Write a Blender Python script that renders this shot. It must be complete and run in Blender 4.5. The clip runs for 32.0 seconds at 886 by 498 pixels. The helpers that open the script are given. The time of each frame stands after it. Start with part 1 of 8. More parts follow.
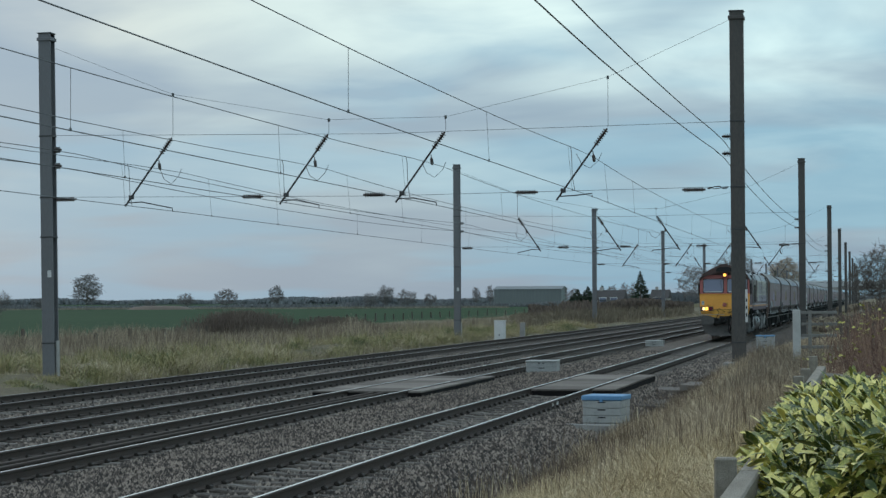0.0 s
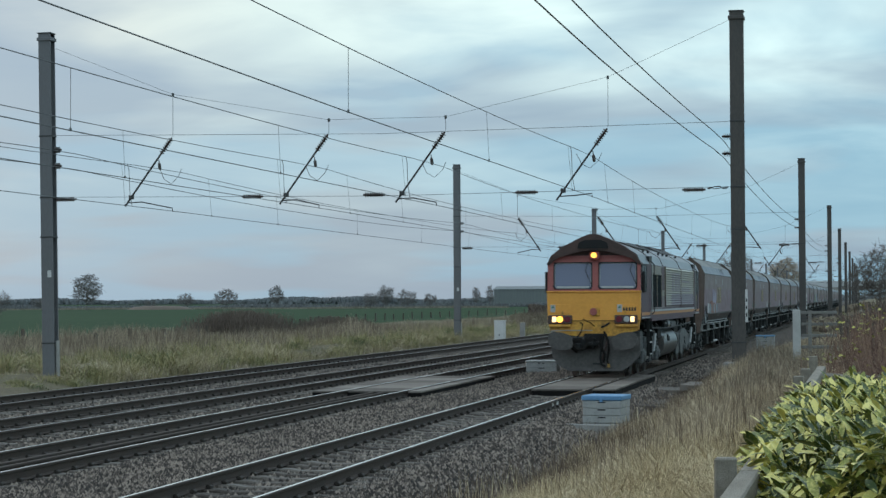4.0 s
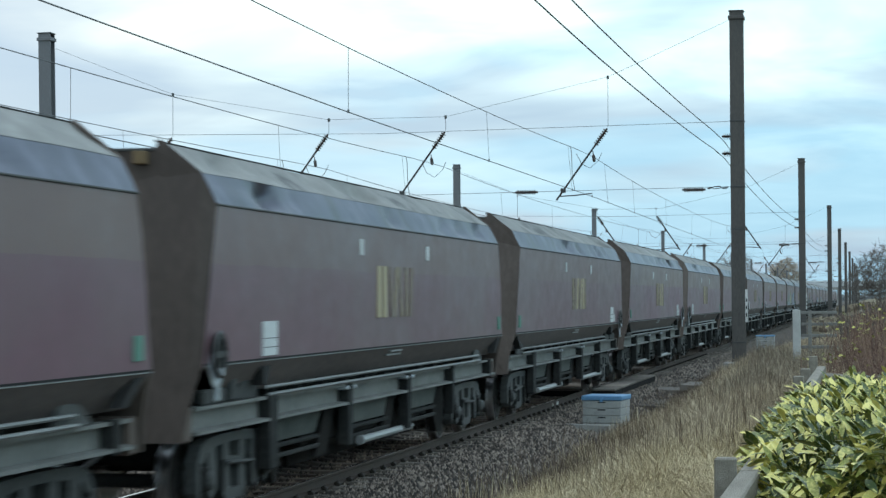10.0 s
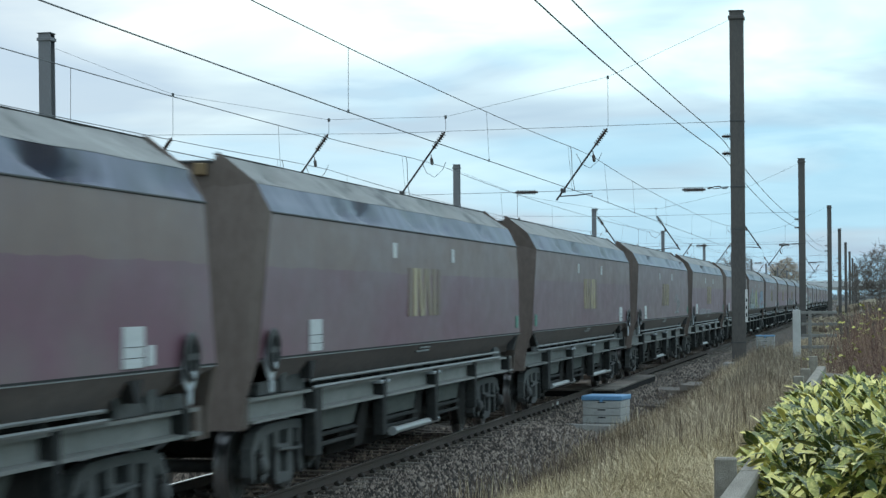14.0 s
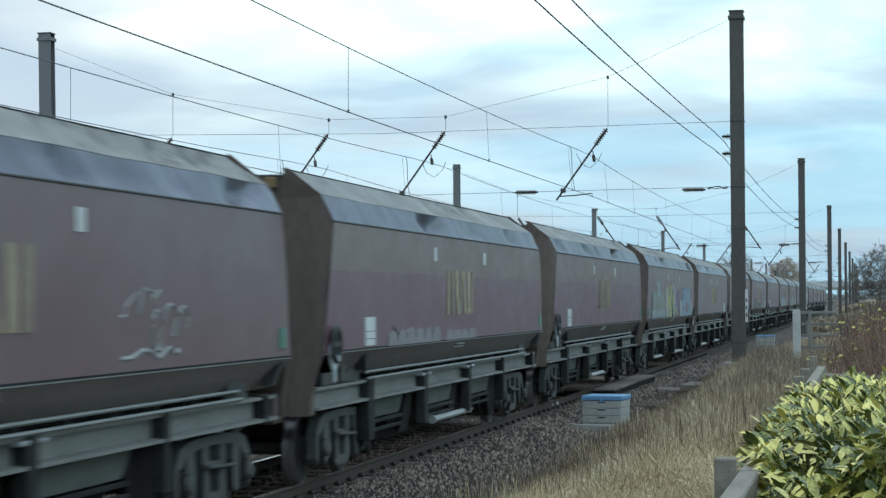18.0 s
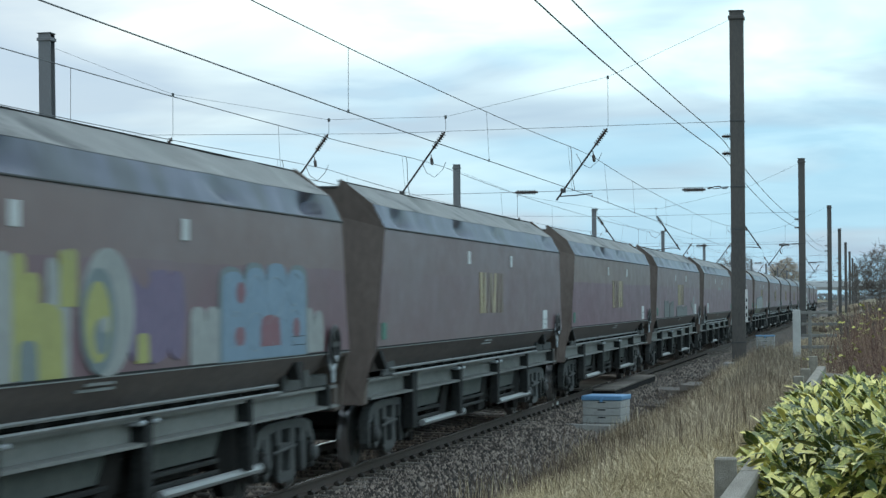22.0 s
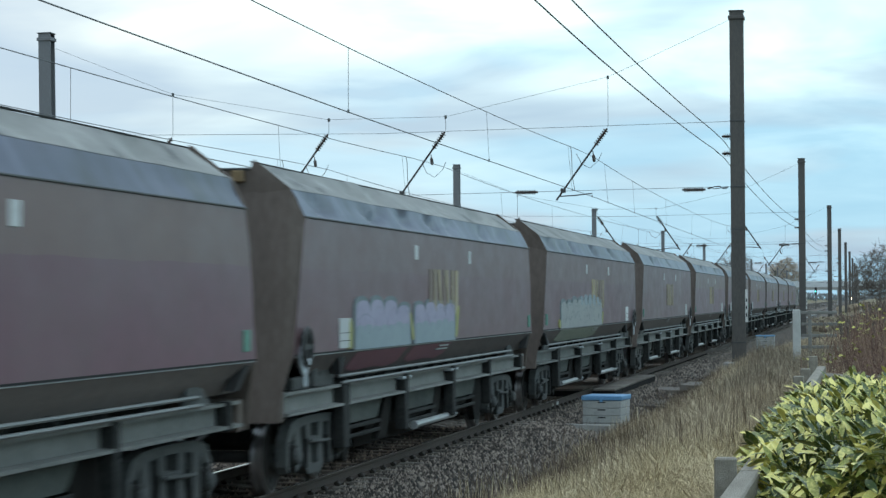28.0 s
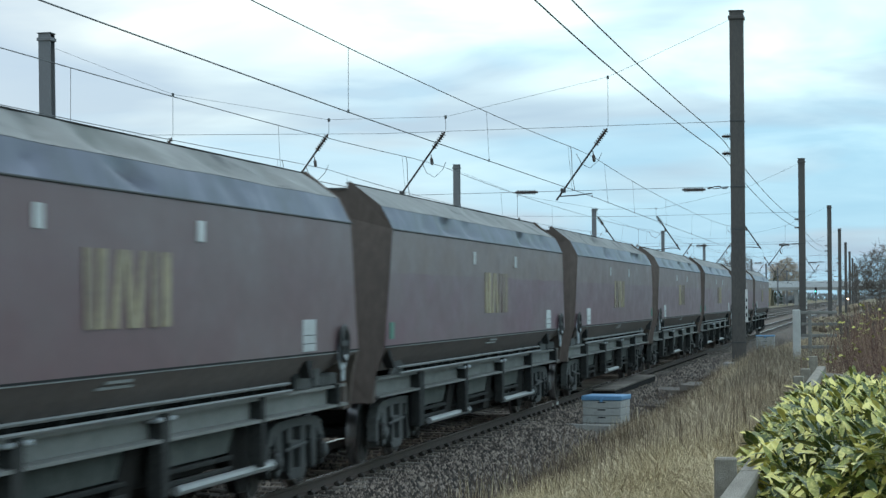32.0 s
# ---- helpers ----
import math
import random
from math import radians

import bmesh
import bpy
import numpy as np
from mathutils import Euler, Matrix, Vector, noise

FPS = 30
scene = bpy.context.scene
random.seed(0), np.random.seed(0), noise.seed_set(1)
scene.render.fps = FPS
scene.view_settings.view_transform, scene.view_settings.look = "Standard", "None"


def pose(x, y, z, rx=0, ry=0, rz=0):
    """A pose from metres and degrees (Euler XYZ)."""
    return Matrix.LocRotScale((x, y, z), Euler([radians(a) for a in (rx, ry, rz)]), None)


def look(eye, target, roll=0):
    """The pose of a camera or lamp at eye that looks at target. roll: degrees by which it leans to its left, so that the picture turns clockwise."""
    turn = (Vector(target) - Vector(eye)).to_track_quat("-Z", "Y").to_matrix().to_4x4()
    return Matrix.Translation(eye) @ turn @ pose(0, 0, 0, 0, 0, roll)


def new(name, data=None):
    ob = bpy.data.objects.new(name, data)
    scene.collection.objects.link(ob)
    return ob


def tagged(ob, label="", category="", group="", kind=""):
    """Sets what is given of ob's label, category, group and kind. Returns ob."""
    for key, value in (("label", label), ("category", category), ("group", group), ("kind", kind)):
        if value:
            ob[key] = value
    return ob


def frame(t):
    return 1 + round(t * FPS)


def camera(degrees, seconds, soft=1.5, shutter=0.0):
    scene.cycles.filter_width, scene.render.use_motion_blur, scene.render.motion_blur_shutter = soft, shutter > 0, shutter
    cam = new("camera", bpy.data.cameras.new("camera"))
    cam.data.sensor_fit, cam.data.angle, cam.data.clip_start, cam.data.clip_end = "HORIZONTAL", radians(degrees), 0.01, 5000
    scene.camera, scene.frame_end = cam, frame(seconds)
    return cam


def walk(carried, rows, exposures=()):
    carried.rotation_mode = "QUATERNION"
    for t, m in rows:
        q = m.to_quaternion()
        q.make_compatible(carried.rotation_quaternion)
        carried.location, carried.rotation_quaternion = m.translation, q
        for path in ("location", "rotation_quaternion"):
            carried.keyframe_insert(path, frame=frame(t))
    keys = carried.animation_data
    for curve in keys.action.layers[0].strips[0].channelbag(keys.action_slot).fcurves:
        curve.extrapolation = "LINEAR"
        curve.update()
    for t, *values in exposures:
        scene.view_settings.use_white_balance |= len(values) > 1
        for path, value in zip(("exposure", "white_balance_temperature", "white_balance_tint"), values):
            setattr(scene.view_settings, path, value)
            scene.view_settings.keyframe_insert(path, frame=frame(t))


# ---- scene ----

# ---- camera ----
EYE = Vector((7.570, 0.0, 2.224))
YAW, PITCH = 0.1995, 0.0238
AIM = EYE + Vector((-math.sin(YAW) * math.cos(PITCH), math.cos(YAW) * math.cos(PITCH), math.sin(PITCH)))
cam = camera(23.74, 32.0, soft=1.4, shutter=0.5)
walk(cam, [(0.0, look(EYE, AIM, -0.31)), (32.0, look(EYE, AIM, -0.31))],
     exposures=[(0.0, 0.27), (3.0, 0.33), (4.5, 0.44), (6.0, 0.62), (7.0, 0.81), (8.0, 0.86), (9.0, 0.90), (13.0, 0.90), (20.0, 0.87), (32.0, 0.87)])

# ---- world and sun ----
SUN_ELEV, SUN_TURN = radians(14), radians(-62)
world = bpy.data.worlds.new("winter_sky")
scene.world = world
world.use_nodes = True
wn, wl = world.node_tree.nodes, world.node_tree.links
wn.clear()
w_out, w_bg = wn.new("ShaderNodeOutputWorld"), wn.new("ShaderNodeBackground")
sky = wn.new("ShaderNodeTexSky")
sky.sky_type, sky.sun_disc, sky.sun_elevation, sky.sun_rotation = "NISHITA", False, SUN_ELEV, SUN_TURN
sky.air_density, sky.dust_density, sky.ozone_density = 1.0, 1.2, 2.0


def w_math(op, a, b=0.0):
    m = wn.new("ShaderNodeMath")
    m.operation = op
    for sock, v in zip(m.inputs, (a, b)):
        if isinstance(v, (int, float)):
            sock.default_value = v
        else:
            wl.new(v, sock)
    return m.outputs[0]


w_geo, w_sep, w_plane = wn.new("ShaderNodeTexCoord"), wn.new("ShaderNodeSeparateXYZ"), wn.new("ShaderNodeCombineXYZ")
wl.new(w_geo.outputs["Generated"], w_sep.inputs["Vector"])
# a cloud sheet seen in perspective, drawn out towards the horizon
w_lift = w_math("ADD", w_math("MAXIMUM", w_sep.outputs["Z"], 0.0), 0.13)
wl.new(w_math("DIVIDE", w_sep.outputs["X"], w_lift), w_plane.inputs["X"])
wl.new(w_math("DIVIDE", w_sep.outputs["Y"], w_lift), w_plane.inputs["Y"])


def w_noise(scale, detail, rough, shift, twist=0.0):
    n, m = wn.new("ShaderNodeTexNoise"), wn.new("ShaderNodeMapping")
    m.inputs["Location"].default_value = shift
    wl.new(w_plane.outputs["Vector"], m.inputs["Vector"])
    wl.new(m.outputs["Vector"], n.inputs["Vector"])
    n.inputs["Scale"].default_value, n.inputs["Detail"].default_value, n.inputs["Roughness"].default_value = scale, detail, rough
    n.inputs["Distortion"].default_value = twist
    return n


def w_ramp(source, stops):
    r = wn.new("ShaderNodeValToRGB")
    wl.new(source, r.inputs["Fac"])
    r.color_ramp.elements[0].position, r.color_ramp.elements[0].color = stops[0][0], (*stops[0][1], 1)
    r.color_ramp.elements[1].position, r.color_ramp.elements[1].color = stops[-1][0], (*stops[-1][1], 1)
    for p, c in stops[1:-1]:
        r.color_ramp.elements.new(p).color = (*c, 1)
    return r


def w_mix(a, b, fac, kind="MIX"):
    m = wn.new("ShaderNodeMix")
    m.data_type, m.blend_type = "RGBA", kind
    for sock, v in ((m.inputs["Factor"], fac), (m.inputs["A"], a), (m.inputs["B"], b)):
        if isinstance(v, (int, float)):
            sock.default_value = v
        elif isinstance(v, tuple):
            sock.default_value = (*v, 1)
        else:
            wl.new(v, sock)
    return m.outputs["Result"]


big = w_noise(0.9, 4, 0.50, (1.4, 5.2, 0.0), 0.4)
open_sky = w_noise(1.1, 3, 0.5, (9.3, 1.7, 3.0), 0.3)
thin = w_noise(1.7, 5, 0.50, (7.1, 2.7, 0.4), 0.4)
# greyer towards the sun's side, clearer and more cyan away from it
turn = w_ramp(w_math("ADD", w_math("MULTIPLY", w_sep.outputs["X"], 1.9), 0.80), [(0.0, (0, 0, 0)), (1.0, (1, 1, 1))])
big_fac = w_math("ADD", big.outputs["Fac"], w_math("MULTIPLY", turn.outputs["Color"], 0.06))
cover = w_ramp(big_fac, [(0.42, (0, 0, 0)), (0.60, (1, 1, 1))])
wisps = w_ramp(thin.outputs["Fac"], [(0.32, (0, 0, 0)), (0.68, (1, 1, 1))])
# grey-lilac cloud with clear blue showing through it here and there
gaps = w_ramp(w_math("ADD", open_sky.outputs["Fac"], w_math("MULTIPLY", turn.outputs["Color"], 0.10)), [(0.46, (0, 0, 0)), (0.60, (1, 1, 1))])
base = w_mix((1.90, 2.54, 3.30), (1.58, 2.34, 3.15), turn.outputs["Color"])
clear = w_mix((1.78, 2.78, 3.78), (1.42, 2.98, 4.05), turn.outputs["Color"])
base = w_mix(base, clear, gaps.outputs["Color"])
base = w_mix(base, sky.outputs["Color"], 0.12)
low = w_mix((4.3, 4.9, 4.75), (5.6, 7.5, 7.5), turn.outputs["Color"])
# thin cloud takes a faint warmth towards the low sun
sunward = wn.new("ShaderNodeVectorMath")
sunward.operation = "DOT_PRODUCT"
wl.new(w_geo.outputs["Generated"], sunward.inputs[0])
sunward.inputs[1].default_value = (math.sin(SUN_TURN) * math.cos(SUN_ELEV), math.cos(SUN_TURN) * math.cos(SUN_ELEV), math.sin(SUN_ELEV))
warm = w_ramp(sunward.outputs["Value"], [(0.70, (0, 0, 0)), (1.0, (1, 1, 1))])
low = w_mix(low, (6.2, 5.3, 4.3), w_math("MULTIPLY", warm.outputs["Color"], 0.8))
part_cloud = w_math("MULTIPLY", w_math("ADD", w_math("MULTIPLY", wisps.outputs["Color"], 0.85), 0.15), w_math("ADD", w_math("MULTIPLY", cover.outputs["Color"], 0.85), 0.15))
rise = w_ramp(w_sep.outputs["Z"], [(0.01, (0.08, 0.08, 0.08)), (0.05, (0.28, 0.28, 0.28)), (0.115, (1, 1, 1))])
pale = w_mix(base, low, w_math("MULTIPLY", part_cloud, rise.outputs["Color"]))
# an overcast sky is brighter overhead than near the horizon
zen = w_ramp(w_sep.outputs["Z"], [(0.16, (0, 0, 0)), (0.75, (1, 1, 1))])
pale = w_mix(pale, (4.15, 5.2, 6.1), zen.outputs["Color"])
wl.new(pale, w_bg.inputs["Color"])
w_bg.inputs["Strength"].default_value = 0.125
wl.new(w_bg.outputs["Background"], w_out.inputs["Surface"])

sun = new("sun", bpy.data.lights.new("sun", "SUN"))
sun.data.energy, sun.data.angle, sun.data.color = 0.75, radians(20), (1.0, 0.94, 0.86)
SUN_WAY = Vector((math.sin(SUN_TURN) * math.cos(SUN_ELEV), math.cos(SUN_TURN) * math.cos(SUN_ELEV), math.sin(SUN_ELEV)))
sun.matrix_world = look(SUN_WAY * 100, (0, 0, 0))


# ---- materials ----
def material(name, colours, rough=0.7, metal=0.0, scale=3.0, fine=40.0, bump=0.3, depth=0.01, stretch=(1, 1, 1), island=0.0,
             per_object=0.0, spec=0.5, spread=(0.3, 0.7), skew=0.0, speck=None):
    """A weathered surface: two or three colours mixed by a coarse and a fine noise, with fine relief."""
    m = bpy.data.materials.new(name)
    m.use_nodes = True
    n, l = m.node_tree.nodes, m.node_tree.links
    p = n["Principled BSDF"]
    co, mp = n.new("ShaderNodeTexCoord"), n.new("ShaderNodeMapping")
    mp.inputs["Scale"].default_value = stretch
    if skew:
        mp.vector_type = "TEXTURE"
        mp.inputs["Scale"].default_value, mp.inputs["Rotation"].default_value = [1 / k for k in stretch], (skew, 0, 0)
    l.new(co.outputs["Object"], mp.inputs["Vector"])
    if per_object:
        info, mul = n.new("ShaderNodeObjectInfo"), n.new("ShaderNodeVectorMath")
        mul.operation = "MULTIPLY"
        l.new(info.outputs["Random"], mul.inputs[0])
        mul.inputs[1].default_value = (37.0, 91.0, 53.0)
        l.new(mul.outputs["Vector"], mp.inputs["Location"])
    a, b = n.new("ShaderNodeTexNoise"), n.new("ShaderNodeTexNoise")
    for t, sc, de in ((a, scale, 5), (b, fine, 4)):
        l.new(mp.outputs["Vector"], t.inputs["Vector"])
        t.inputs["Scale"].default_value, t.inputs["Detail"].default_value, t.inputs["Roughness"].default_value = sc, de, 0.6
    mix = n.new("ShaderNodeMath")
    mix.operation = "MULTIPLY_ADD"
    l.new(b.outputs["Fac"], mix.inputs[0])
    mix.inputs[1].default_value = 0.45
    half = n.new("ShaderNodeMath")
    half.operation = "MULTIPLY"
    l.new(a.outputs["Fac"], half.inputs[0])
    half.inputs[1].default_value = 0.55
    l.new(half.outputs[0], mix.inputs[2])
    fac = mix.outputs[0]
    if island or per_object:
        extra = n.new("ShaderNodeMath")
        extra.operation = "MULTIPLY_ADD"
        src = n.new("ShaderNodeNewGeometry").outputs["Random Per Island"] if island else n["Object Info"].outputs["Random"]
        l.new(src, extra.inputs[0])
        extra.inputs[1].default_value = island or per_object
        off = n.new("ShaderNodeMath")
        off.operation = "SUBTRACT"
        l.new(fac, off.inputs[0])
        off.inputs[1].default_value = (island or per_object) / 2
        l.new(off.outputs[0], extra.inputs[2])
        fac = extra.outputs[0]
    r = n.new("ShaderNodeValToRGB")
    l.new(fac, r.inputs["Fac"])
    e = r.color_ramp.elements
    e[0].position, e[1].position = spread
    e[0].color, e[1].color = (*colours[0], 1), (*colours[-1], 1)
    for i, c in enumerate(colours[1:-1]):
        e.new(spread[0] + (spread[1] - spread[0]) * (i + 1) / (len(colours) - 1)).color = (*c, 1)
    if speck:
        # pale spots and margins on variegated leaves
        dots, lit, spot = n.new("ShaderNodeTexNoise"), n.new("ShaderNodeMapRange"), n.new("ShaderNodeMix")
        l.new(mp.outputs["Vector"], dots.inputs["Vector"])
        dots.inputs["Scale"].default_value, dots.inputs["Detail"].default_value = speck[1], 2
        l.new(dots.outputs["Fac"], lit.inputs["Value"])
        lit.inputs["From Min"].default_value, lit.inputs["From Max"].default_value = speck[2], speck[2] + 0.05
        spot.data_type = "RGBA"
        l.new(lit.outputs["Result"], spot.inputs["Factor"])
        l.new(r.outputs["Color"], spot.inputs["A"])
        spot.inputs["B"].default_value = (*speck[0], 1)
        l.new(spot.outputs["Result"], p.inputs["Base Color"])
    else:
        l.new(r.outputs["Color"], p.inputs["Base Color"])
    p.inputs["Metallic"].default_value = metal
    p.inputs["Specular IOR Level"].default_value = spec
    rr = n.new("ShaderNodeMapRange")
    l.new(a.outputs["Fac"], rr.inputs["Value"])
    rr.inputs["To Min"].default_value, rr.inputs["To Max"].default_value = max(rough - 0.12, 0.03), min(rough + 0.12, 1)
    l.new(rr.outputs["Result"], p.inputs["Roughness"])
    if bump:
        bm = n.new("ShaderNodeBump")
        bm.inputs["Strength"].default_value, bm.inputs["Distance"].default_value = bump, depth
        l.new(b.outputs["Fac"], bm.inputs["Height"])
        l.new(bm.outputs["Normal"], p.inputs["Normal"])
    return m


def glow(name, colour, power):
    m = bpy.data.materials.new(name)
    m.use_nodes = True
    p = m.node_tree.nodes["Principled BSDF"]
    p.inputs["Base Color"].default_value = (*colour, 1)
    p.inputs["Emission Color"].default_value, p.inputs["Emission Strength"].default_value = (*colour, 1), power
    return m


def banded(name, bands, top, rough=0.6, dirt=(0.16, 0.13, 0.11), dirt_amount=0.55, streak=(0.35, 0.5, 0.12), spec=0.4, fade=None):
    """Painted sheet steel in horizontal colour bands by height, under streaky road dirt that differs from object to object."""
    m = bpy.data.materials.new(name)
    m.use_nodes = True
    n, l = m.node_tree.nodes, m.node_tree.links
    p = n["Principled BSDF"]
    co, sep, info = n.new("ShaderNodeTexCoord"), n.new("ShaderNodeSeparateXYZ"), n.new("ShaderNodeObjectInfo")
    l.new(co.outputs["Object"], sep.inputs["Vector"])
    div = n.new("ShaderNodeMath")
    div.operation = "DIVIDE"
    # the edges of the bands wander a little under the dirt
    rag, wob = n.new("ShaderNodeTexNoise"), n.new("ShaderNodeMath")
    l.new(co.outputs["Object"], rag.inputs["Vector"])
    rag.inputs["Scale"].default_value, rag.inputs["Detail"].default_value = 1.6, 5
    wob.operation = "MULTIPLY_ADD"
    l.new(rag.outputs["Fac"], wob.inputs[0])
    wob.inputs[1].default_value = 0.10 if fade else 0.0
    l.new(sep.outputs["Z"], wob.inputs[2])
    l.new(wob.outputs[0], div.inputs[0])
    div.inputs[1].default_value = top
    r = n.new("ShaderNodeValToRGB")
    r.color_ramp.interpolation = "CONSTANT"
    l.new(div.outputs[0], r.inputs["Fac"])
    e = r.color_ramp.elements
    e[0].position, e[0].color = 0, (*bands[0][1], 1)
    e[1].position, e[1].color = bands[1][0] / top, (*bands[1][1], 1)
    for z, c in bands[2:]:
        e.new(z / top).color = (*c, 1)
    mul, mp = n.new("ShaderNodeVectorMath"), n.new("ShaderNodeMapping")
    mul.operation = "MULTIPLY"
    l.new(info.outputs["Random"], mul.inputs[0])
    mul.inputs[1].default_value = (17.0, 57.0, 23.0)
    l.new(co.outputs["Object"], mp.inputs["Vector"])
    l.new(mul.outputs["Vector"], mp.inputs["Location"])
    mp.inputs["Scale"].default_value = (1, streak[0] * 2, streak[1])
    a, b, c = n.new("ShaderNodeTexNoise"), n.new("ShaderNodeTexNoise"), n.new("ShaderNodeTexNoise")
    for t, sc in ((a, 1.1), (b, 5.0), (c, 45.0)):
        l.new(mp.outputs["Vector"], t.inputs["Vector"])
        t.inputs["Scale"].default_value, t.inputs["Detail"].default_value, t.inputs["Roughness"].default_value = sc, 6, 0.62
    s1 = n.new("ShaderNodeMapRange")
    l.new(a.outputs["Fac"], s1.inputs["Value"])
    s1.inputs["From Min"].default_value, s1.inputs["From Max"].default_value = (0.41, 0.60) if fade else (0.35, 0.68)
    vary = n.new("ShaderNodeMath")
    vary.operation = "MULTIPLY_ADD"
    l.new(info.outputs["Random"], vary.inputs[0])
    vary.inputs[1].default_value, vary.inputs[2].default_value = dirt_amount * 1.1, dirt_amount * 0.35
    l.new(vary.outputs[0], s1.inputs["To Max"])
    s2 = n.new("ShaderNodeMapRange")
    l.new(b.outputs["Fac"], s2.inputs["Value"])
    s2.inputs["From Min"].default_value, s2.inputs["From Max"].default_value, s2.inputs["To Max"].default_value = 0.4, 0.75, 0.35
    add = n.new("ShaderNodeMath")
    add.operation, add.use_clamp = "ADD", True
    l.new(s1.outputs["Result"], add.inputs[0])
    l.new(s2.outputs["Result"], add.inputs[1])
    mix = n.new("ShaderNodeMix")
    mix.data_type = "RGBA"
    l.new(add.outputs[0], mix.inputs["Factor"])
    under = r.outputs["Color"]
    if fade:
        old, much = n.new("ShaderNodeMix"), n.new("ShaderNodeMath")
        old.data_type, much.operation = "RGBA", "FRACT"
        many = n.new("ShaderNodeMath")
        many.operation = "MULTIPLY"
        l.new(info.outputs["Random"], many.inputs[0])
        many.inputs[1].default_value = 7.31
        l.new(many.outputs[0], much.inputs[0])
        l.new(much.outputs[0], old.inputs["Factor"])
        l.new(under, old.inputs["A"])
        old.inputs["B"].default_value = (*fade, 1)
        under = old.outputs["Result"]
    l.new(under, mix.inputs["A"])
    mix.inputs["B"].default_value = (*dirt, 1)
    l.new(mix.outputs["Result"], p.inputs["Base Color"])
    rr = n.new("ShaderNodeMapRange")
    l.new(b.outputs["Fac"], rr.inputs["Value"])
    rr.inputs["To Min"].default_value, rr.inputs["To Max"].default_value = rough - 0.15, rough + 0.2
    l.new(rr.outputs["Result"], p.inputs["Roughness"])
    p.inputs["Specular IOR Level"].default_value = spec
    bm = n.new("ShaderNodeBump")
    bm.inputs["Strength"].default_value, bm.inputs["Distance"].default_value = 0.15, 0.02
    l.new(b.outputs["Fac"], bm.inputs["Height"])
    l.new(bm.outputs["Normal"], p.inputs["Normal"])
    return m


M_BALLAST = material("ballast", [(0.045, 0.036, 0.028), (0.090, 0.071, 0.055), (0.15, 0.118, 0.092)], 0.9, scale=0.9, fine=22, bump=0.9, depth=0.05)
M_STONE = material("ballast_stone", [(0.028, 0.023, 0.019), (0.088, 0.071, 0.058), (0.30, 0.250, 0.205)], 0.9, scale=0.7, fine=30, bump=0.3, island=0.75, spread=(0.26, 0.76))
M_CESS = material("cess_soil", [(0.055, 0.045, 0.036), (0.10, 0.083, 0.066), (0.16, 0.135, 0.10)], 0.95, scale=1.2, fine=16, bump=0.8, depth=0.04)
M_VERGE = material("dry_verge", [(0.075, 0.062, 0.035), (0.125, 0.103, 0.058), (0.11, 0.11, 0.045)], 0.95, scale=0.35, fine=7, bump=0.8, depth=0.1)
M_FIELD = material("winter_crop", [(0.026, 0.052, 0.028), (0.034, 0.066, 0.034), (0.045, 0.078, 0.040)], 1.0, scale=0.02, fine=0.4, bump=0.4, depth=0.2, spec=0.05)
M_RAIL_HEAD = material("rail_head", [(0.82, 0.76, 0.71), (0.96, 0.90, 0.85)], 0.26, 1.0, scale=2, fine=60, bump=0.05, stretch=(1, 0.1, 1))
M_RAIL_DULL = material("dull_rail_head", [(0.26, 0.25, 0.245), (0.40, 0.39, 0.385)], 0.42, 0.8, scale=2, fine=60, bump=0.05, stretch=(1, 0.1, 1))
M_RAIL_SIDE = material("rusty_rail_side", [(0.035, 0.026, 0.021), (0.065, 0.046, 0.035)], 0.85, scale=4, fine=60)
M_SLEEPER = material("sleeper_concrete", [(0.07, 0.058, 0.048), (0.115, 0.098, 0.083), (0.17, 0.15, 0.13)], 0.9, scale=3, fine=40, per_object=0.5)
M_CLIP = material("rail_clip_steel", [(0.03, 0.025, 0.022), (0.06, 0.05, 0.04)], 0.7, 0.3, scale=8)
M_DECK = material("crossing_deck", [(0.09, 0.078, 0.067), (0.155, 0.137, 0.119), (0.215, 0.192, 0.168)], 0.95, scale=1.2, fine=30, spec=0.25, per_object=0.4)
# lower edges of the deck panels, much darker than their tops
M_DECK_EDGE = material("tarred_deck_edge", [(0.008, 0.008, 0.008), (0.020, 0.018, 0.017)], 0.9, scale=3, spec=0.1)
M_MAST = material("mast_steel", [(0.060, 0.055, 0.052), (0.095, 0.087, 0.080), (0.13, 0.115, 0.10)], 0.72, 0.15, scale=1.4, fine=30, stretch=(1, 1, 0.3))
M_MAST_GREY = material("galvanised_mast", [(0.15, 0.152, 0.158), (0.21, 0.212, 0.218)], 0.65, 0.3, scale=1.4, fine=30, stretch=(1, 1, 0.3))
M_WIRE = material("line_wire", [(0.085, 0.09, 0.09), (0.14, 0.145, 0.145)], 0.5, 0.5, scale=5)
M_INSULATOR = material("brown_porcelain", [(0.045, 0.035, 0.032), (0.075, 0.058, 0.05)], 0.3, scale=6)
M_TUBE = material("registration_tube", [(0.05, 0.05, 0.05), (0.10, 0.10, 0.10)], 0.6, 0.5, scale=4)
M_CONCRETE = material("grey_concrete", [(0.22, 0.215, 0.20), (0.32, 0.31, 0.29), (0.40, 0.39, 0.36)], 0.9, scale=2.5, fine=40)
M_BOX = material("pale_box_panel", [(0.27, 0.275, 0.265), (0.36, 0.365, 0.35), (0.43, 0.43, 0.41)], 0.6, scale=3, fine=14)
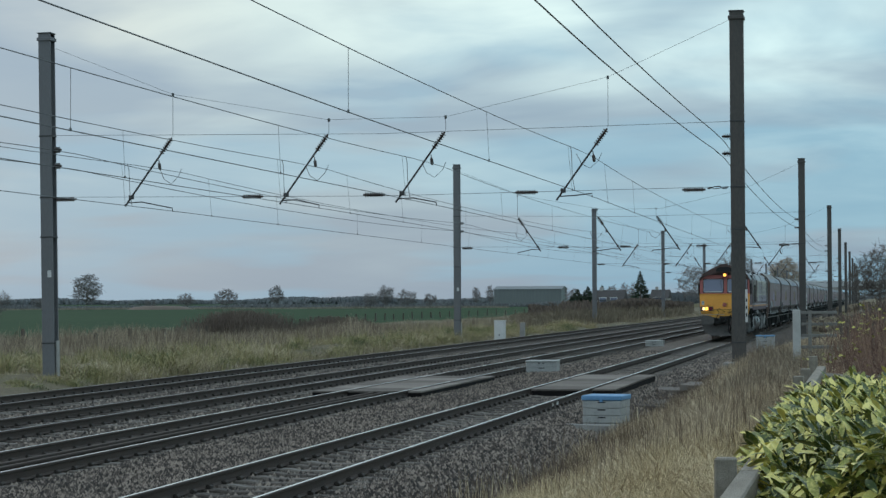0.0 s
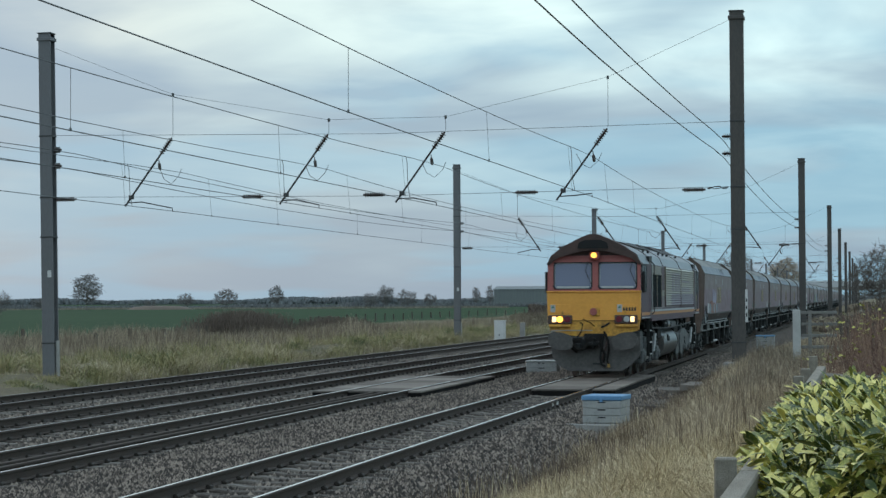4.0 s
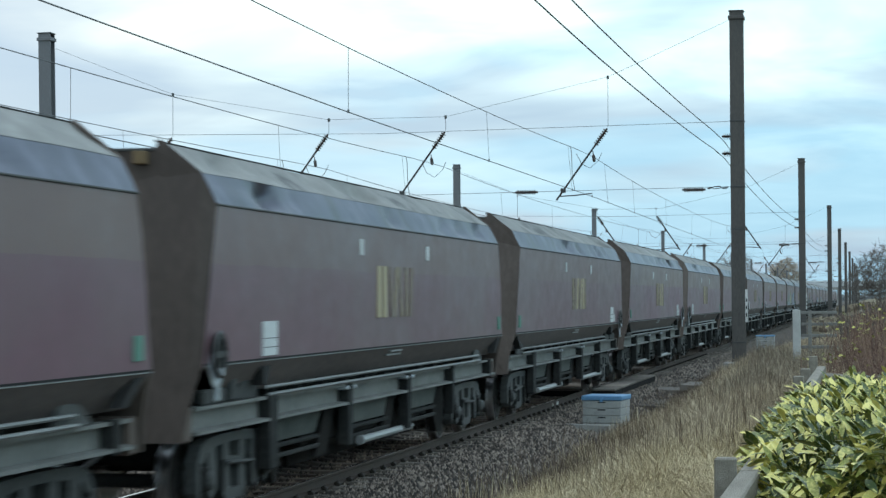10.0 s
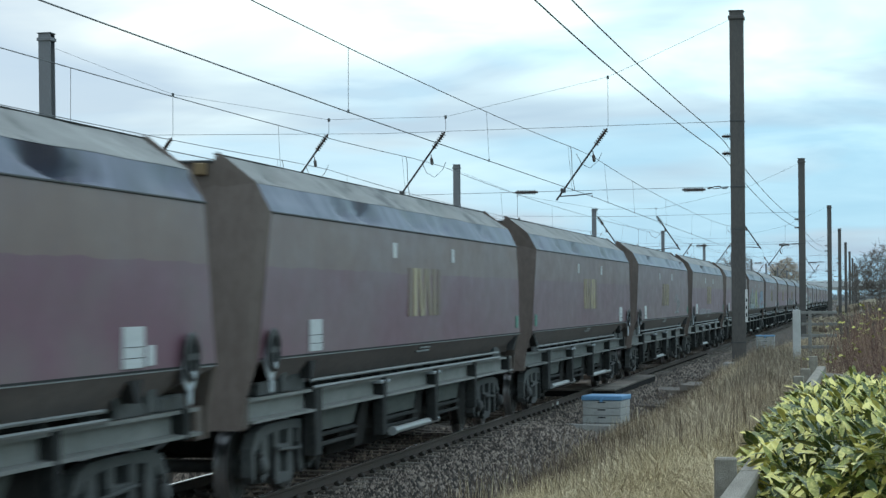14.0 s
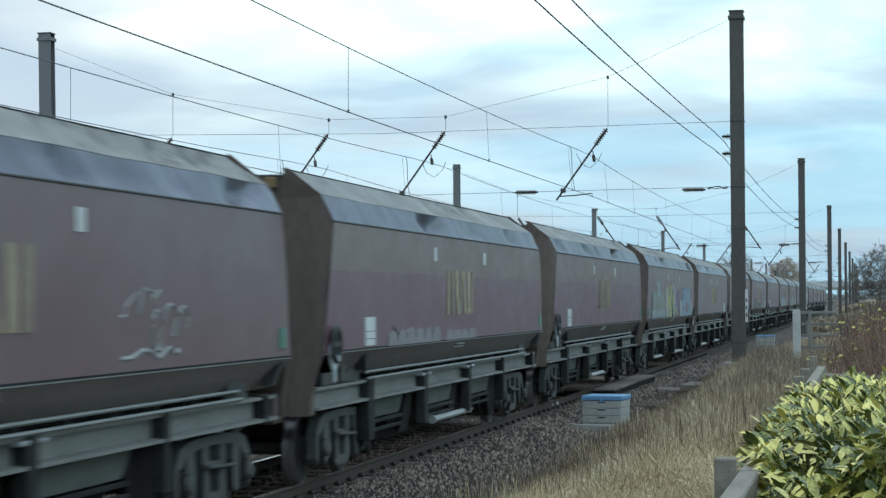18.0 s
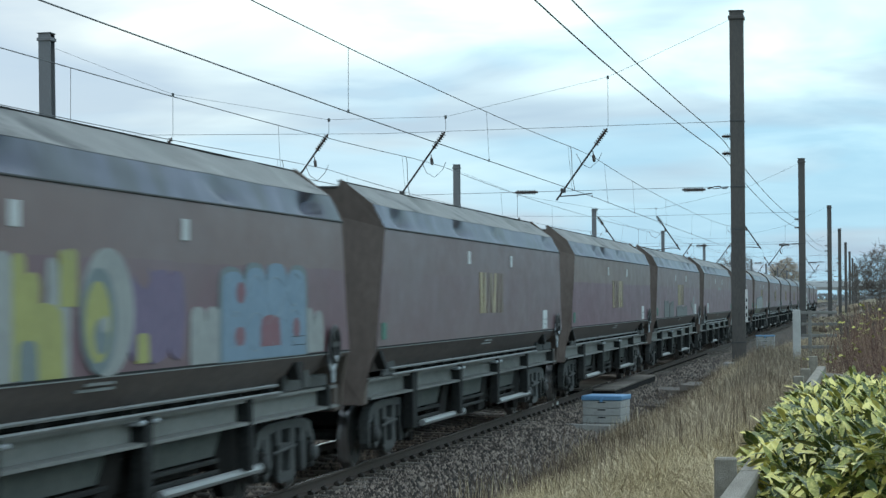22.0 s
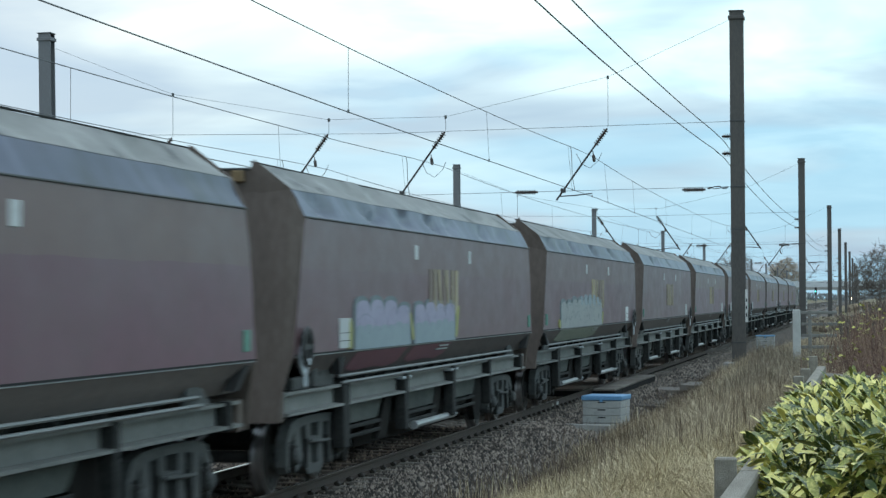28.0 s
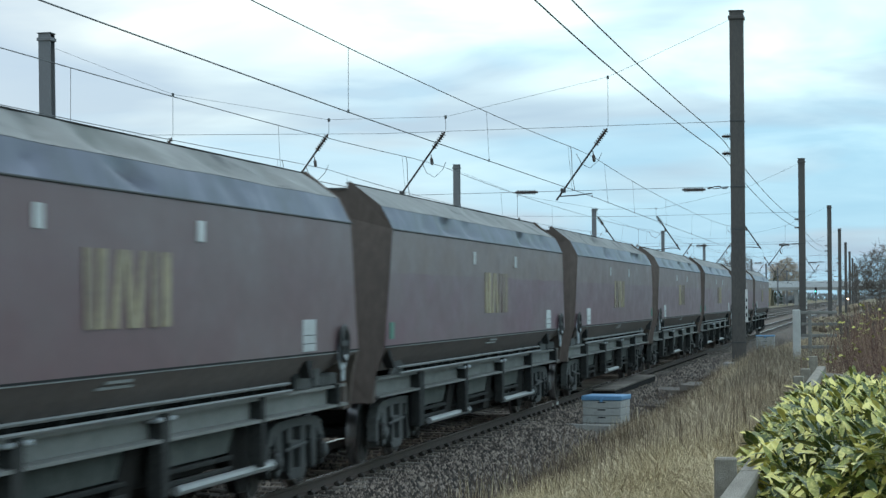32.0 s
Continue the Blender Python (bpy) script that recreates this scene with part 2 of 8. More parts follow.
M_BLUE = material("blue_lid", [(0.10, 0.24, 0.42), (0.15, 0.32, 0.52)], 0.5, scale=5)
M_WHITE = material("white_paint", [(0.55, 0.55, 0.53), (0.75, 0.75, 0.73)], 0.5, scale=3, fine=25)
M_OFFWHITE = material("worn_white_paint", [(0.36, 0.36, 0.34), (0.52, 0.52, 0.50)], 0.6, scale=4, fine=25)
M_WOOD = material("weathered_timber", [(0.13, 0.115, 0.092), (0.235, 0.212, 0.172), (0.34, 0.315, 0.265)], 0.9, scale=3, fine=40, stretch=(4, 0.6, 4), bump=0.5)
M_RAIL_WHITE = material("flaking_white_timber", [(0.13, 0.122, 0.108), (0.20, 0.195, 0.178), (0.28, 0.275, 0.26)], 0.8, scale=5, fine=30, stretch=(0.6, 4, 4))
M_FAR_BANK = material("brown_bank_grass", [(0.10, 0.083, 0.058), (0.17, 0.142, 0.098), (0.25, 0.21, 0.145)], 0.9, scale=0.2, fine=1.5, bump=0, island=0.4)
M_POST = material("old_fence_post", [(0.06, 0.05, 0.04), (0.13, 0.11, 0.09)], 0.9, scale=4)
M_TALL = material("tall_dead_grass", [(0.13, 0.10, 0.075), (0.25, 0.20, 0.145), (0.50, 0.425, 0.30)], 0.9, scale=0.25, fine=1.5, bump=0, island=0.4)
M_BROWN_GRASS = material("brown_grass_blade", [(0.19, 0.138, 0.092), (0.39, 0.305, 0.20), (0.74, 0.61, 0.41)], 0.85, scale=0.6, fine=3, bump=0, island=0.6)
M_GRASS = material("dry_grass_blade", [(0.24, 0.172, 0.095), (0.49, 0.385, 0.225), (0.84, 0.715, 0.455)], 0.8, scale=0.8, fine=4, bump=0, island=0.6)
M_GRASS_MIX = material("verge_grass_blade", [(0.080, 0.095, 0.045), (0.23, 0.205, 0.11), (0.32, 0.265, 0.175), (0.17, 0.135, 0.098), (0.39, 0.325, 0.22), (0.60, 0.52, 0.37)], 0.9, scale=0.16, fine=0.7, bump=0, island=0.16, spread=(0.36, 0.64))
M_WEED = material("dead_weed_stem", [(0.085, 0.060, 0.042), (0.17, 0.125, 0.088)], 0.9, scale=2, bump=0, island=0.6)
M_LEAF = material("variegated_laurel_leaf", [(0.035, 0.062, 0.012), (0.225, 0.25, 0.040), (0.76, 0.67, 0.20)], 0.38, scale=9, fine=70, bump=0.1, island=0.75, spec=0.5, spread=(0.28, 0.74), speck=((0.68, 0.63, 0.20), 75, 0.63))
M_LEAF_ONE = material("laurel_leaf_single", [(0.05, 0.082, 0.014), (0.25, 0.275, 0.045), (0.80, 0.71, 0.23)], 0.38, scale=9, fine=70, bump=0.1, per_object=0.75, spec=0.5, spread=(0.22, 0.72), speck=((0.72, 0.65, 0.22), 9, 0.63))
M_STEM = material("laurel_stem", [(0.04, 0.07, 0.02), (0.09, 0.12, 0.03)], 0.6, scale=6)
M_TWIG = material("reddish_twig", [(0.11, 0.060, 0.045), (0.18, 0.105, 0.076), (0.26, 0.175, 0.12)], 0.85, scale=1, fine=5, bump=0, island=0.6)
M_YELLOW_LEAF = material("yellow_green_leaf", [(0.26, 0.26, 0.05), (0.45, 0.42, 0.09)], 0.6, scale=3, bump=0, island=0.6)
# paler copy of the bark, with distance haze painted into its colour
M_HAZED_BARK = material("grey_far_bark", [(0.135, 0.128, 0.122), (0.20, 0.19, 0.18)], 0.95, scale=2, bump=0)
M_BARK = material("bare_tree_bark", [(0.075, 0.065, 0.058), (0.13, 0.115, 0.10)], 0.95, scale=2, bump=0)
M_WILLOW = material("willow_twig", [(0.27, 0.21, 0.15), (0.37, 0.30, 0.225)], 0.9, scale=1, bump=0)
M_BRAMBLE = material("brown_scrub", [(0.10, 0.078, 0.063), (0.17, 0.135, 0.108)], 0.95, scale=0.3, fine=3, bump=0, island=0.4)
# hedge colour lifted towards blue-grey to paint in distance haze
M_HAZED_HEDGE = material("far_hedge", [(0.14, 0.15, 0.158), (0.235, 0.245, 0.245)], 0.95, scale=0.05, fine=0.6, bump=0, island=0.5)
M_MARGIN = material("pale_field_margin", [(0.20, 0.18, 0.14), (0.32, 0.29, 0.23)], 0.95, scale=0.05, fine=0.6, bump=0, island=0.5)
# horizon woods, bluer and paler still: haze painted into the colour
M_HAZED_WOOD = material("blue_grey_far_wood", [(0.19, 0.205, 0.215), (0.27, 0.285, 0.29)], 0.95, scale=0.02, fine=0.3, bump=0, island=0.4)
M_CONIFER = material("conifer_green", [(0.012, 0.025, 0.014), (0.03, 0.05, 0.028)], 0.9, scale=1, bump=0, island=0.5)
M_BARN = material("barn_sheeting", [(0.15, 0.17, 0.165), (0.21, 0.23, 0.22)], 0.7, scale=0.3, fine=2, stretch=(6, 6, 0.4))
M_BARN_ROOF = material("barn_roof", [(0.13, 0.15, 0.155), (0.19, 0.21, 0.215)], 0.6, scale=0.3, fine=2)
M_BRICK = material("house_wall", [(0.36, 0.345, 0.32), (0.46, 0.44, 0.41)], 0.9, scale=0.5, fine=8)
M_TILE = material("grey_brown_roof_tile", [(0.060, 0.056, 0.055), (0.100, 0.094, 0.090)], 0.95, scale=0.8, fine=10, spec=0.1)
M_BRIDGE = material("bridge_parapet", [(0.50, 0.51, 0.52), (0.62, 0.63, 0.63)], 0.7, scale=0.3, fine=4)
M_DARK = material("dark_void", [(0.012, 0.012, 0.013), (0.022, 0.021, 0.020)], 0.9, scale=3)

# train paint
DUST = (0.165, 0.135, 0.115)
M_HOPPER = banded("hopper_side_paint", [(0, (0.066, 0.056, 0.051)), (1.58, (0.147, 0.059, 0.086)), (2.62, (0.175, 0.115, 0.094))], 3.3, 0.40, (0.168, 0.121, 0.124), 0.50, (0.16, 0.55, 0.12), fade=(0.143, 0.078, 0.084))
M_HOPPER_END = material("brown_hopper_end", [(0.062, 0.046, 0.038), (0.094, 0.072, 0.060), (0.136, 0.108, 0.092)], 0.8, scale=0.8, fine=12, per_object=0.3, stretch=(1, 1, 0.4))
# sky-blue sheen and dent shading painted in as streaks, together with dirt
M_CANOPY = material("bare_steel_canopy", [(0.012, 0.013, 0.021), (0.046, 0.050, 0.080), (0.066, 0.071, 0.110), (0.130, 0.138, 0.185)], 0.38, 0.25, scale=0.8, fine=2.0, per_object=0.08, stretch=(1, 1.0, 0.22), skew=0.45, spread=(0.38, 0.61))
# dark diagonal streaks are painted crease shading as well as coal soot
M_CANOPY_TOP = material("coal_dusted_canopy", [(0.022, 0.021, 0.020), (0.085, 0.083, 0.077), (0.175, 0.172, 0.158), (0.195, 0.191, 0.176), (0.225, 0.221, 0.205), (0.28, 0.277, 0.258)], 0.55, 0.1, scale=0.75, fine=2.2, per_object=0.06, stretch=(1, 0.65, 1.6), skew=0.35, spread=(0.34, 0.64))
M_COAL = material("coal", [(0.012, 0.012, 0.013), (0.04, 0.038, 0.037)], 0.6, scale=2, fine=14, bump=0.9, depth=0.08)
M_SOLE = material("green_grey_underframe", [(0.095, 0.098, 0.092), (0.162, 0.166, 0.157), (0.225, 0.226, 0.216)], 0.75, scale=1.5, fine=16, per_object=0.2)
M_RUN_PIPE = material("dusty_brake_pipe", [(0.15, 0.156, 0.155), (0.25, 0.257, 0.255)], 0.55, 0.2, scale=2, fine=14, per_object=0.2)
M_CHUTE = material("dusty_chute_plate", [(0.046, 0.053, 0.049), (0.078, 0.086, 0.080), (0.112, 0.120, 0.112)], 0.8, scale=1.5, fine=14, per_object=0.2, spec=0.2)
M_LOWER = material("grimy_lower_sheet", [(0.096, 0.080, 0.076), (0.140, 0.117, 0.110), (0.184, 0.157, 0.148)], 0.7, scale=0.8, fine=10, per_object=0.25, stretch=(1, 0.5, 1), spec=0.3)
M_UNDER = material("grimy_underframe", [(0.013, 0.014, 0.014), (0.027, 0.028, 0.027), (0.048, 0.048, 0.046)], 0.85, scale=3, fine=20, per_object=0.2, spec=0.2)
M_BOGIE = material("bogie_casting", [(0.030, 0.032, 0.032), (0.088, 0.092, 0.090)], 0.8, scale=3, fine=18, per_object=0.3)
M_WHEEL = material("wheel_steel", [(0.020, 0.018, 0.017), (0.045, 0.040, 0.036)], 0.7, 0.2, scale=4, fine=20)
M_WORN_STEEL = material("worn_bright_steel", [(0.30, 0.33, 0.36), (0.62, 0.66, 0.70)], 0.35, 0.6, scale=5, fine=20)
M_TREAD = material("polished_tread", [(0.40, 0.40, 0.41), (0.55, 0.55, 0.56)], 0.3, 1.0, scale=4)
M_PIPE = material("pale_pipe", [(0.26, 0.27, 0.27), (0.38, 0.39, 0.39)], 0.5, 0.3, scale=3)
M_FADED_GOLD = material("faded_gold_paint", [(0.175, 0.132, 0.108), (0.26, 0.215, 0.15), (0.40, 0.34, 0.215)], 0.65, scale=1.4, fine=12, per_object=0.5)
M_PLATE = material("white_data_panel", [(0.42, 0.44, 0.44), (0.62, 0.64, 0.64)], 0.6, scale=4, fine=20, per_object=0.3)
M_GREEN = material("green_square", [(0.06, 0.18, 0.135), (0.10, 0.25, 0.19)], 0.6, scale=4, per_object=0.3)
M_LOCO = banded("loco_side_paint", [(0, (0.090, 0.050, 0.056)), (1.5, (0.100, 0.061, 0.080)), (2.45, (0.108, 0.070, 0.083))], 4.2, 0.52, (0.14, 0.115, 0.113), 0.35, spec=0.16)
# darker, bluer copy of the roof grey: sky reflection painted into the lower slope
M_CANT = material("cant_rail_grey", [(0.075, 0.078, 0.100), (0.12, 0.124, 0.152), (0.19, 0.195, 0.22)], 0.34, 0.35, scale=0.9, fine=9, stretch=(1, 0.4, 1))
M_LOCO_GOLD = banded("loco_gold_band", [(0, (0.130, 0.085, 0.092)), (2.28, (0.215, 0.186, 0.138))], 4.2, 0.42, DUST, 0.4)
M_LOUVRE = material("gold_louvre_slat", [(0.33, 0.305, 0.24), (0.47, 0.435, 0.35)], 0.36, 0.25, scale=1, fine=20)
M_LOUVRE_MAROON = material("maroon_louvre_slat", [(0.20, 0.16, 0.20), (0.30, 0.25, 0.295)], 0.40, 0.2, scale=1, fine=20)
M_LOCO_FRAME = material("dusty_grey_bogie_frame", [(0.040, 0.043, 0.044), (0.120, 0.126, 0.125), (0.185, 0.190, 0.186)], 0.75, scale=2.2, fine=16, spec=0.25)
M_RED = material("cab_front_red", [(0.29, 0.075, 0.066), (0.41, 0.12, 0.105)], 0.5, scale=2, fine=20)
M_YELLOW = material("warning_yellow", [(0.74, 0.320, 0.050), (0.92, 0.435, 0.075)], 0.42, scale=1.4, fine=14)
M_YELLOW_DIRTY = material("stained_yellow", [(0.12, 0.07, 0.03), (0.52, 0.25, 0.04), (0.76, 0.39, 0.06), (0.74, 0.50, 0.07)], 0.55, scale=3, fine=14)
M_ROOF = material("loco_roof_grey", [(0.10, 0.104, 0.112), (0.18, 0.185, 0.195), (0.29, 0.292, 0.30)], 0.38, 0.3, scale=1.2, fine=14, stretch=(1, 0.4, 1))
M_HOOD = material("sooty_roof_front", [(0.050, 0.034, 0.030), (0.105, 0.060, 0.050)], 0.7, scale=2, fine=16)
M_SOOT = material("sooty_roof_hatch", [(0.020, 0.021, 0.022), (0.042, 0.043, 0.044), (0.075, 0.076, 0.076)], 0.7, scale=1.6, fine=12)
M_PLOUGH = material("grey_plough", [(0.048, 0.044, 0.041), (0.086, 0.079, 0.073), (0.14, 0.128, 0.117)], 0.62, scale=1.8, fine=14)
M_TANK = material("fuel_tank", [(0.050, 0.055, 0.058), (0.100, 0.107, 0.108)], 0.38, 0.2, scale=1.5, fine=16)
M_ORANGE = material("orange_stripe", [(0.46, 0.185, 0.045), (0.55, 0.235, 0.06)], 0.5, scale=3)
M_ORANGE_DULL = material("dull_ochre_paint", [(0.13, 0.09, 0.05), (0.21, 0.14, 0.065)], 0.7, scale=3)
M_LINE = material("pale_body_line", [(0.33, 0.33, 0.34), (0.47, 0.47, 0.48)], 0.5, scale=3)
M_BLACK = material("black_rubber", [(0.012, 0.012, 0.012), (0.025, 0.025, 0.025)], 0.6, scale=6)
M_SCREEN = material("dark_radiator_mesh", [(0.006, 0.010, 0.012), (0.013, 0.019, 0.021)], 0.9, scale=6, spec=0.06)
M_AIR_TANK = material("oily_air_tank", [(0.05, 0.052, 0.055), (0.12, 0.122, 0.125)], 0.32, 0.6, scale=3)
# grimy hoses; the same near-black paints in the shade below the wagons
M_HOSE_AND_SHADE = material("grimy_hose", [(0.008, 0.0075, 0.007), (0.020, 0.018, 0.016)], 0.85, scale=6, spec=0.15)
M_BRASS = material("worn_brass", [(0.25, 0.15, 0.05), (0.38, 0.24, 0.08)], 0.4, 0.7, scale=6)
M_TEXT = material("black_lettering", [(0.02, 0.02, 0.02), (0.035, 0.035, 0.03)], 0.6, scale=6)
M_LAMP_HOT = glow("lit_headlamp", (1.0, 0.66, 0.30), 1.7)
M_LAMP_AMBER = glow("lit_marker_lamp", (1.0, 0.50, 0.07), 2.0)
M_LAMP_OFF = material("unlit_lens", [(0.45, 0.45, 0.43), (0.55, 0.55, 0.53)], 0.15, scale=4)
M_TAIL_LENS = material("dark_red_lens", [(0.12, 0.012, 0.02), (0.18, 0.02, 0.03)], 0.2, scale=4)
M_SIGNAL_GREEN = glow("green_signal_light", (0.1, 1.0, 0.75), 2.5)
M_FAR_LAMP = glow("far_headlamp", (1.0, 0.55, 0.30), 14.0)

M_GLASS = bpy.data.materials.new("cab_glass")
M_GLASS.use_nodes = True
_g = M_GLASS.node_tree.nodes["Principled BSDF"]
# blue-grey base paints in the sky's reflection; the pane itself is opaque
_g.inputs["Base Color"].default_value = (0.155, 0.175, 0.255, 1)
_g.inputs["Roughness"].default_value, _g.inputs["Specular IOR Level"].default_value = 0.08, 0.6
_g.inputs["Coat Weight"].default_value, _g.inputs["Coat Roughness"].default_value = 0.35, 0.05


# dark green-grey base stands in for trees reflected in the side panes
M_SIDE_GLASS = bpy.data.materials.new("dark_cab_side_glass")
M_SIDE_GLASS.use_nodes = True
_g = M_SIDE_GLASS.node_tree.nodes["Principled BSDF"]
_g.inputs["Base Color"].default_value = (0.035, 0.045, 0.042, 1)
_g.inputs["Roughness"].default_value, _g.inputs["Specular IOR Level"].default_value = 0.28, 0.12


# ---- mesh tools ----
class Shape:
    """Vertices and faces gathered piece by piece, with one material slot per piece."""

    def __init__(self):
        self.v, self.f, self.m, self.slots = [], [], [], []

    def slot(self, mat):
        if mat is None:
            return 0
        if mat not in self.slots:
            self.slots.append(mat)
        return self.slots.index(mat)

    def add(self, verts, faces, mat=None):
        k, s = len(self.v), self.slot(mat)
        self.v += [tuple(v) for v in verts]
        self.f += [tuple(i + k for i in f) for f in faces]
        self.m += [s] * len(faces)
        return self

    def box(self, x0, x1, y0, y1, z0, z1, bevel=0.0, mat=None):
        b = min(bevel, (x1 - x0) / 2.01, (y1 - y0) / 2.01, (z1 - z0) / 2.01)
        if b <= 0:
            v = [(x, y, z) for z in (z0, z1) for y in (y0, y1) for x in (x0, x1)]
            return self.add(v, [(0, 2, 3, 1), (4, 5, 7, 6), (0, 1, 5, 4), (2, 6, 7, 3), (0, 4, 6, 2), (1, 3, 7, 5)], mat)
        ring = []
        for z, i in ((z0, b), (z0 + b, 0), (z1 - b, 0), (z1, b)):
            ring.append([(x0 + i + (b if not i else 0), y0 + i, z), (x1 - i - (b if not i else 0), y0 + i, z), (x1 - i, y0 + i + (b if not i else 0), z), (x1 - i, y1 - i - (b if not i else 0), z),
                         (x1 - i - (b if not i else 0), y1 - i, z), (x0 + i + (b if not i else 0), y1 - i, z), (x0 + i, y1 - i - (b if not i else 0), z), (x0 + i, y0 + i + (b if not i else 0), z)])
        return self.loft(ring, mat=mat)

    def loft(self, rings, caps=True, closed=True, mat=None):
        n = len(rings[0])
        v = [p for r in rings for p in r]
        f = []
        for a in range(len(rings) - 1):
            for i in range(n if closed else n - 1):
                j = (i + 1) % n
                f.append((a * n + i, a * n + j, (a + 1) * n + j, (a + 1) * n + i))
        if caps:
            f.append(tuple(reversed(range(n))))
            f.append(tuple((len(rings) - 1) * n + i for i in range(n)))
        return self.add(v, f, mat)

    def prism(self, outline, axis, a, b, mat=None):
        """An outline in the other two axes (in x, y, z order), drawn out along one axis from a to b."""
        put = {"x": lambda p, t: (t, p[0], p[1]), "y": lambda p, t: (p[0], t, p[1]), "z": lambda p, t: (p[0], p[1], t)}[axis]
        return self.loft([[put(p, a) for p in outline], [put(p, b) for p in outline]], mat=mat)

    def rod(self, a, b, r, n=6, r2=None, mat=None):
        a, b = Vector(a), Vector(b)
        d = (b - a).normalized()
        s = d.orthogonal().normalized()
        t = d.cross(s)
        r2 = r if r2 is None else r2
        ring = lambda c, q: [c + (s * math.cos(2 * math.pi * i / n) + t * math.sin(2 * math.pi * i / n)) * q for i in range(n)]
        return self.loft([ring(a, r), ring(b, r2)], mat=mat)

    def path(self, pts, r, n=5, mat=None):
        pts = [Vector(p) for p in pts]
        rings = []
        for i, p in enumerate(pts):
            d = (pts[min(i + 1, len(pts) - 1)] - pts[max(i - 1, 0)]).normalized()
            s = d.cross(Vector((0.13, 0.29, 0.95))).normalized()
            t = d.cross(s)
            rings.append([p + (s * math.cos(2 * math.pi * k / n) + t * math.sin(2 * math.pi * k / n)) * r for k in range(n)])
        return self.loft(rings, mat=mat)

    def lathe(self, a, b, profile, n=12, mat=None):
        """A turned form round the line a to b: profile of (part of the way, radius)."""
        a, b = Vector(a), Vector(b)
        d = (b - a).normalized()
        s = d.orthogonal().normalized()
        t = d.cross(s)
        return self.loft([[a.lerp(b, u) + (s * math.cos(2 * math.pi * i / n) + t * math.sin(2 * math.pi * i / n)) * q for i in range(n)] for u, q in profile], mat=mat)

    def mesh(self, name, smooth=False):
        me = bpy.data.meshes.new(name)
        me.from_pydata(self.v, [], self.f)
        for s in self.slots:
            me.materials.append(s)
        if self.slots:
            me.polygons.foreach_set("material_index", self.m)
        bm = bmesh.new()
        bm.from_mesh(me)
        bmesh.ops.recalc_face_normals(bm, faces=bm.faces)
        bm.to_mesh(me)
        bm.free()
        if smooth:
            me.polygons.foreach_set("use_smooth", [True] * len(me.polygons))
            me.set_sharp_from_angle(angle=radians(38))
        me.update()
        return me


def part(name, shape, mat, parent, label="", smooth=False):
    """Links a shape as one mesh object under a thing or under a part."""
    if mat is not None:
        shape.slots = [mat]
        shape.m = [0] * len(shape.f)
    ob = new(name, shape.mesh(name, smooth))
    ob.parent = parent
    if label:
        tagged(ob, label)
    return ob


def twin(ob, parent, m=None, name=None):
    """Another piece on the same mesh."""
    o = new(name or ob.name.split(".")[0], ob.data)
    o.parent = parent
    if m is not None:
        o.matrix_basis = m
    return o


def thing(name, label, category, group="", kind="", m=None):
    ob = new(name)
    ob.empty_display_size = 0.2
    if m is not None:
        ob.matrix_basis = m
    return tagged(ob, label, category, group, kind)


def solid(name, shape, mat, label, category="", group="", kind="", m=None, smooth=False):
    """A thing, or a piece of the setting, of one mesh."""
    ob = part(name, shape, mat, None, "", smooth)
    if m is not None:
        ob.matrix_basis = m
    return tagged(ob, label, category, group, kind)


def raw_mesh(name, verts, faces, mat, smooth=False):
    """A large joined mesh from arrays of equal-sized faces."""
    me = bpy.data.meshes.new(name)
    verts, faces = np.asarray(verts, np.float32), np.asarray(faces, np.int32)
    me.vertices.add(len(verts))
    me.vertices.foreach_set("co", verts.ravel())
    k = faces.shape[1]
    me.loops.add(faces.size)
    me.loops.foreach_set("vertex_index", faces.ravel())
    me.polygons.add(len(faces))
    me.polygons.foreach_set("loop_start", np.arange(0, faces.size, k, dtype=np.int32))
    me.update(calc_edges=True)
    me.validate()
    me.materials.append(mat)
    if smooth:
        me.polygons.foreach_set("use_smooth", [True] * len(me.polygons))
    return me


# ---- ground ----
PROFILE_X = [-4000, -60, -45, -30, -22, -17, -15, -14, -13.3, -12.9, 2.0, 2.5, 3.0, 3.5, 4.2, 5.0, 6.0, 7.0, 9.0, 14, 40, 4000]
PROFILE_Z = [-0.6, -0.6, -0.55, -0.40, -0.25, -0.08, -0.12, -0.30, -0.50, -0.70, -0.70, -0.48, -0.36, -0.24, -0.08, 0.10, 0.30, 0.50, 0.62, 0.70, 0.2, -0.6]


def land(x, y):
    """Height of the ground."""
    z = float(np.interp(x, PROFILE_X, PROFILE_Z))
    if 2.6 < x < 7:
        # a low mound round the first mast and the way to the crossing
        z += 0.46 * math.exp(-((y - 60) / 7.5) ** 2) * math.exp(-((x - 4.3) / 1.1) ** 2)
    if -60 < x < -13.3 or 2.6 < x < 40:
        z += 0.10 * noise.noise(Vector((x * 0.25, y * 0.12, 3.1))) + 0.04 * noise.noise(Vector((x * 0.9, y * 0.6, 7.7)))
    if -48 < x < -14:
        # hummocks on the rough verge
        z += min(1, (-14 - x) / 1.5) * (0.28 * noise.noise(Vector((x * 0.30, y * 0.13, 13.0))) + 0.14 * noise.noise(Vector((x * 0.75, y * 0.33, 19.0))))
    return z


def grid(xs, ys, height):
    v = [(x, y, height(x, y)) for y in ys for x in xs]
    n = len(xs)
    f = [(j * n + i, j * n + i + 1, (j + 1) * n + i + 1, (j + 1) * n + i) for j in range(len(ys) - 1) for i in range(n - 1)]
    return v, f


def stretch_of(*legs):
    out = []
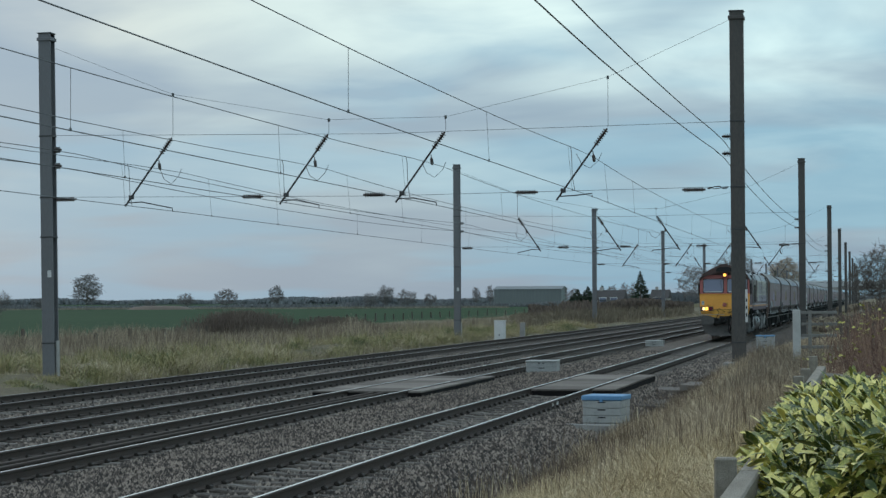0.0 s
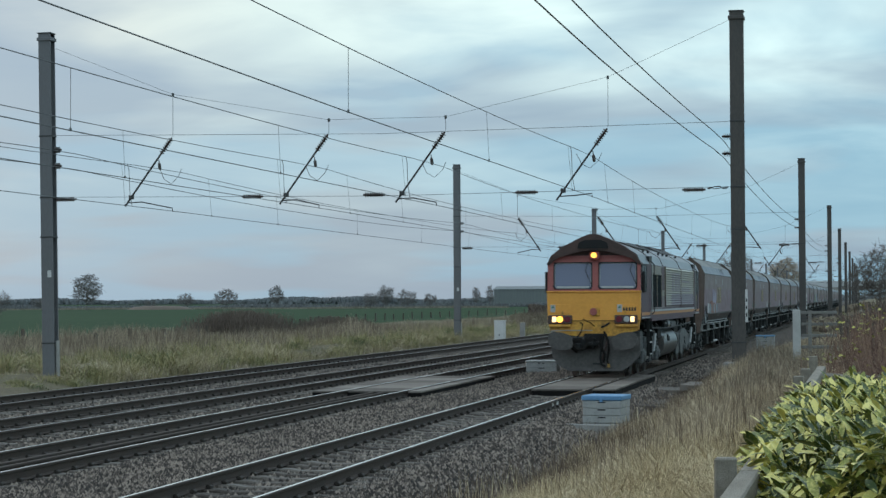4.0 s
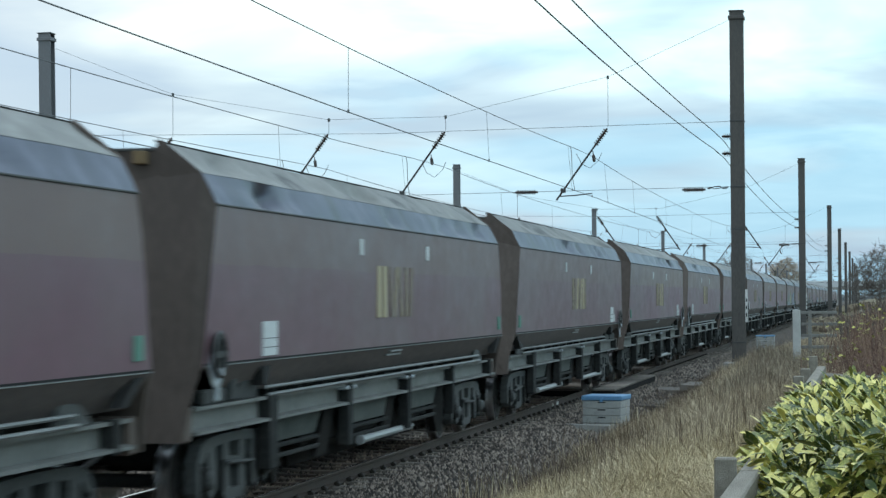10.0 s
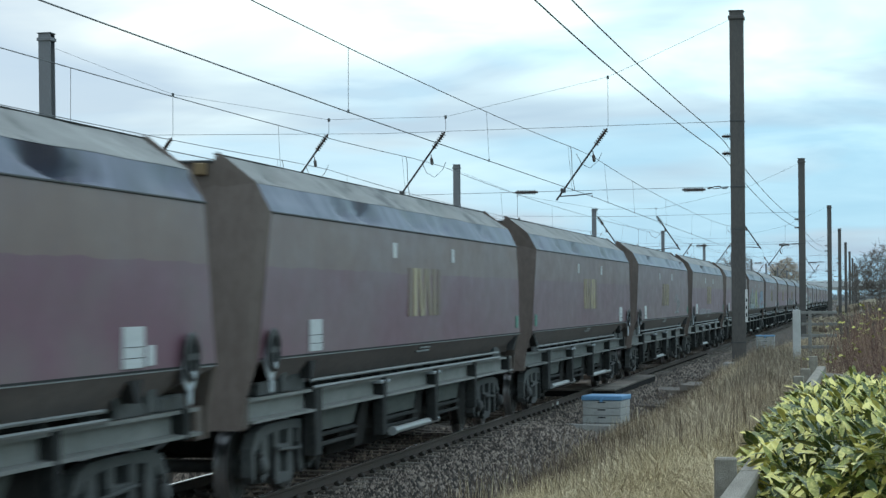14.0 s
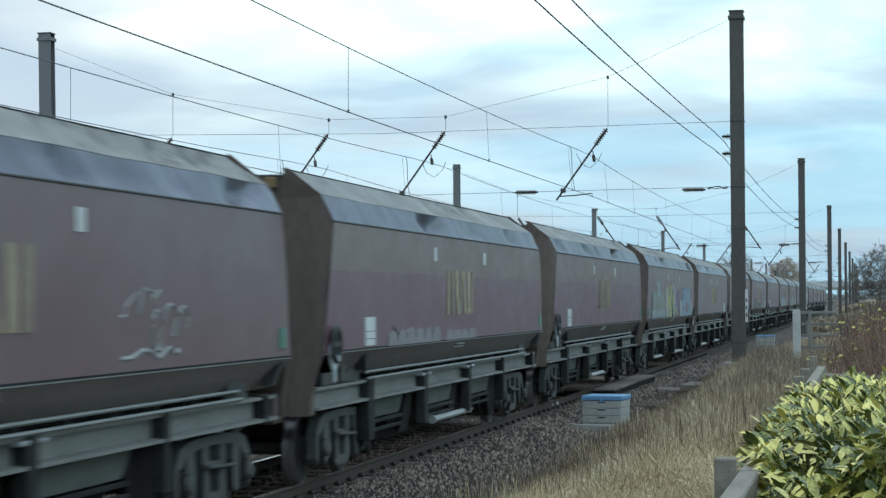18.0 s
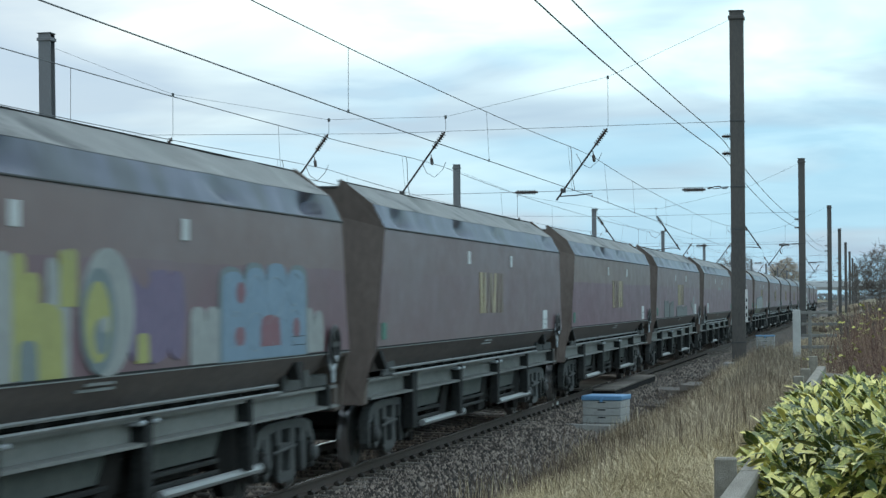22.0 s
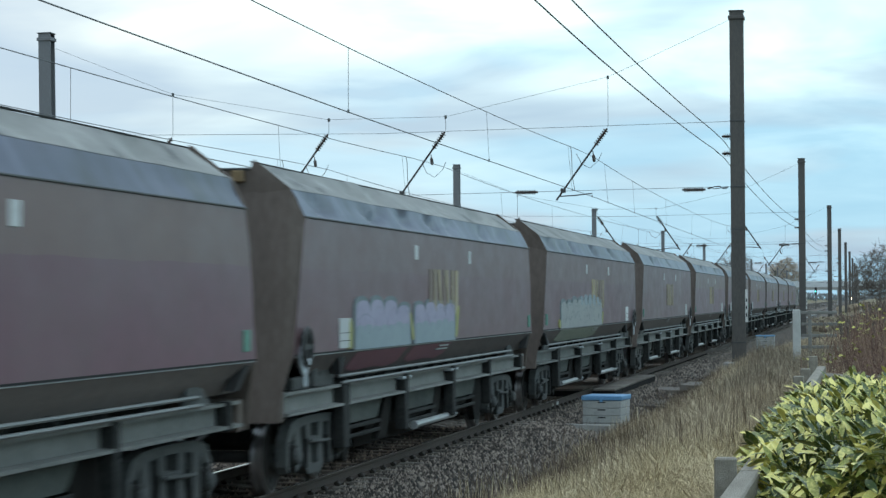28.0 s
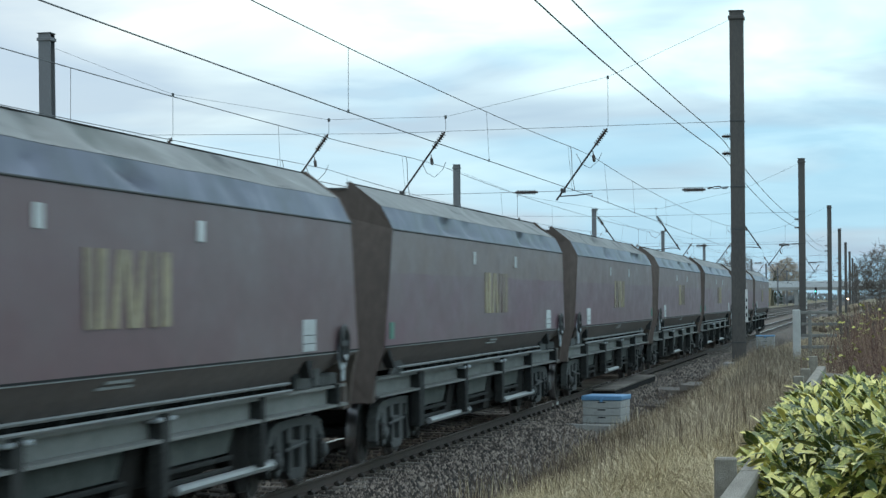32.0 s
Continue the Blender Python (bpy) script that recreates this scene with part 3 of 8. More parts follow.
    for a, b, s in legs:
        k = a
        while k < b - 1e-6:
            out.append(k)
            k += s
    return out + [legs[-1][1]]


gx = stretch_of((-4000, -1000, 1000), (-1000, -200, 200), (-200, -60, 20), (-60, -48, 6), (-48, -13, 1.0), (-13, 2, 5), (2, 12, 0.4), (12, 40, 4), (40, 400, 60), (400, 4000, 900))
gy = stretch_of((-400, -40, 90), (-40, 10, 10), (10, 180, 1.5), (180, 420, 10), (420, 1000, 60), (1000, 4600, 600))
gv, gf = grid(gx, gy, land)
ground_mesh = raw_mesh("ground", gv, gf, M_VERGE, True)
for extra in (M_FIELD, M_CESS):
    ground_mesh.materials.append(extra)
ground_mesh.polygons.foreach_set("material_index", [1 if (p.center.x < -48 or p.center.x > 60) else (2 if -14.2 < p.center.x < 3.3 else 0) for p in ground_mesh.polygons])
tagged(new("ground", ground_mesh), "rough dry grass verge beside a flat green winter field", "ground", kind="structure")

# ---- permanent way ----
TRACKS = [0.0, -4.33, -7.80, -11.72]
GAUGE = 1.505


def bed(x, y):
    near = min(abs(x - t) for t in TRACKS)
    z = -0.20 if near < 1.25 else -0.20 - 0.05 * min(1, (near - 1.25) / 0.5)
    if x > 1.5:
        z = -0.20 - 0.30 * min(1.0, max(0, (x - 1.6) / 1.2))
    if x < -13.2:
        z = -0.20 - 0.40 * min(1.0, (-13.2 - x) / 1.1)
    if near < 0.62:
        z -= 0.015
    if -3.2 < x < -1.1:
        # stone heaped between the first two tracks
        z += 0.10 * math.sin(math.pi * (x + 3.2) / 2.1)
    return z + 0.022 * noise.noise(Vector((x * 3.1, y * 3.1, 0))) + 0.015 * noise.noise(Vector((x * 0.8, y * 0.4, 5)))


bv, bf = grid(stretch_of((-14.4, 3.0, 0.28)), stretch_of((-30, 10, 5), (10, 70, 0.33), (70, 160, 1.2), (160, 1500, 30)), bed)
tagged(new("ballast_bed", raw_mesh("ballast_bed", bv, bf, M_BALLAST, True)), "grey-brown crushed stone ballast under four railway tracks", "ballast", kind="structure")

# loose stones on the ballast, denser near the camera
rng = np.random.default_rng(4)


def scatter_stones(name, count, x0, x1, y0, y1, size, mat, power=1.7):
    xs = rng.uniform(x0, x1, count)
    ys = y0 + (y1 - y0) * rng.uniform(0, 1, count) ** power
    tetra = np.array([(1, 0, -0.2), (-0.5, 0.87, -0.1), (-0.5, -0.87, -0.2), (0.1, 0.1, 1.05), (0, 0, -0.6)], float)
    tri = np.array([(0, 1, 3), (1, 2, 3), (2, 0, 3)], int)
    zs = np.array([bed(x, y) for x, y in zip(xs, ys)])
    vs = np.empty((count, 5, 3))
    turn = rng.uniform(0, 6.283, count)
    sz = size * rng.uniform(0.55, 1.5, count)
    jit = 1 + rng.uniform(-0.35, 0.35, (count, 5, 3))
    base = tetra[None] * jit * sz[:, None, None]
    c, s = np.cos(turn)[:, None], np.sin(turn)[:, None]
    vs[..., 0] = base[..., 0] * c - base[..., 1] * s + xs[:, None]
    vs[..., 1] = base[..., 0] * s + base[..., 1] * c + ys[:, None]
    vs[..., 2] = base[..., 2] + zs[:, None] + 0.006
    fs = tri[None] + (np.arange(count) * 5)[:, None, None]
    me = raw_mesh(name, vs.reshape(-1, 3), fs.reshape(-1, 3), mat)
    return tagged(new(name, me), "loose angular grey and buff ballast stones", "ballast", kind="stuff")


scatter_stones("ballast_stones", 120000, -13.9, 2.9, 12, 95, 0.031, M_STONE)
scatter_stones("coarse_ballast", 60000, -3.3, -1.0, 20, 70, 0.034, M_STONE, 1.3)
scatter_stones("coarse_ballast", 26000, 0.95, 2.7, 15, 58, 0.033, M_STONE, 1.5)

RAIL = [(-0.070, -0.159), (-0.070, -0.150), (-0.012, -0.128), (-0.009, -0.050), (-0.034, -0.038), (-0.036, -0.012), (-0.022, -0.001),
        (0.024, -0.001), (0.036, -0.012), (0.034, -0.038), (0.009, -0.050), (0.012, -0.128), (0.070, -0.150), (0.070, -0.159)]


def rail_shape(x, y0, y1, head, drop=0.0):
    s = Shape()
    n = len(RAIL)
    v = [(x + a, y, b - drop) for y in (y0, y1) for a, b in RAIL]
    for i in range(n):
        j = (i + 1) % n
        s.add([v[i], v[j], v[n + j], v[n + i]], [(0, 1, 2, 3)], head if i == 6 else M_RAIL_SIDE)
    s.add(v, [tuple(range(n)), tuple(range(n, 2 * n))], M_RAIL_SIDE)
    return s


def sleeper_shape():
    s = Shape()
    rings = []
    for y, zt in ((-1.25, -0.175), (-1.0, -0.160), (-0.5, -0.160), (-0.35, -0.185), (0.35, -0.185), (0.5, -0.160), (1.0, -0.160), (1.25, -0.175)):
        rings.append([(y, -0.14, -0.36), (y, 0.14, -0.36), (y, 0.115, zt - 0.02), (y, 0.095, zt), (y, -0.095, zt), (y, -0.115, zt - 0.02)])
    s.loft(rings, mat=M_SLEEPER)
    for r in (-GAUGE / 2, GAUGE / 2):
        for side in (-1, 1):
            s.box(r + side * 0.105 - 0.035, r + side * 0.105 + 0.035, -0.05, 0.05, -0.162, -0.115, 0.012, M_CLIP)
            s.path([(r + side * 0.14, -0.035, -0.14), (r + side * 0.10, -0.045, -0.105), (r + side * 0.06, 0.0, -0.128), (r + side * 0.10, 0.045, -0.105)], 0.011, 4, M_CLIP)
    return s


SLEEPER = sleeper_shape()
for i, tx in enumerate(TRACKS):
    track = thing("track_%d" % (i + 1), "straight railway track on concrete sleepers in stone ballast", "track", "four parallel railway tracks", "structure", pose(tx, 0, 0))
    head = M_RAIL_HEAD if i in (0, 1) else M_RAIL_DULL
    if i == 0:
        near_track = track
    for sx in (-GAUGE / 2, GAUGE / 2):
        part("rail", rail_shape(sx, -30, 1500, head), None, track, "steel rail with a polished running surface" if i < 2 else "")
    if i == 0:
        sleeper = part("sleeper", SLEEPER, None, track)
        sleeper_mesh = sleeper.data
        sleeper.location.y = 12.0
    first = 12.65 if i == 0 else 12.0
    for k in range(118):
        o = new("sleeper", sleeper_mesh)
        o.parent = track
        o.location = (0, first + 0.65 * k, 0)
    far = Shape()
    for k in range(300):
        y = first + 0.65 * 118 + 0.65 * k
        far.box(-1.25, 1.25, y - 0.11, y + 0.11, -0.30, -0.165)
    tagged(part("far_sleepers", far, M_SLEEPER, track), "", kind="stuff")

# two old rails left lying between the rails of the second track
for dx in (0.02, 0.30):
    solid("spare_rail", rail_shape(-4.33 + dx - 0.05, 14, 52.0, M_RAIL_SIDE, 0.03), None, "rusty spare rail lying between the running rails", "rail", "spare rails in the four-foot")


def crossing_panel(name, x0, x1, y0, y1):
    s = Shape()
    s.box(x0, x1, y0, y1, -0.055, -0.012, 0.008, M_DECK)
    s.box(x0 + 0.004, x1 - 0.004, y0 + 0.004, y1 - 0.004, -0.26, -0.056, 0, M_DECK_EDGE)
    return s


for i, tx in enumerate(TRACKS[:2]):
    y0, y1 = (51.6, 61.6) if i == 0 else (50.2, 60.4)
    deck = thing("crossing_deck", "worn grey timber and concrete crossing deck between the rails", "crossing", "crossing decks", m=pose(tx, 0, 0))
    k = 0
    while y0 + 1.7 * k < y1 - 0.5:
        a, b = y0 + 1.7 * k, min(y0 + 1.7 * k + 1.68, y1)
        part("panel", crossing_panel("panel", -0.66, 0.66, a, b), None, deck)
        if i:
            part("panel", crossing_panel("panel", -1.55, -0.86, a, b), None, deck)
        part("panel", crossing_panel("panel", 0.86, 1.42 if i == 0 else 1.2, a, b), None, deck)
        k += 1

# two white marks on the web of the nearest rail
for y in (45.49, 46.26):
    part("painted_mark", Shape().box(0.775, 0.800, y - 0.018, y + 0.018, -0.15, -0.045, 0.004), M_WHITE, near_track, "white mark on the rail")

# concrete slabs by the path to the crossing
for sx, sy, w, d, turn in ((2.6, 52.5, 0.9, 1.6, 4), (3.3, 55.4, 1.0, 1.4, -6), (2.2, 58.2, 0.8, 1.3, 9), (2.9, 49.6, 0.5, 1.5, 70), (1.97, 40.75, 0.16, 1.30, 89)):
    solid("concrete_slab", Shape().box(-w / 2, w / 2, -d / 2, d / 2, -0.12, 0.06, 0.02), M_CONCRETE if w < 0.2 else M_DECK, "weathered concrete slab lying in the cess beside the track", "slab", "loose concrete slabs", m=pose(sx, sy, max(land(sx, sy), bed(sx, sy)) + 0.03, 1, 2, turn))

# ---- overhead line ----
MAST_Y, SPAN = 58.2, 62.8
MAST_R, MAST_L, MAST_TOP = 4.02, -16.05, 10.07
WIRE_X = [-0.08, -4.50, -7.92, -12.30]
ARM_X = [0.14, -4.46, -7.86, -12.52]


def ibeam(shape, cx, cy, w, d, z0, z1, mat=None, flange=0.045):
    """An upright I-section with its flanges across the tracks."""
    shape.box(cx - w / 2, cx + w / 2, cy - d / 2, cy - d / 2 + flange, z0, z1, 0.006, mat)
    shape.box(cx - w / 2, cx + w / 2, cy + d / 2 - flange, cy + d / 2, z0, z1, 0.006, mat)
    shape.box(cx - 0.03, cx + 0.03, cy - d / 2 + flange, cy + d / 2 - flange, z0, z1, 0, mat)
    return shape


def insulator(shape, a, b, r=0.075, sheds=7, mat=M_INSULATOR):
    prof = [(0, 0.03), (0.06, 0.03)]
    for k in range(sheds):
        u = 0.08 + 0.84 * k / sheds
        prof += [(u, 0.035), (u + 0.02, r), (u + 0.06, r * 0.8), (u + 0.07, 0.035)]
    return shape.lathe(a, b, prof + [(0.95, 0.03), (1, 0.03)], 8, mat)


def mast(side, y, near):
    span = round((y - MAST_Y) / SPAN)
    x = (MAST_R + (0.04, -0.16, 0.23)[min(max(span, 0), 2)]) if side > 0 else MAST_L
    tilt = -0.75 if side < 0 and span == 0 else 0.0
    x -= math.sin(radians(tilt)) * 10.5
    z0 = land(x, y)
    steel = M_MAST if side > 0 else M_MAST_GREY
    m = thing("catenary_mast", "tall %s steel mast carrying overhead railway wires" % ("dark weathered" if side > 0 else "grey galvanised"), "mast", "overhead line masts", m=pose(x, y, z0, 0, tilt, 0))
    w = 0.37
    part("column", ibeam(Shape(), 0, 0, w, w, 0, MAST_TOP - z0), steel, m)
    part("head_plate", Shape().box(-0.21, 0.21, -0.21, 0.21, MAST_TOP - z0 + 0.003, MAST_TOP - z0 + 0.03, 0.005).box(-0.22, 0.22, -0.23, 0.23, MAST_TOP - z0 - 0.22, MAST_TOP - z0 - 0.12, 0.01), steel, m)
    if near:
        if side > 0:
            part("foundation", Shape().box(-0.42, 0.42, -0.42, 0.42, -0.35, 0.14, 0.03), M_CONCRETE, m, "pale concrete foundation block")
        for z in (1.0, 4.1, 5.26, 7.06):
            part("band", Shape().box(-0.20, 0.20, -0.20, 0.20, z - z0 - 0.02, z - z0 + 0.02, 0.004), M_TUBE, m)
        if side > 0:
            part("notice_plate", Shape().box(0.186, 0.25, -0.20, -0.185, 1.55 - z0, 2.45 - z0, 0.004), M_WHITE, m, "narrow white notice plate")
            for q in (1.75, 1.95, 2.15):
                part("plate_mark", Shape().box(0.20, 0.236, -0.204, -0.199, q - z0 - 0.05, q - z0 + 0.05), M_TUBE, m)
        else:
            part("number_plate", Shape().box(0.01, 0.13, -0.20, -0.193, 2.9, 3.1, 0.002), M_WHITE, m, "small white plate")
            part("cable_duct", Shape().box(0.19, 0.25, -0.1, 0.1, 0.0, 1.05, 0.01), M_CONCRETE, m)
    for z in (6.65, 6.18):
        i = part("feeder_insulator", insulator(Shape(), (-side * 0.19, 0, z - z0), (-side * 0.42, 0, z - z0), 0.10, 4), M_INSULATOR, m, "brown ribbed insulator")
    return m


def sag(y, z_mid, rise, power=2.0):
    """Height of a hanging wire; it climbs a little where it nears the next crossing of the line."""
    u = ((y - (MAST_Y - SPAN / 2)) / SPAN + 0.5) % 1.0
    return z_mid + rise * abs(2 * u - 1) ** power


def climb(y):
    return 0.0038 * max(0.0, 31.0 - y)


def line_points(x, y0, y1, z_mid, rise, step=4.0, power=2.0, lift=0.0):
    n = int((y1 - y0) / step)
    return [(x, y0 + (y1 - y0) * i / n, sag(y0 + (y1 - y0) * i / n, z_mid, rise, power) + lift * climb(y0 + (y1 - y0) * i / n)) for i in range(n + 1)]


def stagger(x, y):
    """Contact wire swings from side to side of the track from span to span."""
    u = (y - MAST_Y) / SPAN
    k = math.floor(u)
    a, b = (0.12, -0.16) if k % 2 == 0 else (-0.16, 0.12)
    return x + a + (b - a) * (u - k)


for i, wx in enumerate(WIRE_X):
    line = thing("overhead_line", "contact wire hung on droppers from a catenary wire", "wire", "overhead lines above the tracks", m=pose(0, 0, 0))
    zc = (5.04, 4.86, 4.83, 4.80)[i]
    far_end = MAST_Y + 8 * SPAN
    part("contact_wire", Shape().path([(stagger(wx, p[1]), p[1], zc + (p[2] - 6.0) * 0.06 + (climb(p[1]) if i == 0 else 0.0)) for p in line_points(wx, MAST_Y - SPAN, far_end, 6.0, 0.3)], 0.0092, 5), M_WIRE, line)
    part("catenary_wire", Shape().path(line_points(wx, MAST_Y - SPAN, far_end, zc + 0.97, 0.26, power=2.6, lift=1.0 if i == 0 else 0.0), 0.0085, 5), M_WIRE, line)
    for k in range(3):
        for d in (0.06, 0.18, 0.365, 0.5625, 0.7485, 0.938):
            y = MAST_Y - SPAN + SPAN * (k + d)
            part("dropper", Shape().rod((wx, y, sag(y, zc + 0.97, 0.26, 2.6)), (stagger(wx, y), y, zc), 0.0045, 4).box(stagger(wx, y) - 0.012, stagger(wx, y) + 0.012, y - 0.02, y + 0.02, zc - 0.01, zc + 0.04), M_WIRE, line)
    for d in (0.945,):
        y = MAST_Y - SPAN + SPAN * d
        zt = sag(y, zc + 0.97, 0.26)
        part("jumper", Shape().path([(wx, y, zt), (wx + 0.02, y + 0.08, zt - 0.15), (wx + 0.03, y + 0.12, zc + 0.4), (stagger(wx, y), y + 0.10, zc)], 0.010, 4), M_WIRE, line)

for side, x in ((1, MAST_R - 0.42), (-1, MAST_L + 0.42)):
    for z in (6.65, 6.18):
        solid("feeder_wire", Shape().path(line_points(x, MAST_Y - SPAN, MAST_Y + 8 * SPAN, z - 0.335, 0.335, lift=1.2), 0.0115, 5), M_WIRE, "stranded feeder wire strung from mast to mast", "wire", "feeder wires")


def headspan(k):
    """Cross wires between a pair of masts, with the arms that hold the contact wires."""
    y = MAST_Y + SPAN * k
    h = thing("headspan", "cross wires between two masts with insulated registration arms", "wire", "headspans across the tracks", m=pose(0, y, 0))
    flip = -1 if k % 2 else 1
    fat = 1.0 if k == 0 else 1.35
    top = [(MAST_R - 0.2, 0, 9.84), (0.50, 0, 8.37), (-4.10, 0, 7.37), (-7.50, 0, 7.36), (-12.16, 0, 8.20), (MAST_L + 0.2, 0, 9.67)]
    part("head_wire", Shape().path(top, 0.005 * fat, 4), M_WIRE, h)
    part("upper_cross_wire", Shape().path([(MAST_R - 0.2, 0, 7.06), (-6, 0, 6.93), (MAST_L + 0.2, 0, 7.08)], 0.0065 * fat, 4), M_WIRE, h)
    part("lower_cross_wire", Shape().path([(MAST_R - 0.2, 0, 5.27), (-6, 0, 5.16), (MAST_L + 0.2, 0, 5.27)], 0.0065 * fat, 4), M_WIRE, h)
    for x in (2.86, -1.80, -6.18, -9.77, -15.44):
        part("span_insulator", insulator(Shape(), (x - 0.32, 0, 5.20), (x + 0.32, 0, 5.20), 0.07 * fat, 8), M_INSULATOR, h)
    for a, b in ((3.22, 3.36), (3.36, 3.62), (3.62, 3.80)):
        part("turnbuckle", Shape().path([(a, 0, 5.235), (a + 0.05, 0, 5.275 if b - a > 0.2 else 5.24), (b - 0.05, 0, 5.285 if b - a > 0.2 else 5.25), (b, 0, 5.255)], 0.012 * fat, 5).path([(a, 0, 5.235), (a + 0.05, 0, 5.215), (b - 0.05, 0, 5.225), (b, 0, 5.255)], 0.012 * fat, 5), M_TUBE, h)
    for i, wx in enumerate(WIRE_X):
        zc = (5.04, 4.86, 4.83, 4.80)[i]
        tx, tz = ARM_X[i] + (0.36 if flip > 0 else 0.06), 6.98
        bx, bz = ARM_X[i] + (-1.10 if flip > 0 else 1.42), 4.97
        ht = (8.37, 7.37, 7.36, 8.20)[i]
        part("hanger", Shape().rod((tx, 0, ht), (tx, 0, tz), 0.008 * fat, 4).box(tx - 0.03, tx + 0.03, -0.03, 0.03, ht - 0.06, ht + 0.04), M_WIRE, h)
        a, b = Vector((tx, 0, tz)), Vector((bx, 0, bz))
        part("arm_insulator", insulator(Shape(), a.lerp(b, 0.02), a.lerp(b, 0.27), 0.085 * fat, 7), M_INSULATOR, h)
        arm = part("registration_arm", Shape().rod(a.lerp(b, 0.26), b, 0.030 * fat, 6).box(b.lerp(a, 0.13).x - 0.07, b.lerp(a, 0.13).x + 0.07, -0.05, 0.05, b.lerp(a, 0.13).z - 0.06, b.lerp(a, 0.13).z + 0.06, 0.01), M_TUBE, h)
        cx = stagger(wx, y)
        part("steady_arm", Shape().path([b.lerp(a, 0.05), (bx + 0.5 * flip, 0, bz + 0.12), (cx, 0, zc + 0.10), (cx, 0, zc)], 0.018 * fat, 5), M_TUBE, arm)
        part("weight", Shape().lathe(a.lerp(b, 0.33) + Vector((0.05, 0, 0)), a.lerp(b, 0.33) + Vector((0.09, 0, -0.3)), [(0, 0.012), (0.3, 0.02), (0.45, 0.05), (0.9, 0.05), (1, 0.02)], 6), M_INSULATOR, arm)
        zt = sag(y, zc + 0.97, 0.26)
        part("bond_loop", Shape().path([(wx - 0.35, 0.3, zt), (wx - 0.2, 0.2, zt - 0.28), (wx + 0.05, 0.1, zt - 0.42), (wx + 0.3, 0, zt - 0.22), (wx + 0.4, 0, zt)], 0.009 * fat, 4), M_WIRE, arm)
    return h


for k in range(-1, 10):
    for side in (1, -1):
        mast(side, MAST_Y + SPAN * k, k in (0, 1))
for k in range(7):
    headspan(k)

for y in (45.57, 46.16):
    solid("rail_mark", Shape().box(0.776, 0.800, y - 0.03, y + 0.03, -0.145, -0.07), M_WHITE, "small white painted mark on the rail side", "mark", "marks on the rail")

# ---- lineside boxes and posts ----


def location_box(x, y, w, d, h, lid, label, turn_by=0.0, lid_h=0.06):
    z = bed(x, y) - 0.12 if x < 2.2 else land(x, y) - 0.02
    b = thing("equipment_box", label, "box", "lineside boxes", m=pose(x, y, z, 0, 0, turn_by))
    n = 5 if h > 0.6 else 3
    top = h - lid_h
    for k in range(n):
        z0, z1 = top * k / n, top * (k + 1) / n
        inset = 0.004 * (k % 2)
        part("panel", Shape().box(-w / 2 + inset, w / 2 - inset, -d / 2 + inset, d / 2 - inset, z0 + 0.003, z1 - 0.003, 0.010), M_BOX, b)
        part("slot", Shape().box(-w * 0.10, w * 0.10, -d / 2 - 0.004, -d / 2 + 0.01, z1 - 0.045, z1 - 0.020), M_BLACK, b)
    part("lid", Shape().box(-w / 2 - 0.02, w / 2 + 0.02, -d / 2 - 0.02, d / 2 + 0.02, top + 0.002, h, 0.016), lid, b, "bright blue lid" if lid is M_BLUE else "")
    part("latch", Shape().box(-0.03, 0.03, -d / 2 - 0.045, -d / 2 - 0.03, h - 0.13, h - 0.02, 0.004), lid, b)
    part("footing", Shape().box(-w / 2 - 0.08, w / 2 + 0.08, -d / 2 - 0.1, d / 2 + 0.1, -0.2, 0.02, 0.02), M_CONCRETE, b)
    return b


location_box(2.46, 41.45, 0.77, 0.78, 0.84, M_BLUE, "pale grey slatted lineside box with a blue lid in dry grass", -7.0, 0.10)
location_box(-2.80, 67.5, 1.0, 0.7, 0.52, M_BOX, "pale grey lineside box with a blue-grey lid between tracks")
location_box(-2.93, 105.0, 0.87, 0.7, 0.42, M_BOX, "low pale grey lineside box between two tracks")
location_box(3.15, 92.0, 0.78, 0.6, 0.62 - land(3.15, 92.0), M_BLUE, "weathered pale grey box with a blue lid behind the mast")

cabinet = thing("signal_cabinet", "upright white steel lineside cabinet with a closed door", "cabinet", m=pose(-13.5, 120.8, land(-13.5, 120.8)))
part("body", Shape().box(-0.30, 0.30, -0.25, 0.25, 0, 1.36, 0.015), M_WHITE, cabinet)
part("roof", Shape().box(-0.34, 0.34, -0.29, 0.29, 1.362, 1.41, 0.015), M_WHITE, cabinet)
cab_door = part("door", Shape().box(-0.26, 0.26, -0.275, -0.252, 0.06, 1.30, 0.01), M_WHITE, cabinet)
part("handle", Shape().box(-0.03, 0.03, -0.30, -0.276, 0.52, 0.62, 0.008), M_TUBE, cab_door, "dark handle")
solid("concrete_post", Shape().box(-0.16, 0.16, -0.12, 0.12, -0.1, 1.15, 0.03), M_CONCRETE, "squat grey concrete post on the verge", "post", m=pose(-13.6, 129.5, land(-13.6, 129.5)))


# ---- the locomotive ----
HULL = [(-1.32, 1.64), (-1.32, 3.20), (-1.20, 3.46), (-0.88, 3.66), (-0.42, 3.83), (0, 3.90), (0.42, 3.83), (0.88, 3.66), (1.20, 3.46), (1.32, 3.20), (1.32, 1.64)]
ARCH = [(-1.335, 3.18), (-1.19, 3.44), (-0.86, 3.68), (-0.42, 3.90), (-0.12, 4.02), (0.12, 4.02), (0.42, 3.90), (0.86, 3.68), (1.19, 3.44), (1.335, 3.18)]
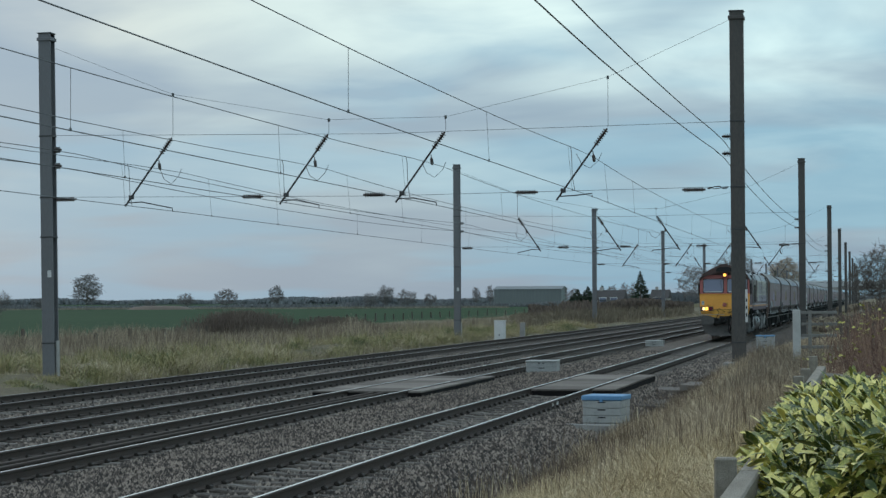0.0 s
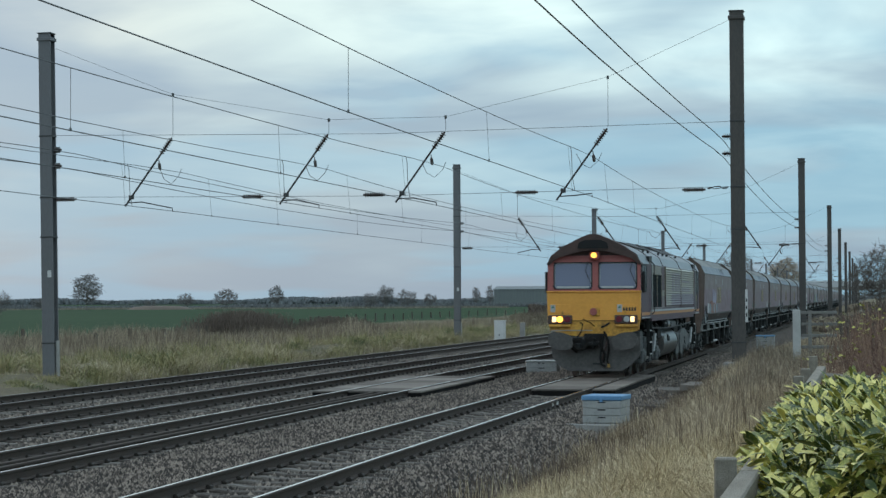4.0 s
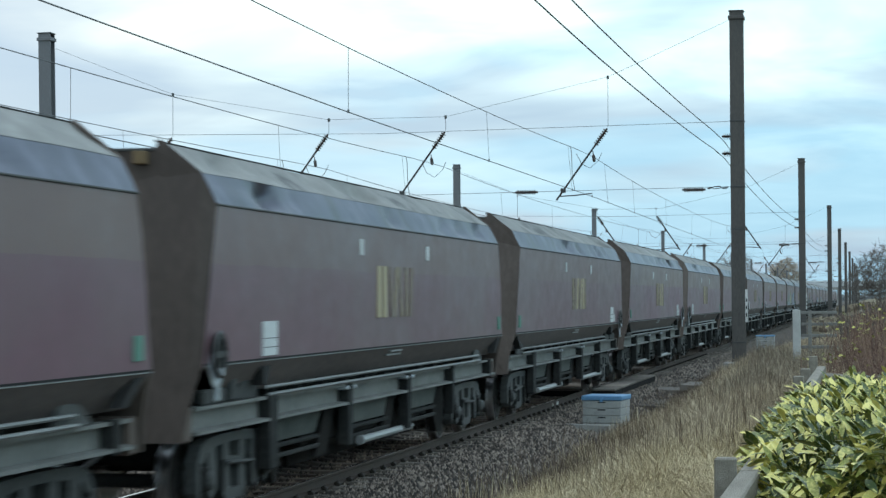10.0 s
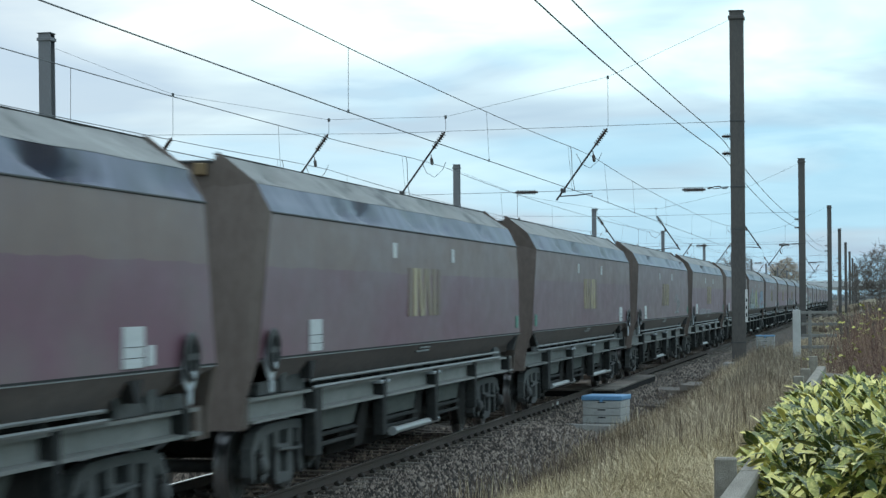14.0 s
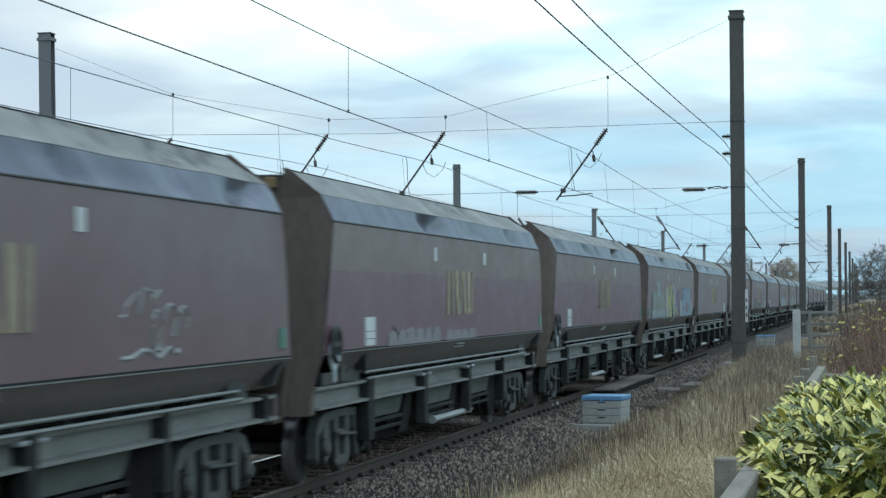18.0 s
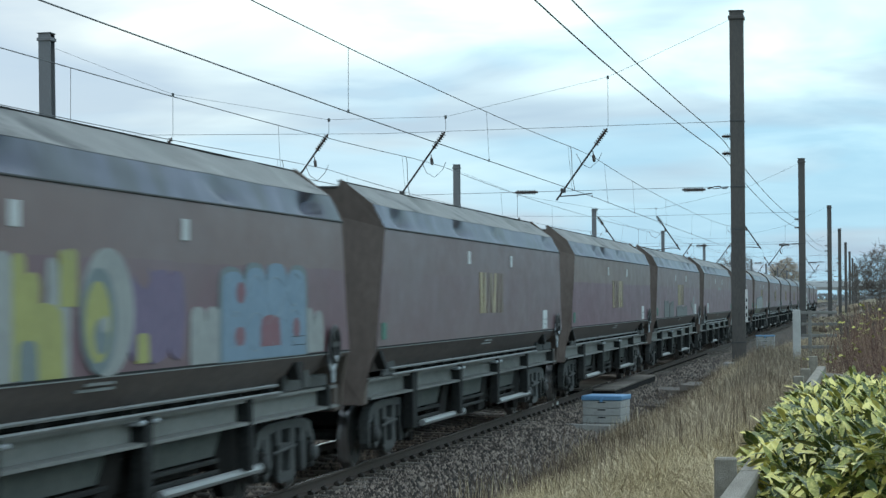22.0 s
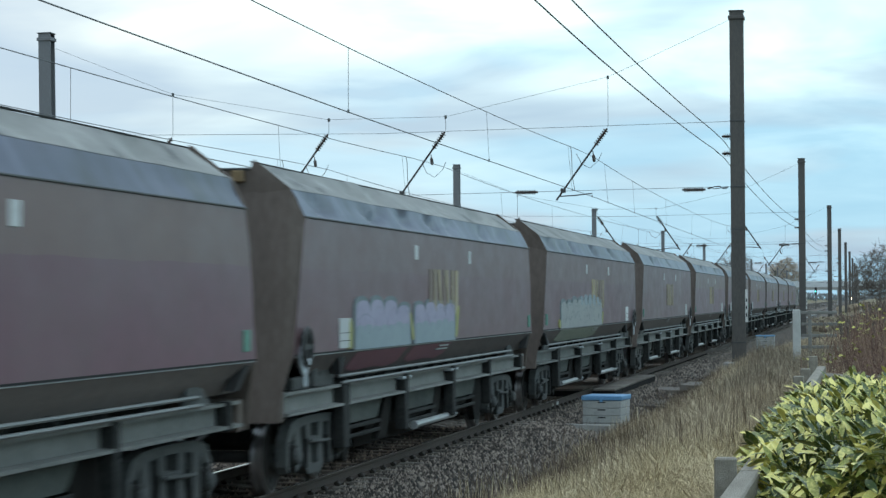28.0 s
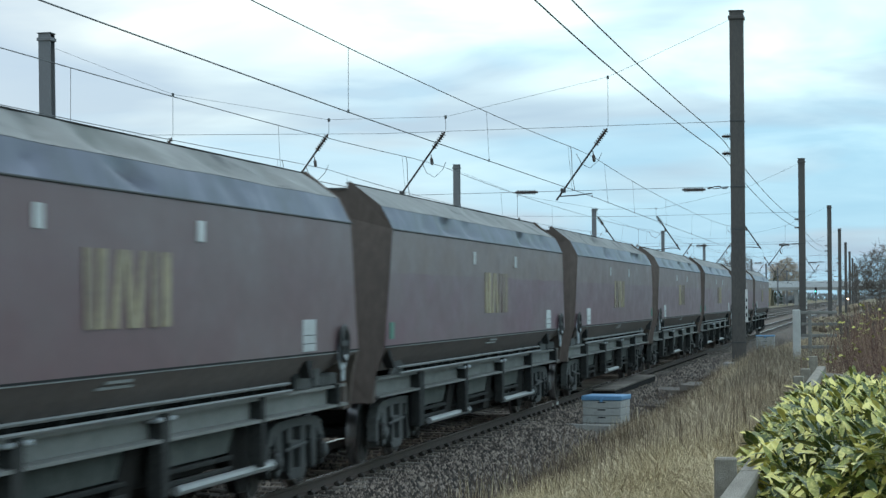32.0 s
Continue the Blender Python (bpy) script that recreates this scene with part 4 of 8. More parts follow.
ARCH_IN = [(-1.27, 3.16), (-1.06, 3.34), (-0.70, 3.46), (-0.36, 3.54), (-0.12, 3.57), (0.12, 3.57), (0.36, 3.54), (0.70, 3.46), (1.06, 3.34), (1.27, 3.16)]


def lean(z):
    return 0.02 + max(0.0, z - 2.4) * 0.14


def leaning(shape, x0, x1, z0, z1, depth, off=0.0, mat=None, cut=0.0):
    """A plate on the raked cab front, with chamfered corners."""
    o = [(x0 + cut, z0), (x1 - cut, z0), (x1, z0 + cut), (x1, z1 - cut), (x1 - cut, z1), (x0 + cut, z1), (x0, z1 - cut), (x0, z0 + cut)] if cut else [(x0, z0), (x1, z0), (x1, z1), (x0, z1)]
    return shape.loft([[(x, lean(z) + off, z) for x, z in o], [(x, lean(z) + off + depth, z) for x, z in o]], mat=mat)


def wheelset(parent, y, r, name="wheelset"):
    s = Shape()
    s.rod((-0.98, 0, 0), (0.98, 0, 0), 0.075, 8, mat=M_UNDER)
    for side in (-1, 1):
        a, b = (side * 0.685, 0, 0), (side * 0.815, 0, 0)
        s.lathe(a, b, [(0, r + 0.028), (0.22, r + 0.026), (0.24, r), (0.98, r - 0.004), (1.0, r - 0.02)], 20, M_TREAD)
        s.lathe((side * 0.70, 0, 0), (side * 0.822, 0, 0), [(0, r - 0.03), (1.0, r - 0.03)], 20, M_WHEEL)
        s.lathe((side * 0.80, 0, 0), (side * 0.86, 0, 0), [(0, 0.16), (1, 0.14)], 10, M_BOGIE)
        for k in range(5):
            a = 2 * math.pi * k / 5
            s.rod((side * 0.80, 0.26 * math.cos(a), 0.26 * math.sin(a)), (side * 0.826, 0.26 * math.cos(a), 0.26 * math.sin(a)), 0.045, 6, mat=M_UNDER)
    w = part(name, s, None, parent, smooth=True)
    w.location = (0, y, r)
    return w


SPINNERS = []


def build_loco():
    L = thing("diesel_locomotive", "maroon and gold diesel locomotive with a yellow front and lit headlamps", "locomotive")
    # shell
    s = Shape()
    n = len(HULL)
    v = [(x, y, z) for y in (0.17, 20.45) for x, z in HULL]
    for i in range(n - 1):
        s.add([v[i], v[i + 1], v[n + i + 1], v[n + i]], [(0, 1, 2, 3)], M_LOCO if i in (0, n - 2) else M_CANT if i in (1, n - 3) else M_ROOF)
    s.add([v[0], v[n - 1], v[2 * n - 1], v[n]], [(0, 1, 2, 3)], M_UNDER)
    s.add(v, [tuple(range(n)), tuple(range(n, 2 * n))], M_DARK)
    part("body_shell", s, None, L)
    # cab fronts: yellow lower panel, red window surround, hood
    part("nose_panel", Shape().loft([[(-1.30, 0.0, 1.60), (1.30, 0.0, 1.60), (1.32, 0.0, 2.40), (-1.32, 0.0, 2.40)], [(-1.30, 0.2, 1.60), (1.30, 0.2, 1.60), (1.32, 0.2, 2.40), (-1.32, 0.2, 2.40)]]), M_YELLOW, L, "warning-yellow nose panel")
    part("nose_ledge", Shape().box(-1.33, 1.33, -0.035, 0.19, 2.40, 2.435, 0.008), M_YELLOW, L)
    part("nose_skirt", Shape().prism([(-1.29, 1.597), (-1.23, 1.33), (-0.75, 1.20), (-0.42, 1.16), (0.42, 1.16), (0.80, 1.20), (1.25, 1.33), (1.29, 1.597)], "y", 0.012, 0.2), M_YELLOW_DIRTY, L, "stained yellow skirt")
    part("nose_seam", Shape().box(-1.29, 1.29, -0.006, 0.02, 1.592, 1.606), M_UNDER, L)
    for x0, x1 in ((-1.31, -1.14), (-0.05, 0.13), (1.21, 1.31)):
        part("window_pillar", leaning(Shape(), x0, x1, 2.44, 3.24, 0.12), M_RED, L)
    part("window_backing", leaning(Shape(), -1.30, 1.30, 2.44, 3.28, 0.03, 0.075), M_RED, L)
    part("window_sill", leaning(Shape(), -1.31, 1.31, 2.437, 2.475, 0.12, -0.012), M_RED, L)
    part("window_header", leaning(Shape(), -1.18, 1.18, 3.245, 3.46, 0.12, -0.004), M_RED, L)
    part("header_rail", leaning(Shape(), -1.12, 1.12, 3.37, 3.40, 0.03, -0.03), M_RED, L)
    for x0, x1 in ((-1.15, -0.04), (0.12, 1.22)):
        w = part("windscreen", leaning(Shape(), x0, x1, 2.465, 3.255, 0.03, 0.035, cut=0.085), M_GLASS, L, "sky-reflecting windscreen")
        part("heater_strip", leaning(Shape(), x0 + 0.10, x1 - 0.10, 2.505, 2.565, 0.012, 0.028, cut=0.01), M_OFFWHITE, w, "pale strip along the foot of the glass")
        part("inner_frame", Shape().path([(p, lean(q) + 0.03, q) for p, q in ((x0 + 0.12, 2.51), (x0 + 0.045, 2.58), (x0 + 0.045, 3.14), (x0 + 0.12, 3.21), (x1 - 0.12, 3.21), (x1 - 0.045, 3.14), (x1 - 0.045, 2.58), (x1 - 0.12, 2.51), (x0 + 0.12, 2.51))], 0.012, 5), M_PIPE, w)
        gasket = Shape()
        c = 0.075
        o = [(x0 + c, 2.475), (x1 - c, 2.475), (x1 - 0.01, 2.475 + c), (x1 - 0.01, 3.245 - c), (x1 - c, 3.245), (x0 + c, 3.245), (x0 + 0.01, 3.245 - c), (x0 + 0.01, 2.475 + c)]
        gasket.path([(x, lean(z) + 0.02, z) for x, z in o] + [(o[0][0], lean(o[0][1]) + 0.02, o[0][1])], 0.026, 5)
        part("gasket", gasket, M_BLACK, w)
        part("wiper", Shape().path([(x1 - 0.13, lean(3.3) - 0.02, 3.27), (x1 - 0.20, lean(3.0) - 0.02, 3.0), (x1 - 0.03, lean(2.62) - 0.02, 2.62)], 0.010, 4), M_BLACK, w)
    hood = Shape()
    k = len(ARCH)
    rings = []
    for y in (-0.10, 0.60):
        rings.append([(x, y + (0.18 if abs(x) > 1.25 and y < 0 else 0.10 * min(1, abs(x)) if y < 0 else 0), z) for x, z in ARCH] + [(x, y + (0.18 if abs(x) > 1.25 and y < 0 else 0.10 * min(1, abs(x)) if y < 0 else 0), z) for x, z in reversed(ARCH_IN)])
    for i in range(2 * k):
        j = (i + 1) % (2 * k)
        hood.add([rings[0][i], rings[0][j], rings[1][j], rings[1][i]], [(0, 1, 2, 3)])
    for i in range(k - 1):
        a, b, c, d = i, i + 1, 2 * k - 2 - i, 2 * k - 1 - i
        for r in rings:
            hood.add([r[a], r[b], r[c], r[d]], [(0, 1, 2, 3)])
    part("cab_hood", hood, M_HOOD, L, "sooty dark red roof hood")
    part("horn_grille", Shape().prism([(-0.44, 3.62), (0.44, 3.62), (0.40, 3.78), (0.22, 3.86), (-0.22, 3.86), (-0.40, 3.78)], "y", -0.115, -0.05), M_DARK, L)
    part("header_backing", Shape().prism([(-1.2, 3.2), (1.2, 3.2), (0.9, 3.5), (0, 3.62), (-0.9, 3.5)], "y", 0.16, 0.30), M_HOOD, L)
    lamp = part("marker_lamp", Shape().box(-0.10, 0.17, -0.05, 0.14, 3.31, 3.53, 0.02), M_RED, L)
    part("lens", Shape().lathe((0.02, -0.075, 3.43), (0.02, -0.04, 3.43), [(0, 0.070), (1, 0.080)], 16), M_LAMP_AMBER, lamp, "lit amber marker lamp")
    # lamp clusters
    for side in (-1, 1):
        cx = 0.94 * side - 0.01
        c = part("lamp_housing", Shape().box(cx - 0.34, cx + 0.30 if side > 0 else cx + 0.34, -0.06, 0.02, 1.51, 1.755, 0.02), M_HOOD, L, "dark lamp housing")
        outer, mid, inner = cx + 0.16 * side, cx, cx - 0.21 * side
        part("lens", Shape().box(outer - 0.055, outer + 0.055, -0.075, -0.055, 1.565, 1.715, 0.03), M_LAMP_HOT, c, "lit white headlamp")
        part("lens", Shape().lathe((mid, -0.078, 1.64), (mid, -0.055, 1.64), [(0, 0.085), (1, 0.09)], 14), M_LAMP_AMBER if side < 0 else M_LAMP_OFF, c, "lit amber lamp" if side < 0 else "unlit lamp")
        part("lens", Shape().lathe((inner, -0.078, 1.64), (inner, -0.055, 1.64), [(0, 0.085), (1, 0.09)], 14), M_TAIL_LENS, c, "unlit red tail lamp")
        part("cluster_sill", Shape().box(cx - 0.30, cx + 0.30, -0.09, 0.02, 1.42, 1.49, 0.015), M_YELLOW_DIRTY, L)
        part("number_panel", Shape().box(cx - 0.28, cx + 0.28, -0.012, 0.01, 1.80, 2.06, 0.006), M_YELLOW, L)
        part("warning_plate", Shape().box(cx - 0.27, cx - 0.13, -0.018, 0.0, 1.84, 2.05, 0.003), M_OFFWHITE, L, "small white warning plate")
        part("warning_mark", Shape().prism([(cx - 0.25, 1.95), (cx - 0.15, 1.95), (cx - 0.20, 2.03)], "y", -0.021, -0.015), M_GREEN, L)
        if side > 0:
            for q in range(5):
                part("number_bar", Shape().box(cx - 0.105 + 0.078 * q, cx - 0.052 + 0.078 * q, -0.017, -0.005, 1.87, 1.97), M_TEXT, L)
        part("wheel_guard", Shape().box(side * 0.88 - 0.02, side * 0.88 + 0.02, -0.05, -0.02, 1.76, 1.86), M_YELLOW_DIRTY, L)
    part("jumper_socket", Shape().lathe((0, -0.09, 1.85), (0, 0.02, 1.85), [(0, 0.10), (0.3, 0.105), (1, 0.12)], 14), M_RED, L, "faded red jumper socket")
    part("socket_box", Shape().box(0.03, 0.17, -0.05, 0.01, 1.73, 1.96, 0.02), M_YELLOW_DIRTY, L)
    # hoses and coupling gear on the nose
    part("air_hose", Shape().path([(-0.38, -0.05, 1.55), (-0.30, -0.09, 1.50), (-0.34, -0.10, 1.30), (-0.44, -0.12, 1.15), (-0.45, -0.16, 0.98)], 0.022, 6), M_UNDER, L)
    part("air_hose", Shape().path([(0.30, -0.06, 1.25), (0.25, -0.16, 0.95), (0.20, -0.22, 0.60), (0.24, -0.22, 0.38), (0.34, -0.20, 0.33)], 0.032, 6), M_UNDER, L)
    part("air_hose", Shape().path([(0.36, -0.06, 1.22), (0.38, -0.16, 0.95), (0.28, -0.22, 0.62), (0.26, -0.2, 0.5)], 0.024, 6), M_HOOD, L)
    part("handrail", Shape().path([(-1.20, -0.02, 1.24), (-1.19, -0.10, 1.32), (-0.6, -0.10, 1.325), (-0.05, -0.10, 1.33), (-0.04, -0.02, 1.33)], 0.014, 5), M_PIPE, L)
    part("lamp_bracket", Shape().path([(0.22, -0.02, 1.42), (0.34, -0.12, 1.46), (0.46, -0.10, 1.54)], 0.03, 5), M_UNDER, L)
    part("coupler_pocket", Shape().box(-0.28, 0.28, -0.03, 0.2, 0.80, 1.24, 0.02), M_DARK, L)
    coupler = part("coupler", Shape().box(-0.42, 0.02, -0.34, 0.05, 0.86, 1.08, 0.03).box(-0.50, -0.30, -0.42, -0.1, 0.82, 0.98, 0.03).box(-0.10, 0.15, -0.55, -0.05, 0.90, 1.02, 0.03), M_UNDER, L)
    part("draw_hook", Shape().path([(0.02, -0.35, 0.98), (0.03, -0.52, 1.03), (0.03, -0.60, 0.95), (0.03, -0.54, 0.86)], 0.035, 6), M_UNDER, coupler)
    for side in (-1, 1):
        cx = 0.90 * side + 0.03
        o = [(cx + 0.36 * math.cos(a) * (1 if abs(math.cos(a)) < 0.8 else 0.96), 1.04 + 0.24 * math.copysign(abs(math.sin(a)) ** 0.55, math.sin(a)) + 0.05 * side * math.cos(a)) for a in [2 * math.pi * i / 20 for i in range(20)]]
        b = part("buffer", Shape().prism(o, "y", -0.56, -0.50), M_PLOUGH, L, "broad oval buffer", smooth=True)
        part("shank", Shape().rod((cx, -0.5, 1.05), (cx, 0.1, 1.05), 0.14, 10), M_UNDER, b)
    part("plough", Shape().loft([[(-1.22, -0.02, 1.16), (1.30, -0.02, 1.16), (1.29, -0.06, 0.62), (1.05, -0.10, 0.36), (0.80, -0.14, 0.20), (-0.70, -0.14, 0.20), (-1.0, -0.10, 0.36), (-1.18, -0.06, 0.62)],
                                 [(-1.22, 0.08, 1.16), (1.30, 0.08, 1.16), (1.29, 0.04, 0.62), (1.05, 0.0, 0.36), (0.80, -0.04, 0.20), (-0.70, -0.04, 0.20), (-1.0, 0.0, 0.36), (-1.18, 0.04, 0.62)]]), M_PLOUGH, L, "grey obstacle plough")
    part("plough_slot", Shape().box(-0.02, 0.22, -0.135, -0.10, 0.38, 0.42), M_BLACK, L)
    # sides
    for side in (1, -1):
        X = lambda a: side * a

        def sbox(sh, y0, y1, z0, z1, d0, d1, bev=0.004):
            a, b = sorted((X(1.32 + d0), X(1.32 + d1)))
            return sh.box(a, b, y0, y1, z0, z1, bev)

        for a, b in ((0.35, 1.45), (18.95, 20.0)):
            w = part("cab_side_window", sbox(Shape(), a, b, 2.45, 3.14, -0.03, 0.006), M_SIDE_GLASS, L)
            fr = Shape()
            for y0, y1, z0, z1 in ((a - 0.05, b + 0.05, 2.40, 2.448), (a - 0.05, b + 0.05, 3.142, 3.19), (a - 0.05, a - 0.002, 2.448, 3.142), (b + 0.002, b + 0.05, 2.448, 3.142), ((a + b) / 2 - 0.02, (a + b) / 2 + 0.02, 2.46, 3.13)):
                sbox(fr, y0, y1, z0, z1, -0.01, 0.02)
            part("frame", fr, M_BLACK, w)
        part("mirror", sbox(Shape(), 0.30, 0.36, 2.38, 2.98, 0.02, 0.10, 0.02), M_BLACK, L)
        for y in (2.38, 17.95):
            d = part("cab_door", sbox(Shape(), y, y + 0.55, 1.70, 3.18, -0.05, 0.004), M_LOCO, L)
            part("recess", sbox(Shape(), y + 0.57, y + 0.66, 1.72, 3.45, -0.03, 0.008), M_BLACK, L)
            part("hand_pole", Shape().path([(X(1.33), y - 0.04, 1.75), (X(1.40), y - 0.04, 1.82), (X(1.40), y - 0.04, 3.2), (X(1.33), y - 0.04, 3.28)], 0.016, 5), M_PIPE, d)
            part("hand_pole", Shape().path([(X(1.33), y + 0.62, 1.75), (X(1.40), y + 0.62, 1.82), (X(1.40), y + 0.62, 3.2), (X(1.33), y + 0.62, 3.28)], 0.016, 5), M_BLACK, d)
            part("roof_step", sbox(Shape(), y + 0.05, y + 0.5, 3.28, 3.44, -0.14, 0.0, 0.01), M_BLACK, d)
        gb = Shape()
        sbox(gb, 3.05, 17.90, 1.93, 3.18, -0.02, 0.003)
        part("side_panel", gb, M_LOCO_GOLD, L, "gold band over maroon side")
        sc = part("radiator_screen", sbox(Shape(), 3.14, 5.80, 1.95, 2.92, -0.02, 0.010), M_SCREEN, L, "dark mesh radiator screens")
        fr = Shape()
        for y0, y1, z0, z1 in ((3.07, 5.87, 1.895, 1.948), (3.07, 5.87, 2.922, 2.97), (3.07, 3.138, 1.948, 2.922), (5.802, 5.87, 1.948, 2.922), (4.44, 4.51, 1.955, 2.915)):
            sbox(fr, y0, y1, z0, z1, 0.0, 0.03)
        part("frame", fr, M_LOCO_GOLD, sc)
        part("side_panel", sbox(Shape(), 5.95, 6.90, 2.46, 3.17, 0.0, 0.008), M_LOCO, L)
        part("side_panel", sbox(Shape(), 12.60, 17.60, 1.90, 1.965, 0.0, 0.008), M_LOCO, L)
        for a, b in ((7.02, 12.44), (12.56, 17.62)):
            back = part("louvre_panel", sbox(Shape(), a, b, 1.97, 3.19, -0.02, 0.006), M_LOCO_GOLD, L, "gold and maroon louvred panel")
            part("maroon_backing", sbox(Shape(), a + (1.9 if a < 9 else 0.03), b - 0.03, 1.975, 2.36, 0.004, 0.010), M_LOCO, back)
            for q in range(16):
                z = 2.00 + q * 0.0745
                sl = Shape()
                x0, x1, x2 = X(1.328), X(1.372), X(1.376)
                # gold over maroon, with maroon blocks where the big emblem runs across the slats
                cuts = [a + 1.9] if q < 5 and a < 9 else [] if q < 5 else [a + 2.1, a + 2.7, a + 3.1, a + 3.9, a + 4.3, a + 5.0] if a < 9 and 6 <= q <= 13 else [a + 0.2, a + 0.9, a + 1.2, a + 2.0, a + 2.4, a + 3.2] if a > 9 and q in (6, 7, 10) else []
                edges = [a] + cuts + [b]
                for e in range(len(edges) - 1):
                    dark = (q < 5 and (a > 9 or e == 1)) or (q >= 5 and e % 2 == 1)
                    u, w = edges[e], edges[e + 1]
                    sl.loft([[(x0, u, z + 0.052), (x1, u, z), (x2, u, z + 0.012), (x0, u, z + 0.064)], [(x0, w, z + 0.052), (x1, w, z), (x2, w, z + 0.012), (x0, w, z + 0.064)]], mat=M_LOUVRE_MAROON if dark else M_LOUVRE)
                part("slat", sl, None, back)
            for y in (a, b):
                part("edge_strip", sbox(Shape(), y - 0.03, y + 0.03, 1.95, 3.21, 0.004, 0.045), M_LOCO_GOLD, back)
        part("side_rail", sbox(Shape(), 2.70, 17.95, 1.825, 1.885, 0.0, 0.03), M_LINE, L, "pale horizontal line")
        part("stripe", sbox(Shape(), 0.25, 20.35, 1.735, 1.822, 0.0, 0.004), M_ORANGE, L, "orange stripe")
        for a, b in ((0.25, 2.55), (18.6, 20.35)):
            part("lower_line", sbox(Shape(), a, b, 1.655, 1.685, 0.0, 0.004), M_LINE, L)
        part("crest", sbox(Shape(), 19.1, 19.6, 2.10, 2.32, 0.0, 0.004), M_FADED_GOLD, L, "small gold crest")
        # steps and sandboxes under the cabs
        for y in (2.42, 18.0):
            st = part("step_frame", sbox(Shape(), y - 0.04, y, 0.55, 1.64, -0.10, 0.0), M_UNDER, L)
            part("step_frame", Shape().box(*sorted((X(1.12), X(1.32))), y + 0.58, y + 0.62, 0.55, 1.64), M_UNDER, L)
            for z in (0.58, 0.92, 1.26):
                part("tread", sbox(Shape(), y, y + 0.58, z, z + 0.04, -0.18, 0.0), M_PIPE, st)
        for y in (0.35, 19.0):
            part("sand_box", Shape().prism([(y, 0.72), (y + 0.95, 0.72), (y + 0.85, 1.28), (y + 0.10, 1.28)], "x", *sorted((X(0.95), X(1.24)))), M_BOGIE, L)
    # roof
    for a, b, w, h in ((2.9, 6.6, 0.66, 0.03), (6.9, 8.3, 0.48, 0.02), (8.5, 9.4, 0.56, 0.08), (9.7, 10.9, 0.50, 0.04), (11.1, 12.7, 0.62, 0.09), (12.9, 14.8, 0.62, 0.05), (14.95, 16.45, 0.58, 0.11), (16.65, 17.8, 0.54, 0.09), (17.95, 19.2, 0.5, 0.03)):
        rise = lambda y: [(-w * 1.30, y, 3.715), (-w * 0.62, y, 3.862 + 0.6 * h), (0, y, 3.915 + h), (w * 0.62, y, 3.862 + 0.6 * h), (w * 1.30, y, 3.715), (w * 1.2, y, 3.62), (-w * 1.2, y, 3.62)]
        part("roof_hatch", Shape().loft([rise(a), rise(b)]), M_SOOT, L)
    for y in (2.55, 6.35, 12.2, 17.9):
        ribs = Shape()
        pts = [(x * 1.012, y, z + 0.012 if abs(x) < 1.3 else z) for x, z in HULL[1:-1]]
        ribs.path(pts, 0.010, 4)
        part("roof_joint", ribs, M_HOOD, L)
    for y in (3.6, 5.0, 8.2, 9.6, 11.0, 14.1):
        for side in (-1, 1):
            part("lifting_eye", Shape().rod((side * 0.99, y, 3.585), (side * 1.03, y, 3.65), 0.04, 6), M_BLACK, L)
    # underframe, tank, bogies
    part("underframe", Shape().box(-0.86, 0.86, 0.3, 20.2, 1.10, 1.636, 0.02), M_DARK, L)
    arc = [(0.78 + 0.48 * math.cos(a), 0.80 + 0.46 * math.sin(a)) for a in [math.radians(-90 + 7.5 * i) for i in range(25)]]
    tank = arc + [(-x, z) for x, z in reversed(arc)]
    tk = part("fuel_tank", Shape().prism(tank, "y", 7.10, 12.10), M_TANK, L, "rounded grey fuel tank", smooth=True)
    for y in (7.08, 12.00):
        part("end_plate", Shape().prism([(x * 1.015, (z - 0.8) * 1.02 + 0.8) for x, z in tank], "y", y, y + 0.12), M_PLOUGH, tk)
    part("filler", Shape().box(1.20, 1.29, 8.5, 8.62, 0.86, 1.08, 0.01), M_BLACK, tk)
    part("filler", Shape().box(1.20, 1.29, 8.9, 8.96, 0.86, 1.0, 0.01), M_BLACK, tk)
    for side in (-1, 1):
        for a, b, z in ((8.7, 9.5, 1.40),):
            part("air_reservoir", Shape().lathe((side * 1.08, a, z), (side * 1.08, b, z), [(0, 0.08), (0.05, 0.19), (0.95, 0.19), (1, 0.08)], 14), M_AIR_TANK, L, "oily steel air reservoir")
        part("battery_box", Shape().prism([(side * 0.88, 1.28), (side * 1.22, 1.28), (side * 1.22, 1.43), (side * 1.07, 1.56), (side * 0.88, 1.56)], "y", 10.3, 11.85), M_LOCO_FRAME, L, "dusty grey box with a sloping lid")
        part("equipment_case", Shape().box(*sorted((side * 0.70, side * 1.16)), 11.9, 13.2, 0.85, 1.33, 0.02), M_UNDER, L)
        part("guard_plate", Shape().box(*sorted((side * 1.14, side * 1.20)), 12.20, 13.15, 0.34, 1.06, 0.02), M_LOCO_FRAME, L)
        part("equipment_case", Shape().box(*sorted((side * 0.85, side * 1.20)), 6.0, 7.0, 1.0, 1.33, 0.02), M_UNDER, L)
        part("conduit", Shape().path([(side * 1.22, 2.9, 1.36), (side * 1.24, 6, 1.30), (side * 1.24, 9, 1.27), (side * 1.23, 14, 1.3), (side * 1.22, 17.8, 1.36)], 0.025, 5), M_BOGIE, L)
    for cy in (3.75, 16.85):
        bg = part("bogie", Shape().box(-0.62, 0.62, cy - 2.4, cy + 2.4, 0.62, 0.95, 0.05), M_UNDER, L)
        for side in (-1, 1):
            x0, x1 = sorted((side * 0.96, side * 1.14))
